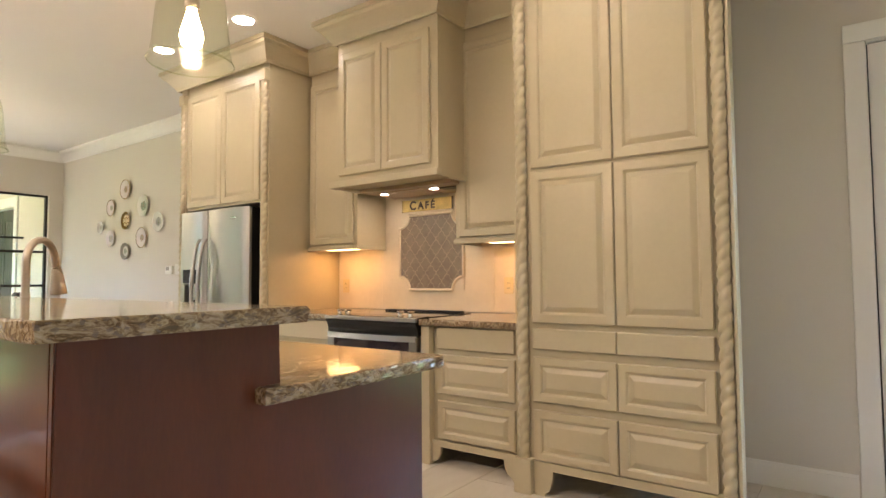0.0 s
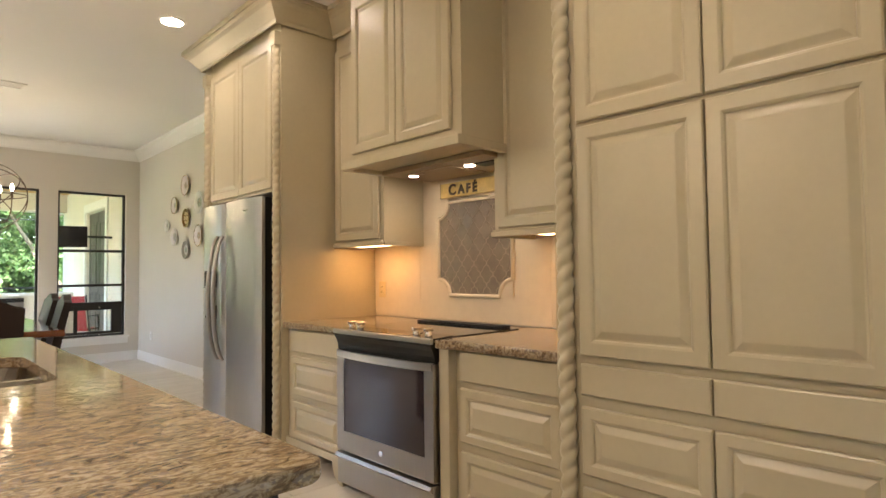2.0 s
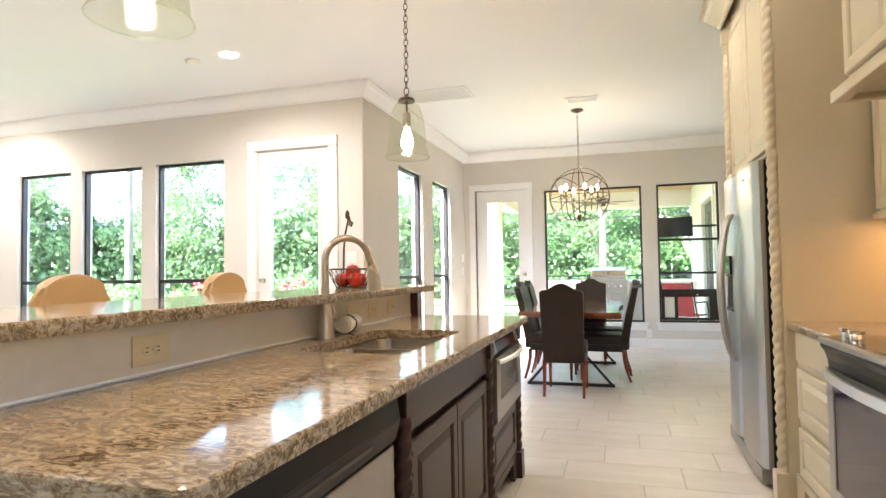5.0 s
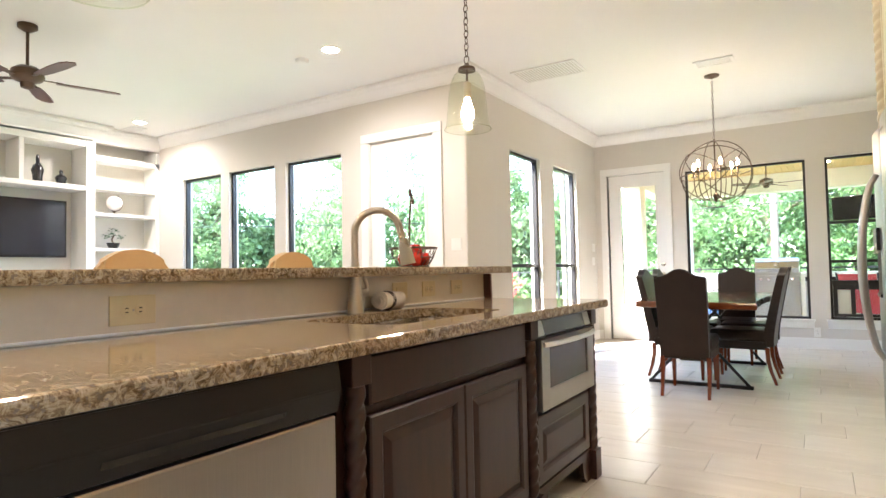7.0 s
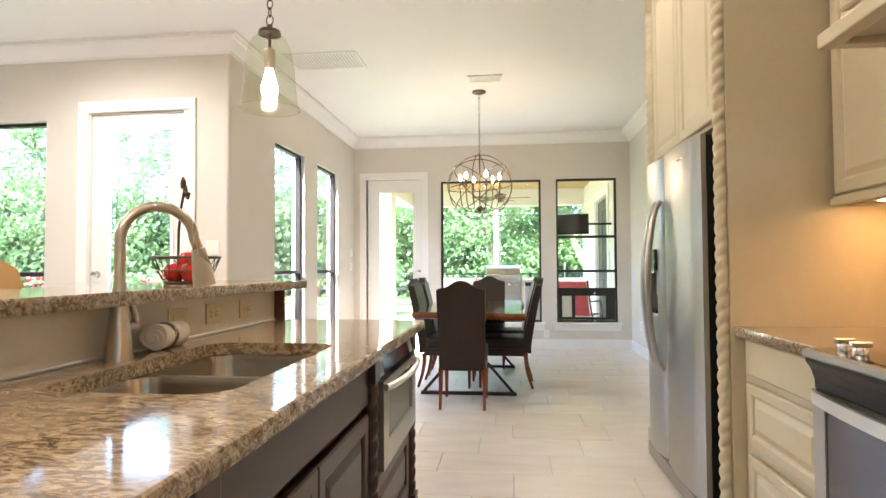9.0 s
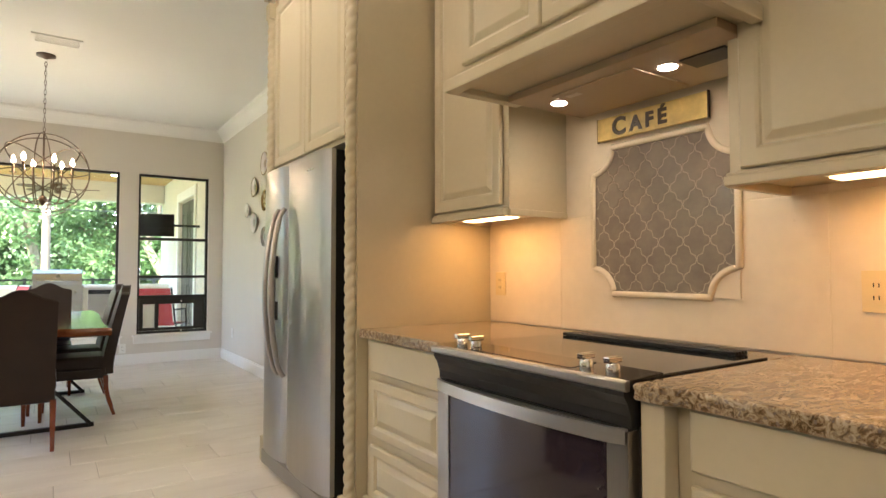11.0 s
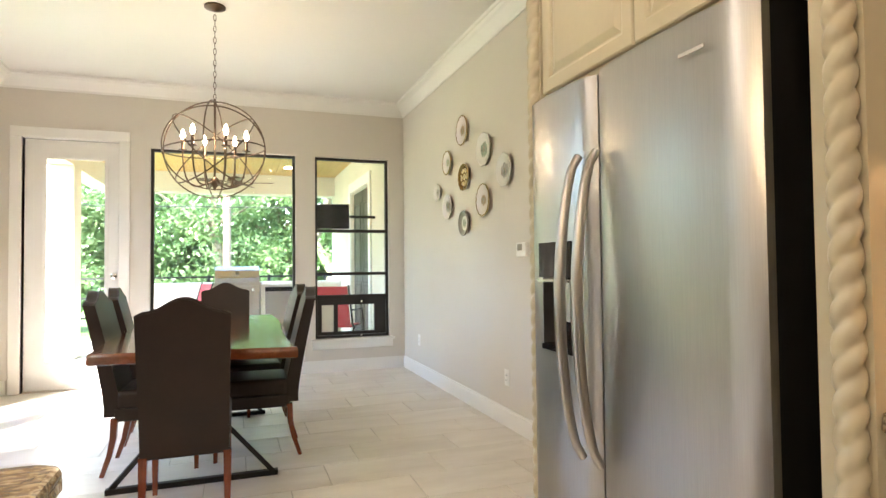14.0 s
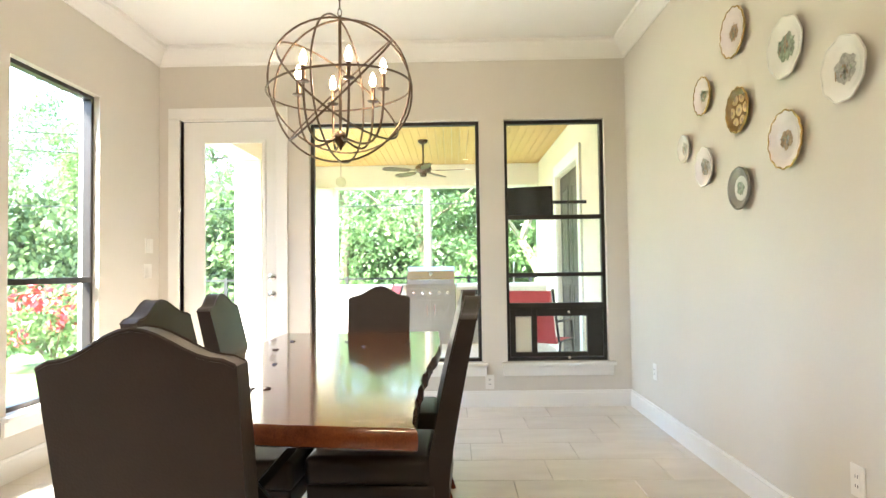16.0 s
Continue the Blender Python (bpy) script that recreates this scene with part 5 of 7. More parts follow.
# bar stools
def bar_stool(x, y):
    s = thing("bar_stool", (x, y, 0), "bar stool with a rounded tan vinyl back and dark wood legs", "stool", "stools at the bar")
    part("seat", B((x - 0.21, x + 0.21, y - 0.16, y + 0.24, 0.69, 0.76), bevel=0.03, segs=3), M_TAN, s, "tan vinyl seat", True)
    pts = [(x - 0.20, 0.80)] + [(x - 0.20 * math.cos(math.pi * i / 18), 1.02 + 0.19 * math.sin(math.pi * i / 18)) for i in range(19)] + [(x + 0.20, 0.80)]
    part("backrest", P(pts, "y", y - 0.2, y - 0.14, 0.02), M_TAN, s, "rounded tan vinyl back", True)
    for lx, ly in ((-0.17, -0.15), (0.17, -0.15), (-0.17, 0.19), (0.17, 0.19)):
        part("leg", T([(x + lx * 1.15, y + ly * 1.1, 0.0), (x + lx, y + ly, 0.7)], [0.017, 0.022], 8), M_MAHO, s)
    for ly in (-0.155, 0.2):
        part("stretcher", T([(x - 0.185, y + ly, 0.28), (x + 0.185, y + ly, 0.28)], 0.012, 8), M_MAHO, s)
    part("back_post", T([(x - 0.12, y - 0.17, 0.69), (x - 0.12, y - 0.17, 0.85)], 0.015, 8), M_MAHO, s)
    part("back_post", T([(x + 0.12, y - 0.17, 0.69), (x + 0.12, y - 0.17, 0.85)], 0.015, 8), M_MAHO, s)


for sx, sy in ((-0.62, 0.06), (-1.43, 0.10), (-2.28, 0.19)):
    bar_stool(sx, sy)


# pendants over the bar
def pendant(x, y, zr=1.865):
    p = thing("pendant_light", (x, y, CEIL), "clear glass bell pendant with a lit bulb on a chain", "pendant lamp", "pendants over the bar")
    prof = [(0.028, 0.33), (0.05, 0.325), (0.075, 0.30), (0.092, 0.26), (0.103, 0.20), (0.11, 0.13), (0.116, 0.06), (0.122, 0.02), (0.130, 0.0)]
    bm = bmesh.new()
    add_lathe(bm, [(r, zr + h) for r, h in prof], (x, y, 0), 32)
    sh = part("shade", bm, M_PENDGLASS, p, "clear glass bell shade", True)
    sh.visible_shadow = False
    part("shade_rim", T([(x + 0.130 * math.cos(2 * math.pi * i / 32), y + 0.130 * math.sin(2 * math.pi * i / 32), zr) for i in range(32)], 0.0028, 6, True), M_PENDGLASS, p, "", True)
    part("cap", L([(0.001, zr + 0.335), (0.05, zr + 0.328), (0.045, zr + 0.345), (0.012, zr + 0.36), (0.012, zr + 0.37)], (x, y, 0), 20, caps=False), M_BRONZE, p, "", True)
    part("stem", L([(0.006, zr + 0.26), (0.006, zr + 0.34)], (x, y, 0), 10), M_BRONZE, p)
    part("socket", L([(0.021, zr + 0.175), (0.023, zr + 0.18), (0.023, zr + 0.26), (0.01, zr + 0.268)], (x, y, 0), 18), M_NICK, p, "", True)
    bm = bmesh.new()
    add_lathe(bm, [(0.014, 0.175), (0.02, 0.15), (0.032, 0.11), (0.036, 0.085), (0.03, 0.06), (0.014, 0.047), (0.001, 0.045)], (x, y, zr), 18)
    part("bulb", bm, M_BULB, p, "lit filament bulb", True)
    point_lamp("pendant_lamp", (x, y, zr + 0.03), 1.0, 0.03)
    n = int((CEIL - 0.05 - zr - 0.38) / 0.036)
    for i in range(n + 1):
        zc = zr + 0.392 + i * 0.036
        big = 1.3 if i in (0, 5, 11, 17) else 1.0
        pts = []
        for k in range(12):
            a = 2 * math.pi * k / 12
            u, v = 0.012 * big * math.cos(a), 0.022 * math.sin(a)
            pts.append((x + u, y, zc + v) if i % 2 else (x, y + u, zc + v))
        part("chain_link", T(pts, 0.0028, 5, True), M_BRONZE, p)
    part("canopy", L([(0.065, CEIL - 0.001), (0.065, CEIL - 0.012), (0.02, CEIL - 0.03), (0.006, CEIL - 0.045)], (x, y, 0), 24), M_BRONZE, p, "", True)


pendant(-2.75, 0.92)
pendant(-0.78, 0.92)

# ---- dining ----
def dining_chair():
    """A leather parsons chair at the origin that faces +y."""
    c = thing("dining_chair", (0, 0, 0), "dark brown leather parsons chair with camel back and cherry legs", "chair", "chairs round the table")
    w = 0.199
    bm = bmesh.new()
    nz, nx = 12, 16
    rows = []
    for j in range(nz + 1):
        row = []
        for i in range(nx + 1):
            u = -1 + 2 * i / nx
            top = 1.0 + 0.062 * (math.cos(math.pi * min(1, abs(u) / 0.82)) * 0.5 + 0.5)
            top -= 0.014 * max(0.0, (abs(u) - 0.8) / 0.2) ** 2
            z = 0.34 + (top - 0.34) * j / nz
            y = -0.19 - 0.15 * max(0, (z - 0.40)) ** 1.15 * 1.5
            row.append((u * w * (1 - 0.05 * (1 - j / nz)), y, z))
        rows.append(row)
    f = [[bm.verts.new((x, y + 0.045 - 0.014 * j / nz, z)) for x, y, z in r] for j, r in enumerate(rows)]
    b = [[bm.verts.new((x, y - 0.045 + 0.014 * j / nz, z)) for x, y, z in r] for j, r in enumerate(rows)]
    for g in (f, b):
        for j in range(nz):
            for i in range(nx):
                bm.faces.new((g[j][i], g[j][i + 1], g[j + 1][i + 1], g[j + 1][i]))
    for j in range(nz):
        for i in (0, nx):
            bm.faces.new((f[j][i], f[j + 1][i], b[j + 1][i], b[j][i]))
    for i in range(nx):
        for j in (0, nz):
            bm.faces.new((f[j][i], f[j][i + 1], b[j][i + 1], b[j][i]))
    sharp = [e for e in bm.edges if len(e.link_faces) == 2 and e.calc_face_angle(0) > 1.0]
    bmesh.ops.bevel(bm, geom=sharp, offset=0.02, segments=4, affect="EDGES")
    part("backrest", bm, M_LEATH, c, "brown leather camel back", True)
    part("seat", B((-w, w, -0.17, 0.30, 0.38, 0.49), bevel=0.03, segs=3), M_LEATH, c, "brown leather seat cushion", True)
    part("apron", B((-w + 0.005, w - 0.005, -0.18, 0.29, 0.31, 0.385), bevel=0.01), M_LEATH, c)
    for sy in (-0.072, -0.014):
        pts = []
        for i in range(nx + 1):
            x, y, z = rows[nz][i]
            pts.append((x * 0.985, y + sy + 0.043, z - 0.001))
        part("piping", T(pts, 0.005, 6), M_LEATH, c, "", True)
    for sx in (-1, 1):
        part("leg", T([(sx * 0.18, 0.26, 0.0), (sx * 0.18, 0.26, 0.32)], [0.016, 0.026], 4), M_CHERRY, c, "cherry wood leg")
        part("leg", T([(sx * 0.182, -0.245, 0.0), (sx * 0.182, -0.205, 0.12), (sx * 0.182, -0.185, 0.22), (sx * 0.182, -0.18, 0.33)], [0.017, 0.02, 0.024, 0.026], 4), M_CHERRY, c, "curved cherry wood back leg")
    return c


ch = dining_chair()
ch.matrix_basis = pose(-5.365, 1.56, 0, 0, 0, 90)
copy_thing(ch, pose(-7.37, 1.70, 0, 0, 0, -90))
for cx in (-6.22, -6.85):
    copy_thing(ch, pose(cx, 1.93, 0, 0, 0, 180 + (2 if cx < -6.5 else -2)))
    copy_thing(ch, pose(cx + 0.03, 1.31, 0, 0, 0, 2 if cx < -6.5 else -3))

tb = thing("dining_table", (-6.45, 1.58, 0), "glossy red-brown live-edge plank dining table on black metal legs", "table")
rnd = random.Random(4)
TX0, TX1, TY0, TY1 = -7.62, -5.34, 1.09, 2.09
edge = []
for i in range(41):
    t = i / 40
    edge.append((TX0 + (TX1 - 0.14 - TX0) * t, TY0 + 0.018 * math.sin(5 * t + 1) + rnd.uniform(-0.006, 0.006)))
for i in range(13):
    edge.append((TX1 - 0.14 * (1 - (i + 0.5) / 13) + rnd.uniform(-0.004, 0.004), TY0 + (TY1 - TY0) * (i + 0.5) / 13))
for i in range(41):
    t = 1 - i / 40
    edge.append((TX0 + (TX1 - TX0) * t, TY1 + 0.02 * math.sin(6 * t) + rnd.uniform(-0.006, 0.006)))
bm = bmesh.new()
cx0, cy0 = -6.5, 1.57
rings = [[bm.verts.new((cx0 + (u - cx0) * (1 - s / 1.2), cy0 + (v - cy0) * (1 - s / 0.5), z)) for u, v in edge] for s, z in ((0.012, 0.715), (0.002, 0.722), (0.0, 0.745), (0.003, 0.768), (0.008, 0.775))]
for a, b in zip(rings, rings[1:]):
    for i in range(len(a)):
        bm.faces.new((a[i], a[(i + 1) % len(a)], b[(i + 1) % len(a)], b[i]))
bm.faces.new(rings[0]), bm.faces.new(rings[-1])
part("tabletop", bm, M_TABLE, tb, "glossy red-brown plank top with knots", True)
for k in range(9):
    kx, ky = rnd.uniform(-7.2, -5.5), rnd.uniform(1.25, 1.95)
    part("knot", T([(kx, ky, 0.7752), (kx + 0.03, ky + rnd.uniform(-0.02, 0.02), 0.7754), (kx + 0.055, ky + 0.01, 0.7752)], [0.003, 0.007, 0.003], 6), M_MAHO, tb, "dark filled knot")
for lx in (-5.72, -7.2):
    part("floor_bar", B((lx - 0.02, lx + 0.02, 1.13, 2.01, 0.0, 0.03), bevel=0.003), M_BLACK, tb)
    part("leg", T([(lx, 1.15, 0.02), (lx, 1.75, 0.71)], 0.018, 4), M_BLACK, tb, "slanted black metal leg")
    part("leg", T([(lx + 0.03, 1.99, 0.02), (lx + 0.03, 1.39, 0.71)], 0.018, 4), M_BLACK, tb, "slanted black metal leg")
    part("top_plate", B((lx - 0.05, lx + 0.07, 1.3, 1.84, 0.704, 0.713)), M_BLACK, tb)

# chandelier
cd = thing("orb_chandelier", (-6.72, 1.638, CEIL), "bronze orb chandelier with lit candle bulbs over the table", "chandelier")
CC, CR = Vector((-6.72, 1.638, 2.058)), 0.353


def orb_ring(tilt, turn, r=CR):
    m = pose(0, 0, 0, tilt, 0, 0).to_3x3()
    n = pose(0, 0, 0, 0, 0, turn).to_3x3()
    return [CC + n @ (m @ Vector((r * math.cos(2 * math.pi * i / 48), r * math.sin(2 * math.pi * i / 48), 0))) for i in range(48)]


for tilt, turn in ((90, 80), (90, 170), (4, 0), (48, 30), (48, 150), (48, 270)):
    part("orb_ring", T(orb_ring(tilt, turn), 0.0052, 7, True), M_BRONZE, cd, "thin bronze hoop", True)
part("centre_post", T([CC + Vector((0, 0, CR + 0.02)), CC + Vector((0, 0, -0.26))], 0.008, 8), M_BRONZE, cd)
part("drop_wire", T([CC + Vector((0, 0, -CR)), CC + Vector((0, 0, -CR - 0.075))], 0.0012, 5), M_BRONZE, cd)
part("crystal_ball", L([(0.026 * math.sin(math.pi * i / 8) + 0.0005, -CR - 0.101 - 0.026 * math.cos(math.pi * i / 8)) for i in range(9)], CC, 10), M_PENDGLASS, cd, "faceted clear glass ball")
part("hub", L([(0.002, -0.30), (0.012, -0.28), (0.03, -0.255), (0.034, -0.235), (0.028, -0.215), (0.01, -0.2)], CC, 16), M_BRONZE, cd, "", True)
for k in range(6):
    a = 2 * math.pi * (k + 0.35) / 6
    d = Vector((math.cos(a), math.sin(a), 0))
    arm = [CC + d * (0.02 + 0.20 * math.sin(math.pi / 2 * i / 10)) + Vector((0, 0, -0.235 - 0.05 * math.sin(math.pi * i / 10) + (0.22 * (i / 10) ** 3))) for i in range(11)]
    ar = part("arm", T(arm, 0.006, 7), M_BRONZE, cd, "", True)
    p = CC + d * 0.22 + Vector((0, 0, -0.015))
    part("drip_pan", L([(0.006, 0), (0.028, 0.006), (0.03, 0.01), (0.008, 0.012)], p, 16), M_BRONZE, ar, "", True)
    part("candle_sleeve", L([(0.011, 0.012), (0.011, 0.085)], p, 12), M_BRONZE, ar)
    bm = bmesh.new()
    add_lathe(bm, [(0.008, 0.085), (0.016, 0.105), (0.017, 0.118), (0.009, 0.145), (0.001, 0.16)], p, 12)
    part("candle_bulb", bm, M_FLAME, ar, "lit flame-shaped bulb", True)
point_lamp("chandelier_lamp", CC + Vector((0, 0, 0.03)), 0.9, 0.05, (1, 0.76, 0.48))
for i in range(20):
    zc = CC.z + CR + 0.035 + i * 0.042
    if zc > CEIL - 0.05:
        break
    part("chain_link", T([(CC.x + (0.009 * math.cos(a) if i % 2 else 0), CC.y + (0 if i % 2 else 0.009 * math.cos(a)), zc + 0.025 * math.sin(a)) for a in [2 * math.pi * k / 10 for k in range(10)]], 0.0025, 5, True), M_BRONZE, cd)
part("canopy", L([(0.075, CEIL - 0.001), (0.075, CEIL - 0.014), (0.03, CEIL - 0.03), (0.008, CEIL - 0.04)], (CC.x, CC.y, 0), 24), M_BRONZE, cd, "", True)


# wall plates
def wall_plate(x, z, r, style, label):
    p = thing("decorative_plate", (x, NW, z), label, "plate", "plates on the wall")
    y = NW
    prof = [(r * 0.55, y - 0.004), (r * 0.62, y - 0.012), (r * 0.97, y - 0.026), (r, y - 0.03), (r * 0.985, y - 0.033), (r * 0.68, y - 0.021), (r * 0.62, y - 0.018), (0.001, y - 0.018)]
    rim, body, pic = style
    part("dish", L(prof, (x, 0, z), 40, "y"), body, p, "", True)
    scallops = 14 if rim is M_GOLD else 9
    wave = 0.006 if rim is M_GREY else 0.022
    pts = [(x + r * (0.985 + wave * math.sin(scallops * a)) * math.cos(a), y - 0.031, z + r * (0.985 + wave * math.sin(scallops * a)) * math.sin(a)) for a in [2 * math.pi * k / 96 for k in range(96)]]
    part("rim", T(pts, 0.0045 if rim is not M_GREY else 0.007, 6, True), rim, p, "", True)
    rr = random.Random(int(-x * 100))
    if body is M_AMBER:
        for k in range(7):
            a = math.pi / 3 * k
            q, w = (r * 0.60, r * 0.235) if k < 6 else (0.0, r * 0.26)
            d = 0.0215 if k < 6 else 0.0195
            part("medallion", L([(0.001, y - d), (w, y - d), (w, y - d + 0.004)], (x + q * math.cos(a), 0, z + q * math.sin(a)), 18, "y", False), M_CREAM, p, "cream oval medallion")
            part("motif", L([(0.001, y - d - 0.001), (w * 0.4, y - d - 0.001), (w * 0.4, y - d)], (x + q * math.cos(a), 0, z + q * math.sin(a)), 9, "y", False), M_PIC, p)
        return
    if body is M_GREY:
        part("well", L([(0.001, y - 0.0195), (r * 0.60, y - 0.0195), (r * 0.60, y - 0.0185)], (x, 0, z), 32, "y", False), M_PORC, p, "white centre")
    size = r * (0.55 if rim is M_PORC else 0.40)
    ragged = [(x + size * rr.uniform(0.72, 1.05) * math.cos(a), z + size * rr.uniform(0.72, 1.05) * math.sin(a) * 0.9) for a in [2 * math.pi * k / 26 for k in range(26)]]
    part("picture", P(ragged, "y", y - 0.0204, y - 0.0199), pic, p, "small printed scene")
    for k in range(14):
        a, q = rr.uniform(0, 6.28), rr.uniform(0, size * 0.8)
        h = rr.uniform(0.15, 0.55) * size
        cx, cz = x + q * math.cos(a), z + q * math.sin(a)
        slant = rr.uniform(-0.6, 0.6) * h
        part("print_mark", P([(cx - 0.0035, cz - h / 2), (cx + 0.0035, cz - h / 2), (cx + 0.0035 + slant, cz + h / 2), (cx - 0.0035 + slant, cz + h / 2)], "y", y - 0.0212, y - 0.0205), rr.choice((M_PIC, M_PICG, M_PICK)), p)


GILT, PLAIN, PEWT, AMBER = (M_GOLD, M_PINK, M_PIC), (M_PORC, M_PORC, M_PICL), (M_GREY, M_GREY, M_PICG), (M_GOLD, M_AMBER, M_PIC)
for x, z, r, st, lab in ((-6.900, 2.380, 0.129, GILT, "white plate with a gilt rim and castle picture"), (-6.440, 2.125, 0.133, (M_PORC, M_PORC, M_PICG), "white plate printed with a tall tower"), (-6.070, 1.900, 0.124, PLAIN, "white plate with a grey sketched scene"), (-7.285, 2.160, 0.110, (M_GOLD, M_PINK, M_PICG), "small gilt-rimmed plate with a green crest"), (-6.875, 1.965, 0.115, AMBER, "amber plate with a dark scrolled pattern"), (-6.460, 1.720, 0.129, GILT, "gilt-rimmed plate with a town picture"), (-7.575, 1.910, 0.087, PLAIN, "small white plate with grey engraving"), (-7.288, 1.745, 0.115, (M_PORC, M_PINK, M_PICK), "white plate with an engraved building"), (-6.880, 1.563, 0.106, PEWT, "plate with a broad pewter rim")):
    wall_plate(x, z, r, st, lab)

th = thing("thermostat", (-5.82, NW, 1.30), "white digital thermostat on the wall", "thermostat")
part("case", B((-5.885, -5.75, NW - 0.028, NW - 0.001, 1.25, 1.35), bevel=0.006), M_WHITE, th)
part("screen", B((-5.865, -5.795, NW - 0.0295, NW - 0.0282, 1.295, 1.34)), M_GREY, th)
outlet("switch_plate", (-5.645, NW, 1.306), ("y", -1), 0.12, 0.12, "white double switch plate on the wall", 2, M_WHITE, "switch")
outlet("outlet", (-6.11, NW, 0.36), ("y", -1), label="white outlet plate low on the wall", mat=M_WHITE)
outlet("outlet", (-8.28, NW, 0.385), ("y", -1), label="white outlet plate low on the wall", mat=M_WHITE)
outlet("outlet", (WX, 2.48, 0.21), ("x", 1), label="white outlet plate below the windows", mat=M_WHITE)
outlet("switch_plate", (-8.70, SY, 1.40), ("y", 1), 0.12, 0.12, "white switch plate beside the patio door", 2, M_WHITE, "switch")
outlet("switch_plate", (-8.68, SY, 1.19), ("y", 1), 0.12, 0.12, "white switch plate beside the patio door", 2, M_WHITE, "switch")
outlet("switch_plate", (JX, -0.49, 1.35), ("x", 1), 0.12, 0.12, "white switch plate beside the glass door", 2, M_WHITE, "switch")


# ceiling fittings
def vent(name, x0, x1, y0, y1, n, along, label):
    v = thing(name, ((x0 + x1) / 2, (y0 + y1) / 2, CEIL), label, "vent")
    z = CEIL - 0.012
    part("frame", B((x0, x1, y0, y0 + 0.025, z, CEIL - 0.001), (x0, x1, y1 - 0.025, y1, z, CEIL - 0.001), (x0, x0 + 0.025, y0 + 0.025, y1 - 0.025, z, CEIL - 0.001), (x1 - 0.025, x1, y0 + 0.025, y1 - 0.025, z, CEIL - 0.001)), M_TRIM, v)
    part("backing", B((x0 + 0.02, x1 - 0.02, y0 + 0.02, y1 - 0.02, CEIL - 0.004, CEIL - 0.002)), M_GREY if along == "x" else M_SHELF, v)
    for i in range(n):
        if along == "x":
            c = x0 + 0.03 + (x1 - x0 - 0.06) * (i + 0.5) / n
            part("slat", B((c - 0.006, c + 0.006, y0 + 0.025, y1 - 0.025, z + 0.002, z + 0.005)), M_TRIM, v)
        else:
            c = y0 + 0.03 + (y1 - y0 - 0.06) * (i + 0.5) / n
            part("slat", B((x0 + 0.025, x1 - 0.025, c - 0.006, c + 0.006, z + 0.002, z + 0.005)), M_TRIM, v)


vent("ceiling_vent", -6.37, -6.17, 1.54, 1.90, 8, "x", "white slotted supply vent in the ceiling")
vent("return_grille", -5.78, -5.36, -0.08, 0.60, 20, "y", "large white return air grille in the ceiling")
vent("ceiling_vent", -4.45, -4.25, -5.5, -5.15, 8, "x", "white slotted supply vent in the living room ceiling")
# The fitting at (1.1, 1.9) is made up to go with its added lamp.
for cx, cy in CANS:
    c = thing("recessed_light", (cx, cy, CEIL), "lit round recessed ceiling light", "lamp", "recessed lights")
    part("trim_ring", L([(0.095, CEIL - 0.0005), (0.095, CEIL - 0.006), (0.075, CEIL - 0.009), (0.072, CEIL - 0.0005)], (cx, cy, 0), 28, caps=False), M_TRIM, c, "", True)
    part("lens", L([(0.001, CEIL - 0.004), (0.073, CEIL - 0.004), (0.073, CEIL - 0.002)], (cx, cy, 0), 28, caps=False), M_LED, c)
sd_ = thing("smoke_detector", (-3.86, -1.53, CEIL), "white round smoke detector on the ceiling", "smoke detector")
part("case", L([(0.065, CEIL - 0.001), (0.065, CEIL - 0.02), (0.05, CEIL - 0.035), (0.001, CEIL - 0.036)], (-3.86, -1.53, 0), 24, caps=False), M_WHITE, sd_, "", True)


def ceiling_fan(x, y, zt, drop, span, body, blade, label, turn=0):
    f = thing("ceiling_fan", (x, y, zt), label, "fan")
    part("canopy", L([(0.07, zt - 0.001), (0.07, zt - 0.03), (0.025, zt - 0.06)], (x, y, 0), 20), body, f, "", True)
    part("rod", L([(0.012, zt - 0.05), (0.012, zt - drop + 0.08)], (x, y, 0), 10), body, f)
    part("motor", L([(0.02, 0.09), (0.07, 0.075), (0.11, 0.045), (0.12, 0.0), (0.10, -0.03), (0.05, -0.05), (0.045, -0.09), (0.02, -0.1)], (x, y, zt - drop), 24), body, f, "", True)
    for k in range(5):
        m = Matrix.Translation((x, y, zt - drop - 0.02)) @ pose(0, 0, 0, 0, 0, turn + 72 * k) @ pose(0, 0, 0, 10, 0, 0)
        bm = bmesh.new()
        pts = [(0.2, -0.045), (0.3, -0.062), (span * 0.7, -0.072), (span - 0.05, -0.066), (span, -0.03), (span, 0.03), (span - 0.05, 0.066), (span * 0.7, 0.072), (0.3, 0.062), (0.2, 0.045)]
        prism(bm, pts, "z", -0.004, 0.004)
        bmesh.ops.transform(bm, matrix=m, verts=bm.verts[:])
        bl = part("blade", bm, blade, f, "", False)
        bm = B((0.1, 0.24, -0.018, 0.018, 0.005, 0.011))
        bmesh.ops.transform(bm, matrix=m, verts=bm.verts[:])
        part("blade_iron", bm, body, bl)
    return f


ceiling_fan(-2.05, -2.72, CEIL, 0.42, 0.66, M_BRONZE, M_FANW, "bronze ceiling fan with dark wood blades", 20)

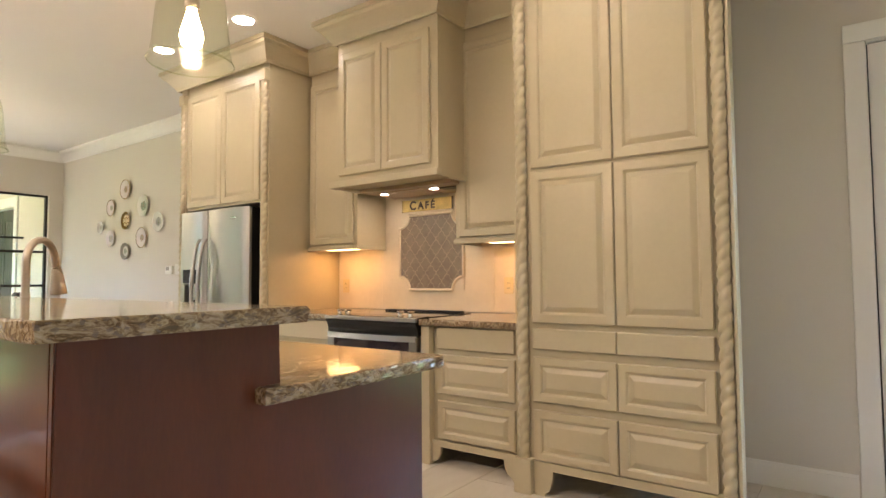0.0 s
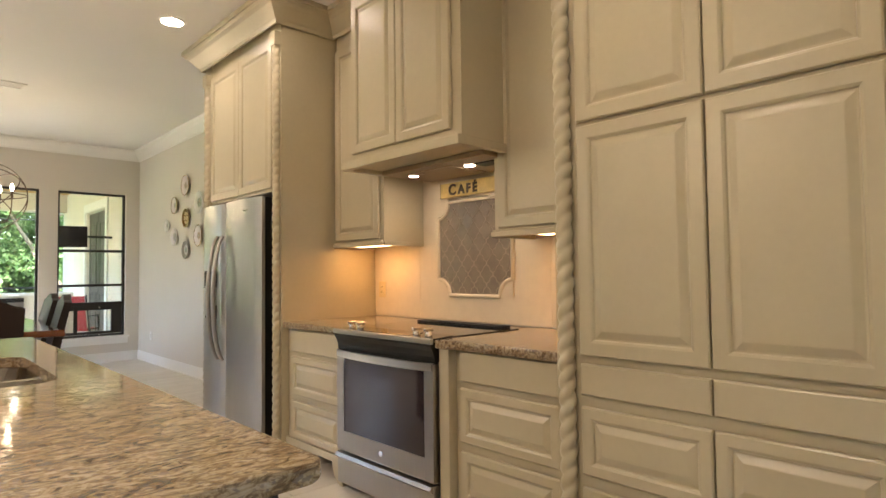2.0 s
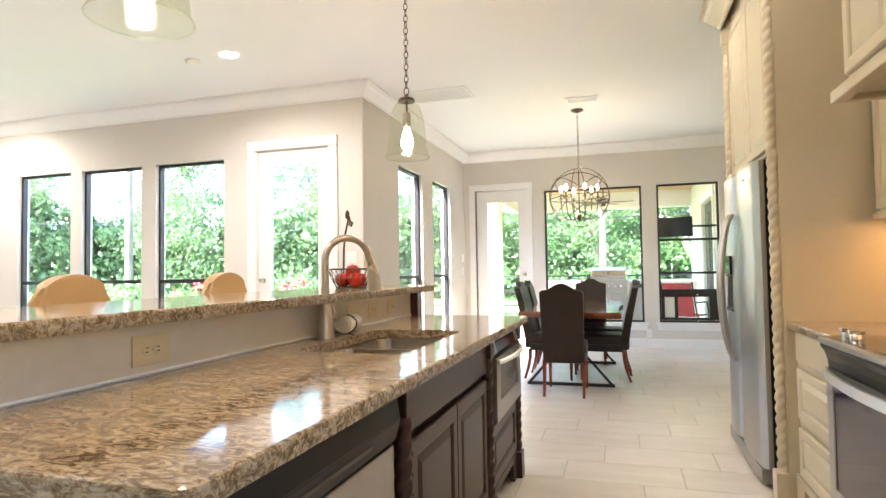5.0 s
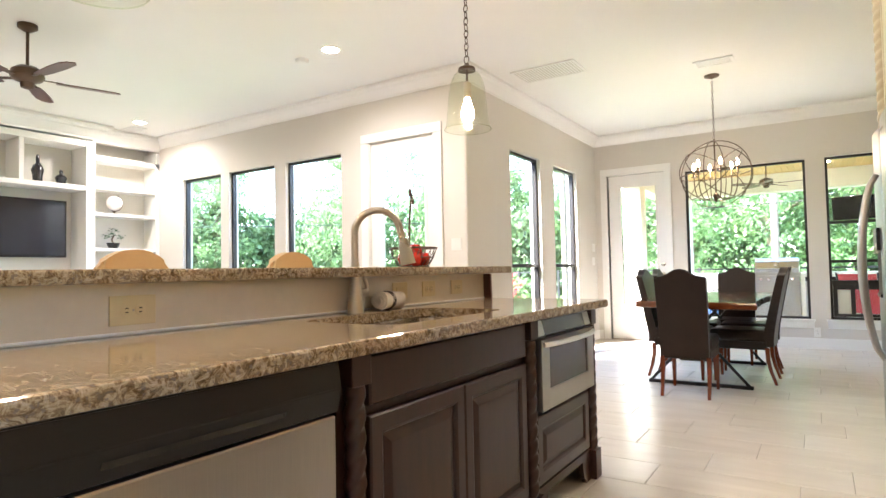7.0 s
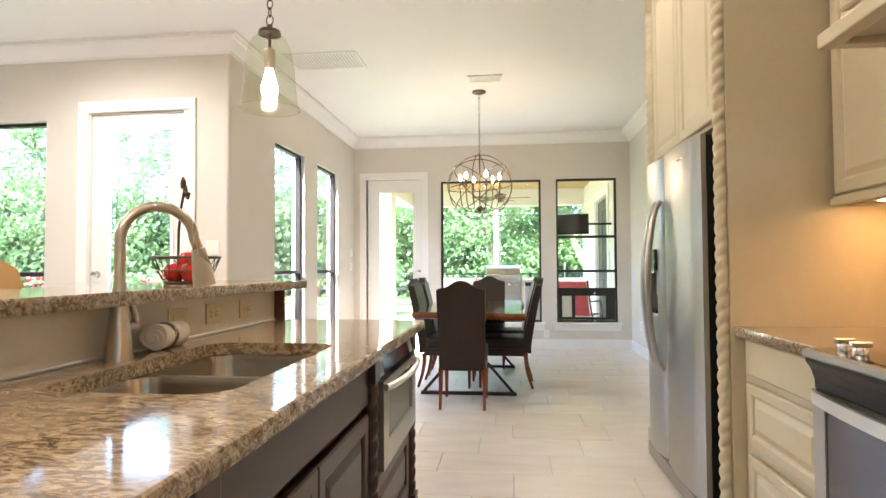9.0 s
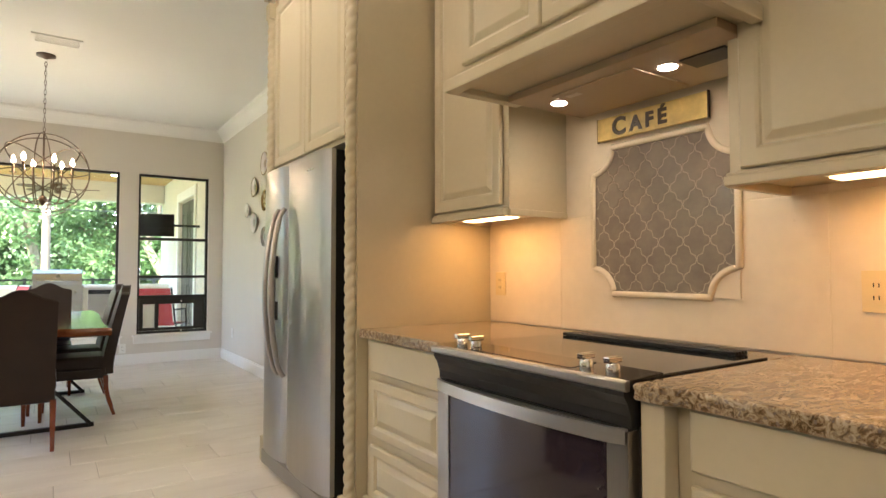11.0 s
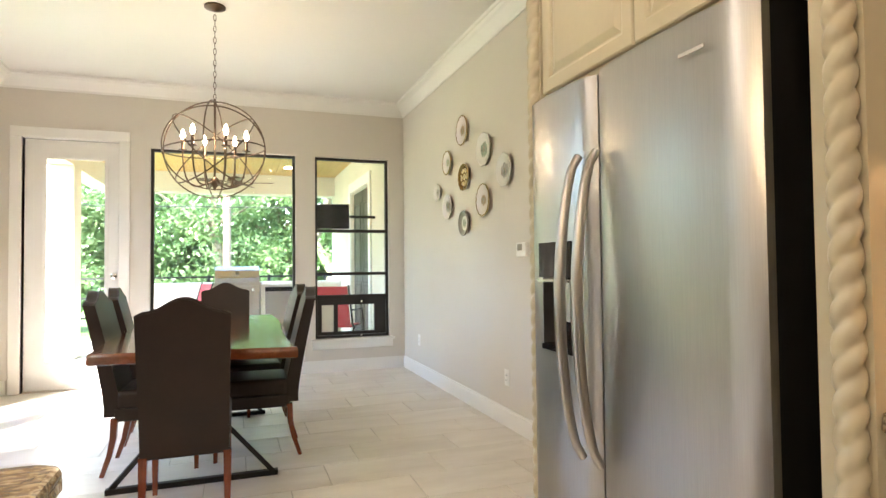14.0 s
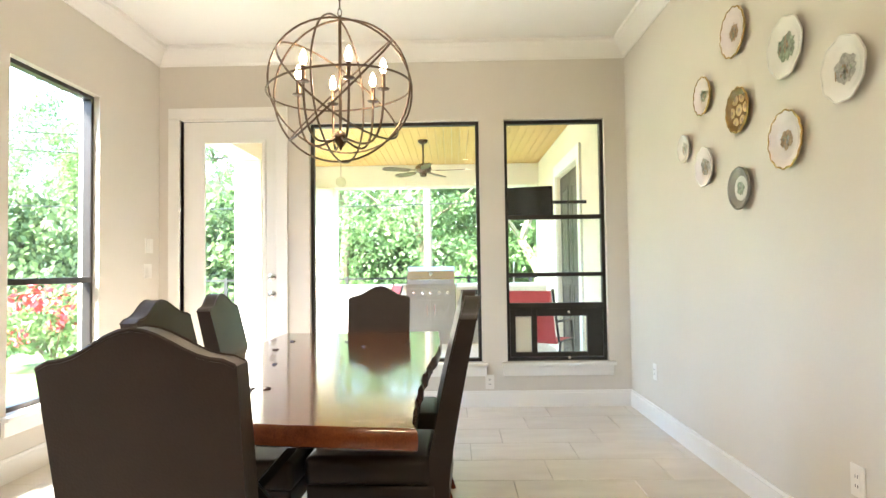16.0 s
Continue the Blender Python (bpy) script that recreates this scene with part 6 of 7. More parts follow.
# ---- living room built-ins ----
bi = thing("built_in_shelves", (-3.0, -5.7, 0), "white painted built-in bookcase with open shelves and TV niche", "bookcase")
YF, YB = -5.62, LS + 0.003
part("back", B((JX + 0.003, 0.6, YB, YB + 0.02, 0.0, 2.96)), M_SHELF, bi)
part("header", B((JX + 0.003, -3.95, YB + 0.021, YF, 2.68, 2.75)), M_TRIM, bi)
part("base_cabinet", B((JX + 0.003, 0.6, YB + 0.021, YF + 0.05, 0.02, 0.86)), M_TRIM, bi)
part("counter", B((JX + 0.003, 0.6, YB + 0.021, YF + 0.07, 0.862, 0.90), bevel=0.004), M_TRIM, bi)
for z in (1.47, 1.95, 2.31):
    part("shelf", B((JX + 0.005, -3.952, YB + 0.021, YF - 0.002, z - 0.02, z + 0.02), bevel=0.003), M_TRIM, bi)
for x0, x1 in ((JX + 0.004, JX + 0.06), (-3.95, -3.84), (-1.3, -1.19)):
    part("upright", B((x0, x1, YB + 0.021, YF + 0.10 if x0 > -4.5 else YF, 0.901, 2.9)), M_TRIM, bi)
part("tv_header", B((-3.838, -1.302, YB + 0.021, YF + 0.09, 2.82, 2.9)), M_TRIM, bi)
part("tv_shelf", B((-3.838, -1.302, YB + 0.021, YF + 0.09, 2.24, 2.30)), M_TRIM, bi)
part("divider", B((-3.13, -3.08, YB + 0.021, YF + 0.08, 2.301, 2.819)), M_TRIM, bi)
bm = bmesh.new()
crown_run(bm, (-3.96, YF + 0.10), (0.6, YF + 0.10), (0, 1), CEIL - 0.2, 1.3, 1, 0)
crown_run(bm, (JX, YF - 0.02), (-3.96, YF - 0.02), (0, 1), CEIL - 0.2, 1.3, 0, 0)
part("crown", bm, M_TRIM, bi)
tv = thing("television", (-2.9, -5.7, 1.34), "black flat-screen television in the bookcase niche", "television")
part("bezel", B((-3.70, -2.05, -5.80, -5.74, 1.36, 2.10), bevel=0.006), M_BLACK, tv)
part("screen", B((-3.68, -2.07, -5.739, -5.736, 1.385, 2.08)), M_SCREEN, tv)
part("mount", B((-3.1, -2.6, YB + 0.021, -5.801, 1.5, 1.9)), M_BLACK, tv)
gl = thing("desk_globe", (-4.32, -5.75, 1.97), "cream desk globe on a dark stand, on the shelf", "globe")
bm = bmesh.new()
add_ball(bm, (-4.32, -5.75, 2.13), 0.105)
part("sphere", bm, M_PIC and M_PORC, gl, "", True)
part("ring", T([(-4.32 + 0.115 * math.cos(a), -5.75, 2.13 + 0.115 * math.sin(a)) for a in [math.pi * (0.6 + 1.0 * i / 16) for i in range(17)]], 0.005, 6), M_BRONZE, gl)
part("stand", L([(0.07, 1.971), (0.07, 1.98), (0.012, 1.99), (0.012, 2.02)], (-4.32, -5.75, 0), 16), M_BRONZE, gl, "", True)
pp = thing("potted_plant", (-4.0, -5.74, 1.49), "small bonsai-like plant in a dark pot on the shelf", "plant")
pp.location = (-4.55 + 0.5, -5.74, 1.49)
part("pot", L([(0.05, 1.491), (0.075, 1.53), (0.085, 1.57), (0.078, 1.572)], (-4.05 - 0.25, -5.74, 0), 18), M_POT, pp, "", True)
part("trunk", T([(-4.30, -5.74, 1.56), (-4.28, -5.74, 1.62), (-4.31, -5.74, 1.68)], 0.012, 6), M_BARK, pp)
rp = random.Random(3)
bm = bmesh.new()
for cx, cz in ((-4.39, 1.65), (-4.30, 1.74), (-4.22, 1.66), (-4.27, 1.70)):
    for k in range(26):
        o = Vector((cx + rp.gauss(0, 0.03), -5.74 + rp.gauss(0, 0.03), cz + rp.gauss(0, 0.018)))
        a = rp.uniform(0, 6.28)
        u, v = Vector((math.cos(a), math.sin(a), rp.uniform(-0.3, 0.3))) * 0.024, Vector((-math.sin(a), math.cos(a), rp.uniform(-0.4, 0.4))) * 0.014
        bm.faces.new([bm.verts.new(o + q) for q in (u, v, -u, -v)])
part("foliage", bm, M_LEAFIN, pp)
for sx, sh in ((-3.35, 0.36), (-3.62, 0.2)):
    st = thing("figurine", (sx, -5.72, 2.30), "dark carved figurine standing on the shelf", "figurine")
    part("figure", L([(0.05, 2.301), (0.055, 2.301 + sh * 0.25), (0.07, 2.301 + sh * 0.45), (0.05, 2.301 + sh * 0.62), (0.02, 2.301 + sh * 0.7), (0.022, 2.301 + sh * 0.9), (0.012, 2.301 + sh)], (sx, -5.72, 0), 14), M_POT, st, "", True)

# ---- outdoors ----
GZ = -0.16
tagged(part("ground", B((-400, 400, -400, 400, GZ - 0.5, GZ)), M_GRASS), "mown green lawn", "lawn", kind="structure")
tagged(part("patio", B((-14.6, WX - 0.152, -0.6, 6.2, GZ, -0.03), bevel=0.01), M_CONC), "concrete patio slab", "patio", kind="structure")
wall("wall_patio", "x", NW, NW + 0.15, -14.3, WX - 0.152, 0, 3.3, [(-12.15, -10.75, -0.1, 2.45)], M_STUCCO)
bm = bmesh.new()
for i in range(38):
    y = -0.45 + i * 0.11
    add_box(bm, -14.3, WX - 0.153, y, y + 0.104, 3.0, 3.02)
tagged(part("patio_ceiling", bm, M_PINE), "pine board patio ceiling", "ceiling", kind="structure")
tagged(part("patio_roof", B((-14.7, WX - 0.153, -0.8, NW + 0.2, 3.1, 3.3)), M_STUCCO), "flat roof over the patio", "roof", kind="structure")
tagged(part("patio_beam", B((-14.3, -13.95, -0.5, NW, 2.62, 3.0), bevel=0.01), M_STUCCO), "stucco beam at the patio edge", "beam", kind="structure")
tagged(part("patio_beam", B((-13.94, WX - 0.155, -0.6, -0.3, 2.62, 3.0), bevel=0.01), M_STUCCO), "stucco beam along the patio side", "beam", kind="structure")
tagged(part("patio_column", B((-14.35, -13.9, -0.28, 0.12, -0.03, 2.62), bevel=0.015), M_STUCCO), "square white stucco column", "column", kind="structure")
tagged(part("patio_column", B((-11.7, -11.3, -0.62, -0.28, -0.03, 2.62), bevel=0.015), M_STUCCO), "square white stucco column", "column", kind="structure")
dd = tagged(new("door_4"), "dark carved double patio door, shut", "door", kind="structure")
for x0, x1 in ((-12.14, -11.46), (-11.44, -10.76)):
    part("door_leaf", B((x0, x1, NW + 0.04, NW + 0.085, -0.02, 2.43)), M_DKDOOR, dd)
    part("door_panel", raised_panel(x0 + 0.1, x1 - 0.1, 0.15, 0.95, NW + 0.03, -1, 0.03), M_DKDOOR, dd)
    part("door_panel", raised_panel(x0 + 0.1, x1 - 0.1, 1.1, 2.25, NW + 0.03, -1, 0.03), M_DKDOOR, dd)
part("casing", B((-12.3, -12.16, NW - 0.03, NW - 0.001, -0.03, 2.46), (-10.74, -10.6, NW - 0.03, NW - 0.001, -0.03, 2.46), (-12.3, -10.6, NW - 0.03, NW - 0.001, 2.461, 2.62), bevel=0.006), M_TRIM, dd)
ceiling_fan(-12.04, 1.78, 3.0, 0.42, 0.6, M_BRONZE, M_FANW, "dark ceiling fan under the patio roof", 8)
for cx, cy in ((-11.2, 1.2), (-13.0, 2.7), (-11.2, 2.9)):
    c = thing("recessed_light", (cx, cy, 3.0), "round recessed light in the patio ceiling", "lamp", "recessed lights")
    part("lens", L([(0.001, 2.995), (0.08, 2.995), (0.085, 2.999)], (cx, cy, 0), 24, caps=False), M_LED, c)

ok = thing("outdoor_counter", (-13.6, 2.0, 0), "stucco outdoor kitchen counter with a pale stone top", "counter")
part("base", B((-13.898, -13.3, 0.125, 1.42, -0.03, 0.88), (-13.9, -13.3, 2.22, NW - 0.002, -0.03, 0.88)), M_STUCCO, ok)
part("top", B((-13.895, -13.24, 0.125, 1.40, 0.881, 0.93), bevel=0.006), M_TRIM, ok)
part("top", B((-13.97, -13.24, 2.24, NW - 0.002, 0.881, 0.93), bevel=0.006), M_TRIM, ok)
part("faucet", T([(-13.7, 3.2, 0.93), (-13.7, 3.2, 1.22), (-13.66, 3.2, 1.28), (-13.58, 3.2, 1.28), (-13.55, 3.2, 1.2)], 0.014, 8), M_CHROME, ok, "", True)
ofr = thing("outdoor_refrigerator", (-13.25, 2.6, 0), "stainless under-counter fridge in the outdoor kitchen", "refrigerator")
part("body", B((-13.299, -13.25, 2.3, 2.85, 0.0, 0.84), bevel=0.006), M_STEEL, ofr)
part("top_strip", B((-13.249, -13.24, 2.3, 2.85, 0.76, 0.84)), M_BLACK, ofr)
gr = thing("gas_grill", (-13.5, 1.82, 0), "stainless built-in gas grill with a closed hood", "grill")
part("cabinet", B((-13.9, -13.28, 1.43, 2.21, -0.03, 0.74), bevel=0.004), M_STEEL, gr)
for y0, y1 in ((1.47, 1.81), (1.83, 2.17)):
    d_ = part("door", B((-13.279, -13.255, y0, y1, 0.05, 0.68), bevel=0.004), M_STEEL, gr)
    yy = y1 - 0.05 if y1 < 1.82 else y0 + 0.05
    part("handle", T([(-13.25, yy, 0.42), (-13.215, yy, 0.44), (-13.215, yy, 0.60), (-13.25, yy, 0.62)], 0.008, 6), M_CHROME, d_)
part("control_panel", B((-13.3, -13.22, 1.43, 2.21, 0.741, 0.87), bevel=0.006), M_STEEL, gr)
for k in range(5):
    part("knob", L([(0.026, -13.22), (0.024, -13.19), (0.01, -13.185)], (0, 1.55 + 0.135 * k, 0.8), 14, "x"), M_CHROME, gr, "", True)
part("firebox", B((-13.88, -13.26, 1.41, 2.23, 0.871, 0.93)), M_STEEL, gr)
part("hood", P([(-13.87, 0.931), (-13.27, 0.931), (-13.25, 1.02), (-13.33, 1.15), (-13.5, 1.22), (-13.75, 1.2), (-13.87, 1.05)], "y", 1.44, 2.20, 0.008), M_STEEL, gr, "closed stainless hood")
part("hood_handle", T([(-13.26, 1.5, 1.0), (-13.2, 1.5, 1.02), (-13.2, 2.14, 1.02), (-13.26, 2.14, 1.0)], 0.012, 8), M_CHROME, gr)
part("thermometer", L([(0.035, -13.30), (0.035, -13.265)], (0, 1.82, 1.1), 16, "x"), M_CHROME, gr)
otv = thing("patio_television", (-10.3, 3.3, 1.9), "flat television on a swing arm on the patio wall", "television")
bm = B((-10.28, -10.22, 2.72, 3.28, 1.72, 2.06), bevel=0.006)
bmesh.ops.rotate(bm, cent=(-10.25, 3.0, 1.9), matrix=Euler((0, radians(8), radians(-14))).to_matrix(), verts=bm.verts[:])
part("panel", bm, M_SCREEN, otv)
part("arm", T([(-10.28, 3.05, 1.9), (-10.35, 3.4, 1.9), (-10.35, NW - 0.01, 1.9)], 0.02, 6), M_BLACK, otv)


def sling_chair(x, y, turn):
    c = thing("patio_chair", (0, 0, 0), "red sling patio chair with a black metal frame", "chair", "patio chairs")
    part("seat", B((-0.25, 0.25, -0.22, 0.26, 0.40, 0.42), bevel=0.006), M_REDCH, c, "red sling seat")
    bm = B((-0.25, 0.25, -0.02, 0.0, 0.0, 0.56), bevel=0.006)
    bmesh.ops.transform(bm, matrix=pose(0, -0.22, 0.42, 14, 0, 0), verts=bm.verts[:])
    part("backrest", bm, M_REDCH, c, "red sling back")
    for s in (-0.27, 0.27):
        part("frame_rail", T([(s, 0.28, 0.0), (s, 0.24, 0.42), (s, -0.2, 0.42), (s, -0.37, 0.98)], 0.014, 6), M_BLACK, c)
        part("arm", T([(s, 0.26, 0.42), (s, 0.2, 0.63), (s, -0.28, 0.64)], 0.014, 6), M_BLACK, c)
        part("rear_leg", T([(s, -0.15, 0.42), (s, -0.34, 0.0)], 0.014, 6), M_BLACK, c)
    c.matrix_basis = pose(x, y, -0.03, 0, 0, turn)
    return c


c1 = sling_chair(-10.35, 3.15, 60)
copy_thing(c1, pose(-12.55, 1.0, -0.03, 0, 0, 200))
bk = thing("cooler", (-13.1, 0.65, 0), "blue plastic cooler on the patio", "cooler")
part("box", B((-13.22, -12.98, 0.52, 0.85, -0.03, 0.33), bevel=0.01), M_BLUE, bk)
part("lid", B((-13.23, -12.97, 0.51, 0.86, 0.331, 0.37), bevel=0.008), M_WHITE, bk)


# trees and shrubs
def leaf_cloud(bm, centre, radius, count, size, rnd, squash=0.8):
    for k in range(count):
        d = Vector((rnd.gauss(0, 1), rnd.gauss(0, 1), rnd.gauss(0, 1))).normalized() * radius * rnd.uniform(0.55, 1.05)
        o = Vector(centre) + Vector((d.x, d.y, d.z * squash))
        n = Vector((rnd.gauss(0, 1), rnd.gauss(0, 1), rnd.gauss(0.6, 1))).normalized()
        u = n.orthogonal().normalized()
        v = n.cross(u)
        a = rnd.uniform(0, 6.28)
        u, v = u * math.cos(a) + v * math.sin(a), v * math.cos(a) - u * math.sin(a)
        s = size * rnd.uniform(0.6, 1.4)
        bm.faces.new([bm.verts.new(o + q) for q in (u * s, v * s * 0.5, -u * s, -v * s * 0.5)])


def make_tree(seed, height, spread, leaf, clumps, low):
    rnd = random.Random(seed)
    t = thing("tree", (0, 0, 0), "leafy green broadleaf tree behind the lawn", "tree", "trees round the garden")
    top = height * 0.8
    sway = [Vector((rnd.uniform(-0.3, 0.3), rnd.uniform(-0.3, 0.3), top * i / 5)) if i else Vector((0, 0, 0)) for i in range(6)]
    bm = bmesh.new()
    add_tube(bm, sway, [0.2 - 0.03 * i for i in range(6)], 8)
    tips = []
    for k in range(10):
        base = sway[rnd.randint(2, 5)]
        a = rnd.uniform(0, 6.28)
        r = spread * rnd.uniform(0.4, 0.9)
        tip = base + Vector((r * math.cos(a), r * math.sin(a), rnd.uniform(0.3, 1.6)))
        add_tube(bm, [base, base.lerp(tip, 0.5) + Vector((0, 0, -0.1)), tip], [0.08, 0.05, 0.02], 6)
        tips.append(tip)
    part("trunk", bm, M_BARK, t, "", True)
    bm = bmesh.new()
    for k in range(clumps):
        if k < len(tips):
            c = tips[k]
        else:
            a, r, z = rnd.uniform(0, 6.28), spread * math.sqrt(rnd.random()), rnd.uniform(low, height)
            r *= 1.0 - 0.55 * max(0, (z - height * 0.6) / (height * 0.4))
            c = Vector((r * math.cos(a), r * math.sin(a), z))
        leaf_cloud(bm, c, rnd.uniform(0.45, 1.0), 150, 0.085, rnd)
    part("crown", bm, leaf, t)
    return t


t1 = make_tree(1, 8.5, 2.6, M_LEAF, 72, 0.6)
t2 = make_tree(2, 7.0, 2.3, M_LEAF2, 66, 0.4)
t3 = make_tree(5, 10.5, 3.0, M_LEAF, 88, 1.2)
t1.matrix_basis, t2.matrix_basis, t3.matrix_basis = pose(-23, 1.2, GZ), pose(-22, 4.6, GZ), pose(-25, -1.9, GZ)
rt = random.Random(11)
spots = [(-23.5, 3.5), (-22, 7.5), (-20.5, -2.6), (-23, -5.5), (-19.5, -7.5), (-22, -10.5), (-18, -12), (-20, -15.5), (-15.5, -16.5), (-17.5, -20), (-11.5, -18.5), (-13, -23), (-7, -20), (-8.5, -25), (-27, 0.5), (-27, 6), (-27, -8), (-25, -14), (-22, 11)]
for i, (x, y) in enumerate(spots):
    if y < -2:
        x, y = -6 + (x + 6) * 1.55, y * 1.6
    else:
        x -= 3
    src = (t1, t2, t3)[i % 3]
    ob = copy_thing(src, pose(x + rt.uniform(-0.5, 0.5), y + rt.uniform(-0.5, 0.5), GZ, 0, 0, rt.uniform(0, 360)))


def woodland(seed, spans, tall):
    """A dense far belt of foliage: overlapping leafy masses with an uneven top, joined as one."""
    rnd = random.Random(seed)
    verts, faces = [], []
    for (x0, y0), (x1, y1), masses in spans:
        for k in range(masses):
            f = rnd.random()
            deep = rnd.uniform(-1.8, 1.8)
            cx, cy = x0 + (x1 - x0) * f + deep, y0 + (y1 - y0) * f + rnd.uniform(-1.5, 1.5)
            top = tall * (0.72 + 0.28 * math.sin(cx * 0.9 + cy * 0.55) * math.cos(cy * 0.31))
            cz = GZ + rnd.uniform(0.2, top)
            r = rnd.uniform(0.7, 1.5)
            for j in range(85):
                d = Vector((rnd.gauss(0, 1), rnd.gauss(0, 1), rnd.gauss(0, 1))).normalized() * r * rnd.uniform(0.5, 1.05)
                n = Vector((rnd.gauss(0, 1), rnd.gauss(0, 1), rnd.gauss(0.5, 1))).normalized()
                u = n.orthogonal().normalized()
                v = n.cross(u)
                w = rnd.uniform(0.10, 0.23)
                o = Vector((cx, cy, max(cz, GZ + 0.3))) + Vector((d.x, d.y, max(d.z * 0.75, GZ - cz + 0.05)))
                i = len(verts)
                verts += [o + u * w, o + v * w * 0.55, o - u * w, o - v * w * 0.55]
                faces.append((i, i + 1, i + 2, i + 3))
    me = bpy.data.meshes.new("woods")
    me.from_pydata(verts, [], faces)
    me.materials.append(M_WOODS)
    return tagged(new("woods", me), "dense green woodland behind the garden", "woods", kind="stuff")


woodland(31, [((-29, 13), (-28, -8), 330), ((-28, -8), (-24, -24), 300), ((-24, -24), (-12, -38), 300), ((-12, -38), (0, -42), 120)], 6.6)


def make_shrub(seed, r, h, flowers):
    rnd = random.Random(seed)
    s = thing("shrub", (0, 0, 0), "rounded garden shrub with red blossom" if flowers else "rounded green garden shrub", "shrub", "shrubs on the lawn")
    bm = bmesh.new()
    for k in range(9):
        a = rnd.uniform(0, 6.28)
        add_tube(bm, [(0, 0, 0), (r * 0.5 * math.cos(a), r * 0.5 * math.sin(a), h * 0.6)], [0.02, 0.008], 5)
    part("stems", bm, M_BARK, s)
    bm = bmesh.new()
    for k in range(22):
        a, q = rnd.uniform(0, 6.28), r * math.sqrt(rnd.random()) * 0.8
        leaf_cloud(bm, (q * math.cos(a), q * math.sin(a), rnd.uniform(0.2, h)), 0.3, 70, 0.06, rnd)
    part("foliage", bm, M_LEAF2, s)
    if flowers:
        bm = bmesh.new()
        for k in range(16):
            a, q = rnd.uniform(0, 6.28), r * math.sqrt(rnd.random()) * 0.9
            leaf_cloud(bm, (q * math.cos(a), q * math.sin(a), rnd.uniform(0.4, h + 0.2)), 0.16, 26, 0.05, rnd)
        part("blossom", bm, M_FLOWER, s, "red blossom")
    return s


s1 = make_shrub(21, 0.8, 1.0, True)
s1.matrix_basis = pose(-10.2, -4.6, GZ)
copy_thing(s1, pose(-9.0, -6.2, GZ, 0, 0, 80))
copy_thing(s1, pose(-12.2, -3.6, GZ, 0, 0, 160))
s2 = make_shrub(22, 0.9, 1.1, False)
s2.matrix_basis = pose(-7.9, -8.0, GZ)
for i, (x, y) in enumerate(((-11.5, -6.5), (-9.5, -10), (-13.5, -6), (-16.5, 0.2), (-16.8, 2.4), (-16.5, 4.4), (-17, -2), (-7.5, -11.5), (-6.8, -5.6))):
    copy_thing(s2, pose(x, y, GZ, 0, 0, 50 * i))

fe = thing("metal_fence", (-16, -4, GZ), "dark metal rail fence along the garden", "fence")
for i in range(14):
    y = -10 + i * 1.25
    part("post", B((-15.83, -15.77, y - 0.03, y + 0.03, GZ, 1.05)), M_FRAME, fe)
for z in (0.2, 0.6, 1.0):
    part("rail", B((-15.82, -15.78, -10, 6.25, z - 0.02, z + 0.02)), M_FRAME, fe)
# The last pole, at (-17.5, 1.6), stands in for a pale tree trunk.
for px, py in ((-11.0, -9.5), (-17.5, -4.2), (-17.5, 1.6)):
    up = thing("utility_pole", (px, py, GZ), "grey-brown weathered utility pole beyond the garden", "pole", "utility poles")
    part("shaft", T([(px, py, GZ), (px, py, 9.0)], [0.1, 0.075], 10), M_BARK, up, "", True)
    part("crossarm", B((px - 0.05, px + 0.05, py - 0.9, py + 0.9, 8.3, 8.42)), M_BARK, up)
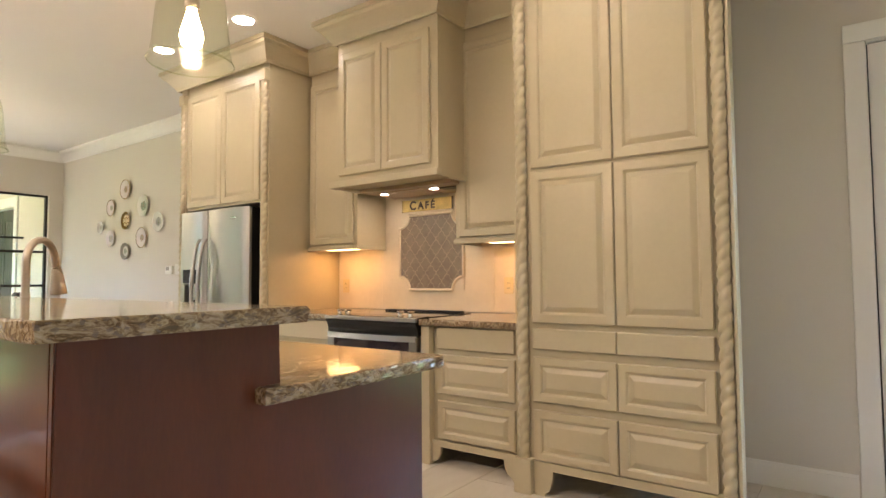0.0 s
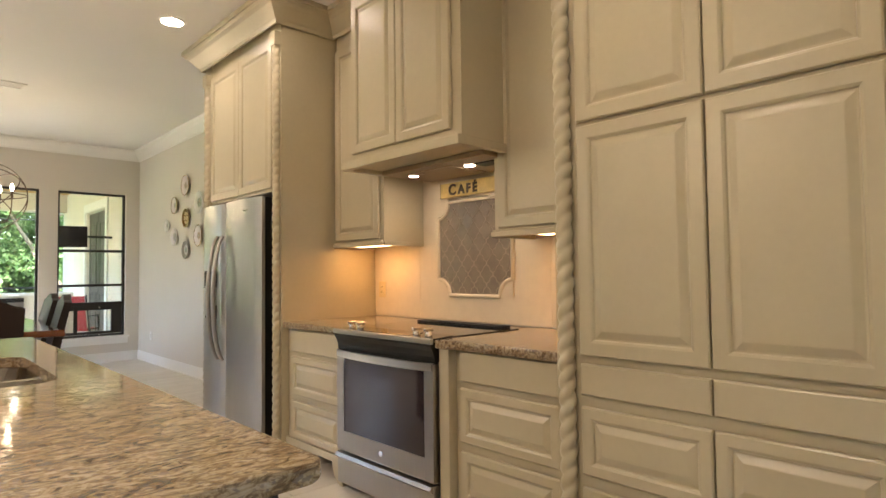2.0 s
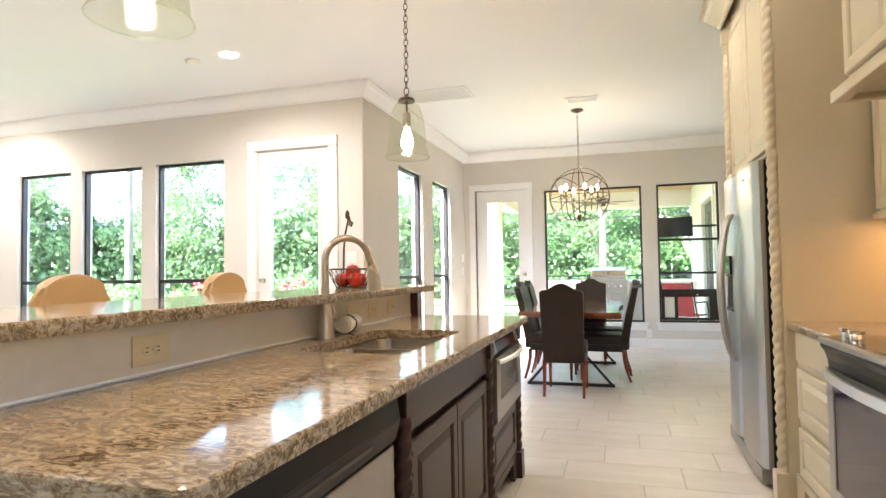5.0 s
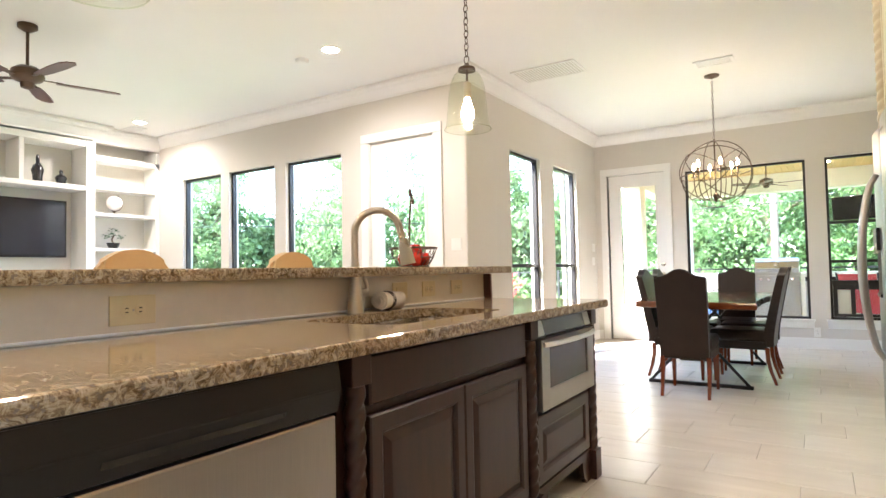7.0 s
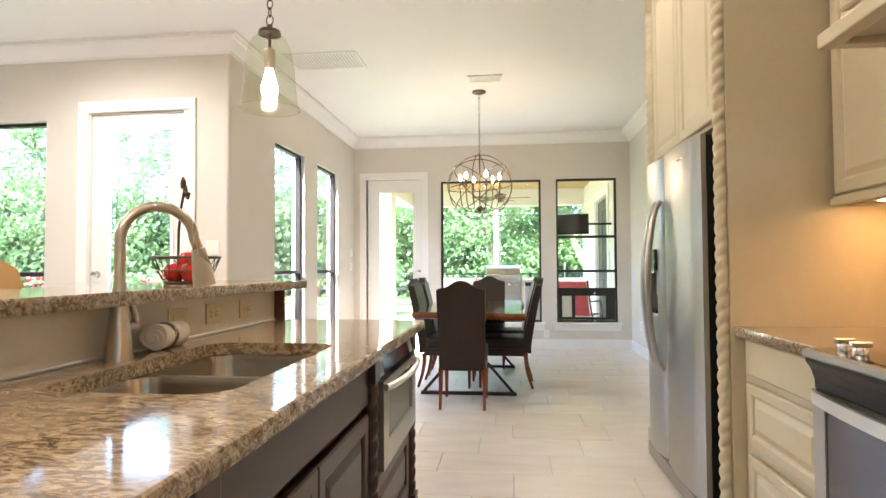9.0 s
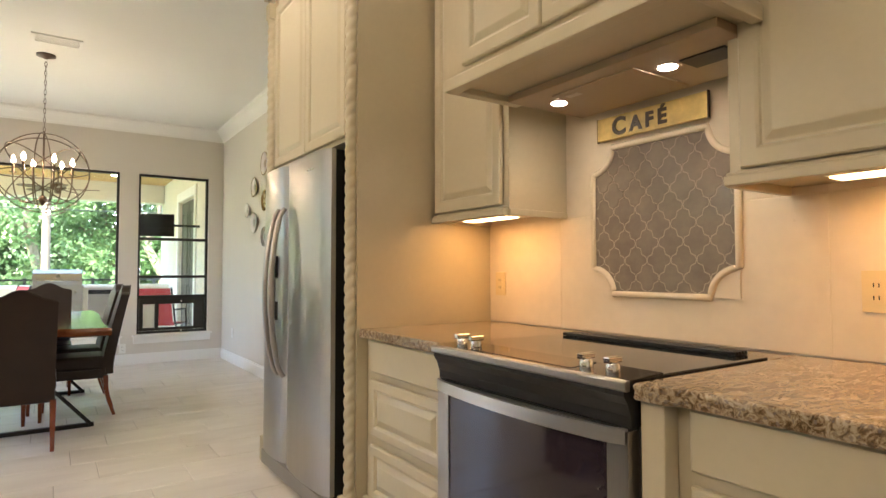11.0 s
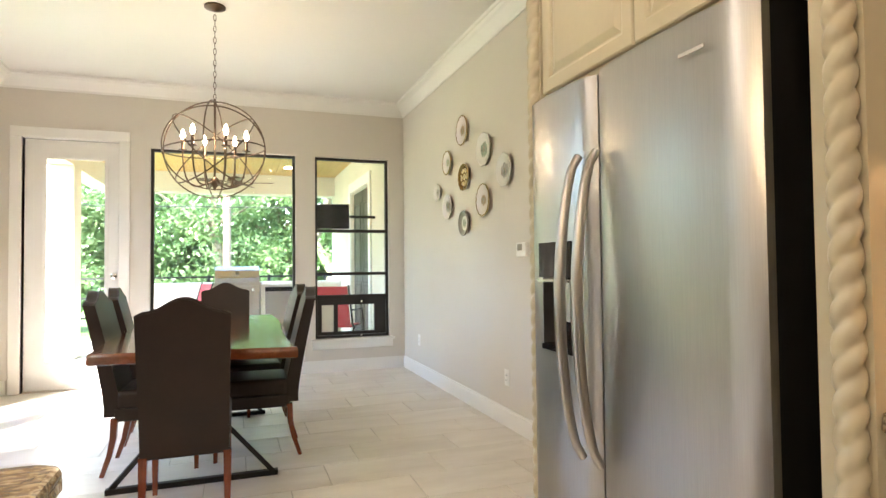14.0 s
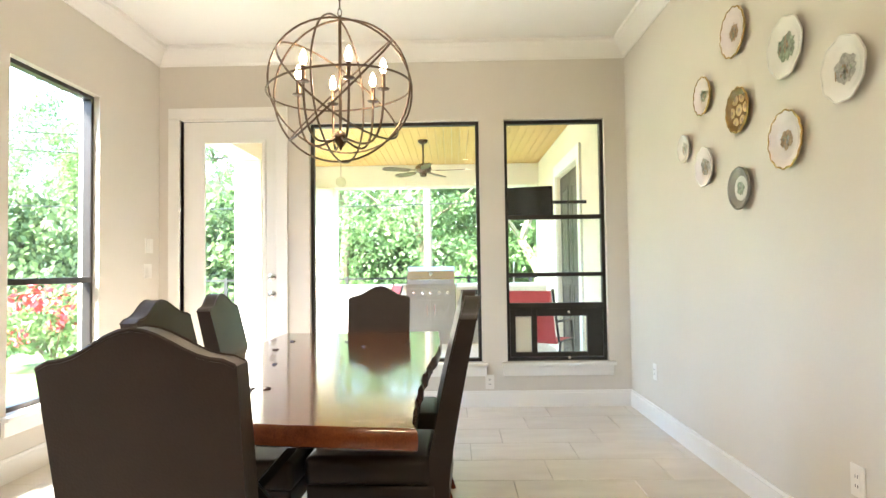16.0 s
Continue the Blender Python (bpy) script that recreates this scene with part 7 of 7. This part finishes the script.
for k, z in enumerate((4.1, 4.5, 2.9)):
    wr = thing("power_line", (-17.4, 0, z), "thin dark power line strung across the garden", "cable", "power lines")
    part("cable", T([(-17.3 + 6.3 * max(0, (-4.2 - y) / 15.0), y, z - 0.25 * math.sin(math.pi * (y + 20) / 32)) for y in [-20 + 32 * i / 24 for i in range(25)]], 0.012, 5), M_BLACK, wr)

# ---- floor tiles ----
TLX, TLY, GAP = 0.345, 0.66, 0.004
tile_cache = {}
extra = bmesh.new()


def tile_box(bm, x0, x1, y0, y1):
    e = 0.0018
    lo = [bm.verts.new(p) for p in ((x0, y0, -0.0058), (x1, y0, -0.0058), (x1, y1, -0.0058), (x0, y1, -0.0058))]
    mi = [bm.verts.new(p) for p in ((x0, y0, -e), (x1, y0, -e), (x1, y1, -e), (x0, y1, -e))]
    hi = [bm.verts.new(p) for p in ((x0 + e, y0 + e, 0), (x1 - e, y0 + e, 0), (x1 - e, y1 - e, 0), (x0 + e, y1 - e, 0))]
    for a, b in ((lo, mi), (mi, hi)):
        for i in range(4):
            bm.faces.new((a[i], a[(i + 1) % 4], b[(i + 1) % 4], b[i]))
    bm.faces.new(hi)


count = 0
for i in range(int((EX - WX) / TLX) + 1):
    x0 = WX + i * TLX
    x1 = min(x0 + TLX, EX) - GAP
    off = -(i % 3) * TLY / 3
    y = SY + off if x0 < JX else LS + off
    while y < NW:
        lo = SY if x0 < JX - 0.01 else LS
        y0, y1 = max(y, lo), min(y + TLY, NW) - GAP
        y += TLY
        if y1 - y0 < 0.02:
            continue
        if y0 > SY - 0.7 and x0 < 1.2 and count < 300:
            key = (round(x1 - x0, 4), round(y1 - y0, 4))
            if key not in tile_cache:
                bm = bmesh.new()
                tile_box(bm, -key[0] / 2, key[0] / 2, -key[1] / 2, key[1] / 2)
                bmesh.ops.recalc_face_normals(bm, faces=bm.faces[:])
                me = bpy.data.meshes.new("floor_tile")
                bm.to_mesh(me)
                bm.free()
                me.materials.append(M_FLOOR)
                tile_cache[key] = me
            ob = new("tile", tile_cache[key])
            ob.location = ((x0 + x1) / 2, (y0 + y1) / 2, 0)
            ob.parent = FLOOR_BASE
            count += 1
        else:
            tile_box(extra, x0, x1, y0, y1)
tagged(part("far_tiles", extra, M_FLOOR, FLOOR_BASE), kind="stuff")
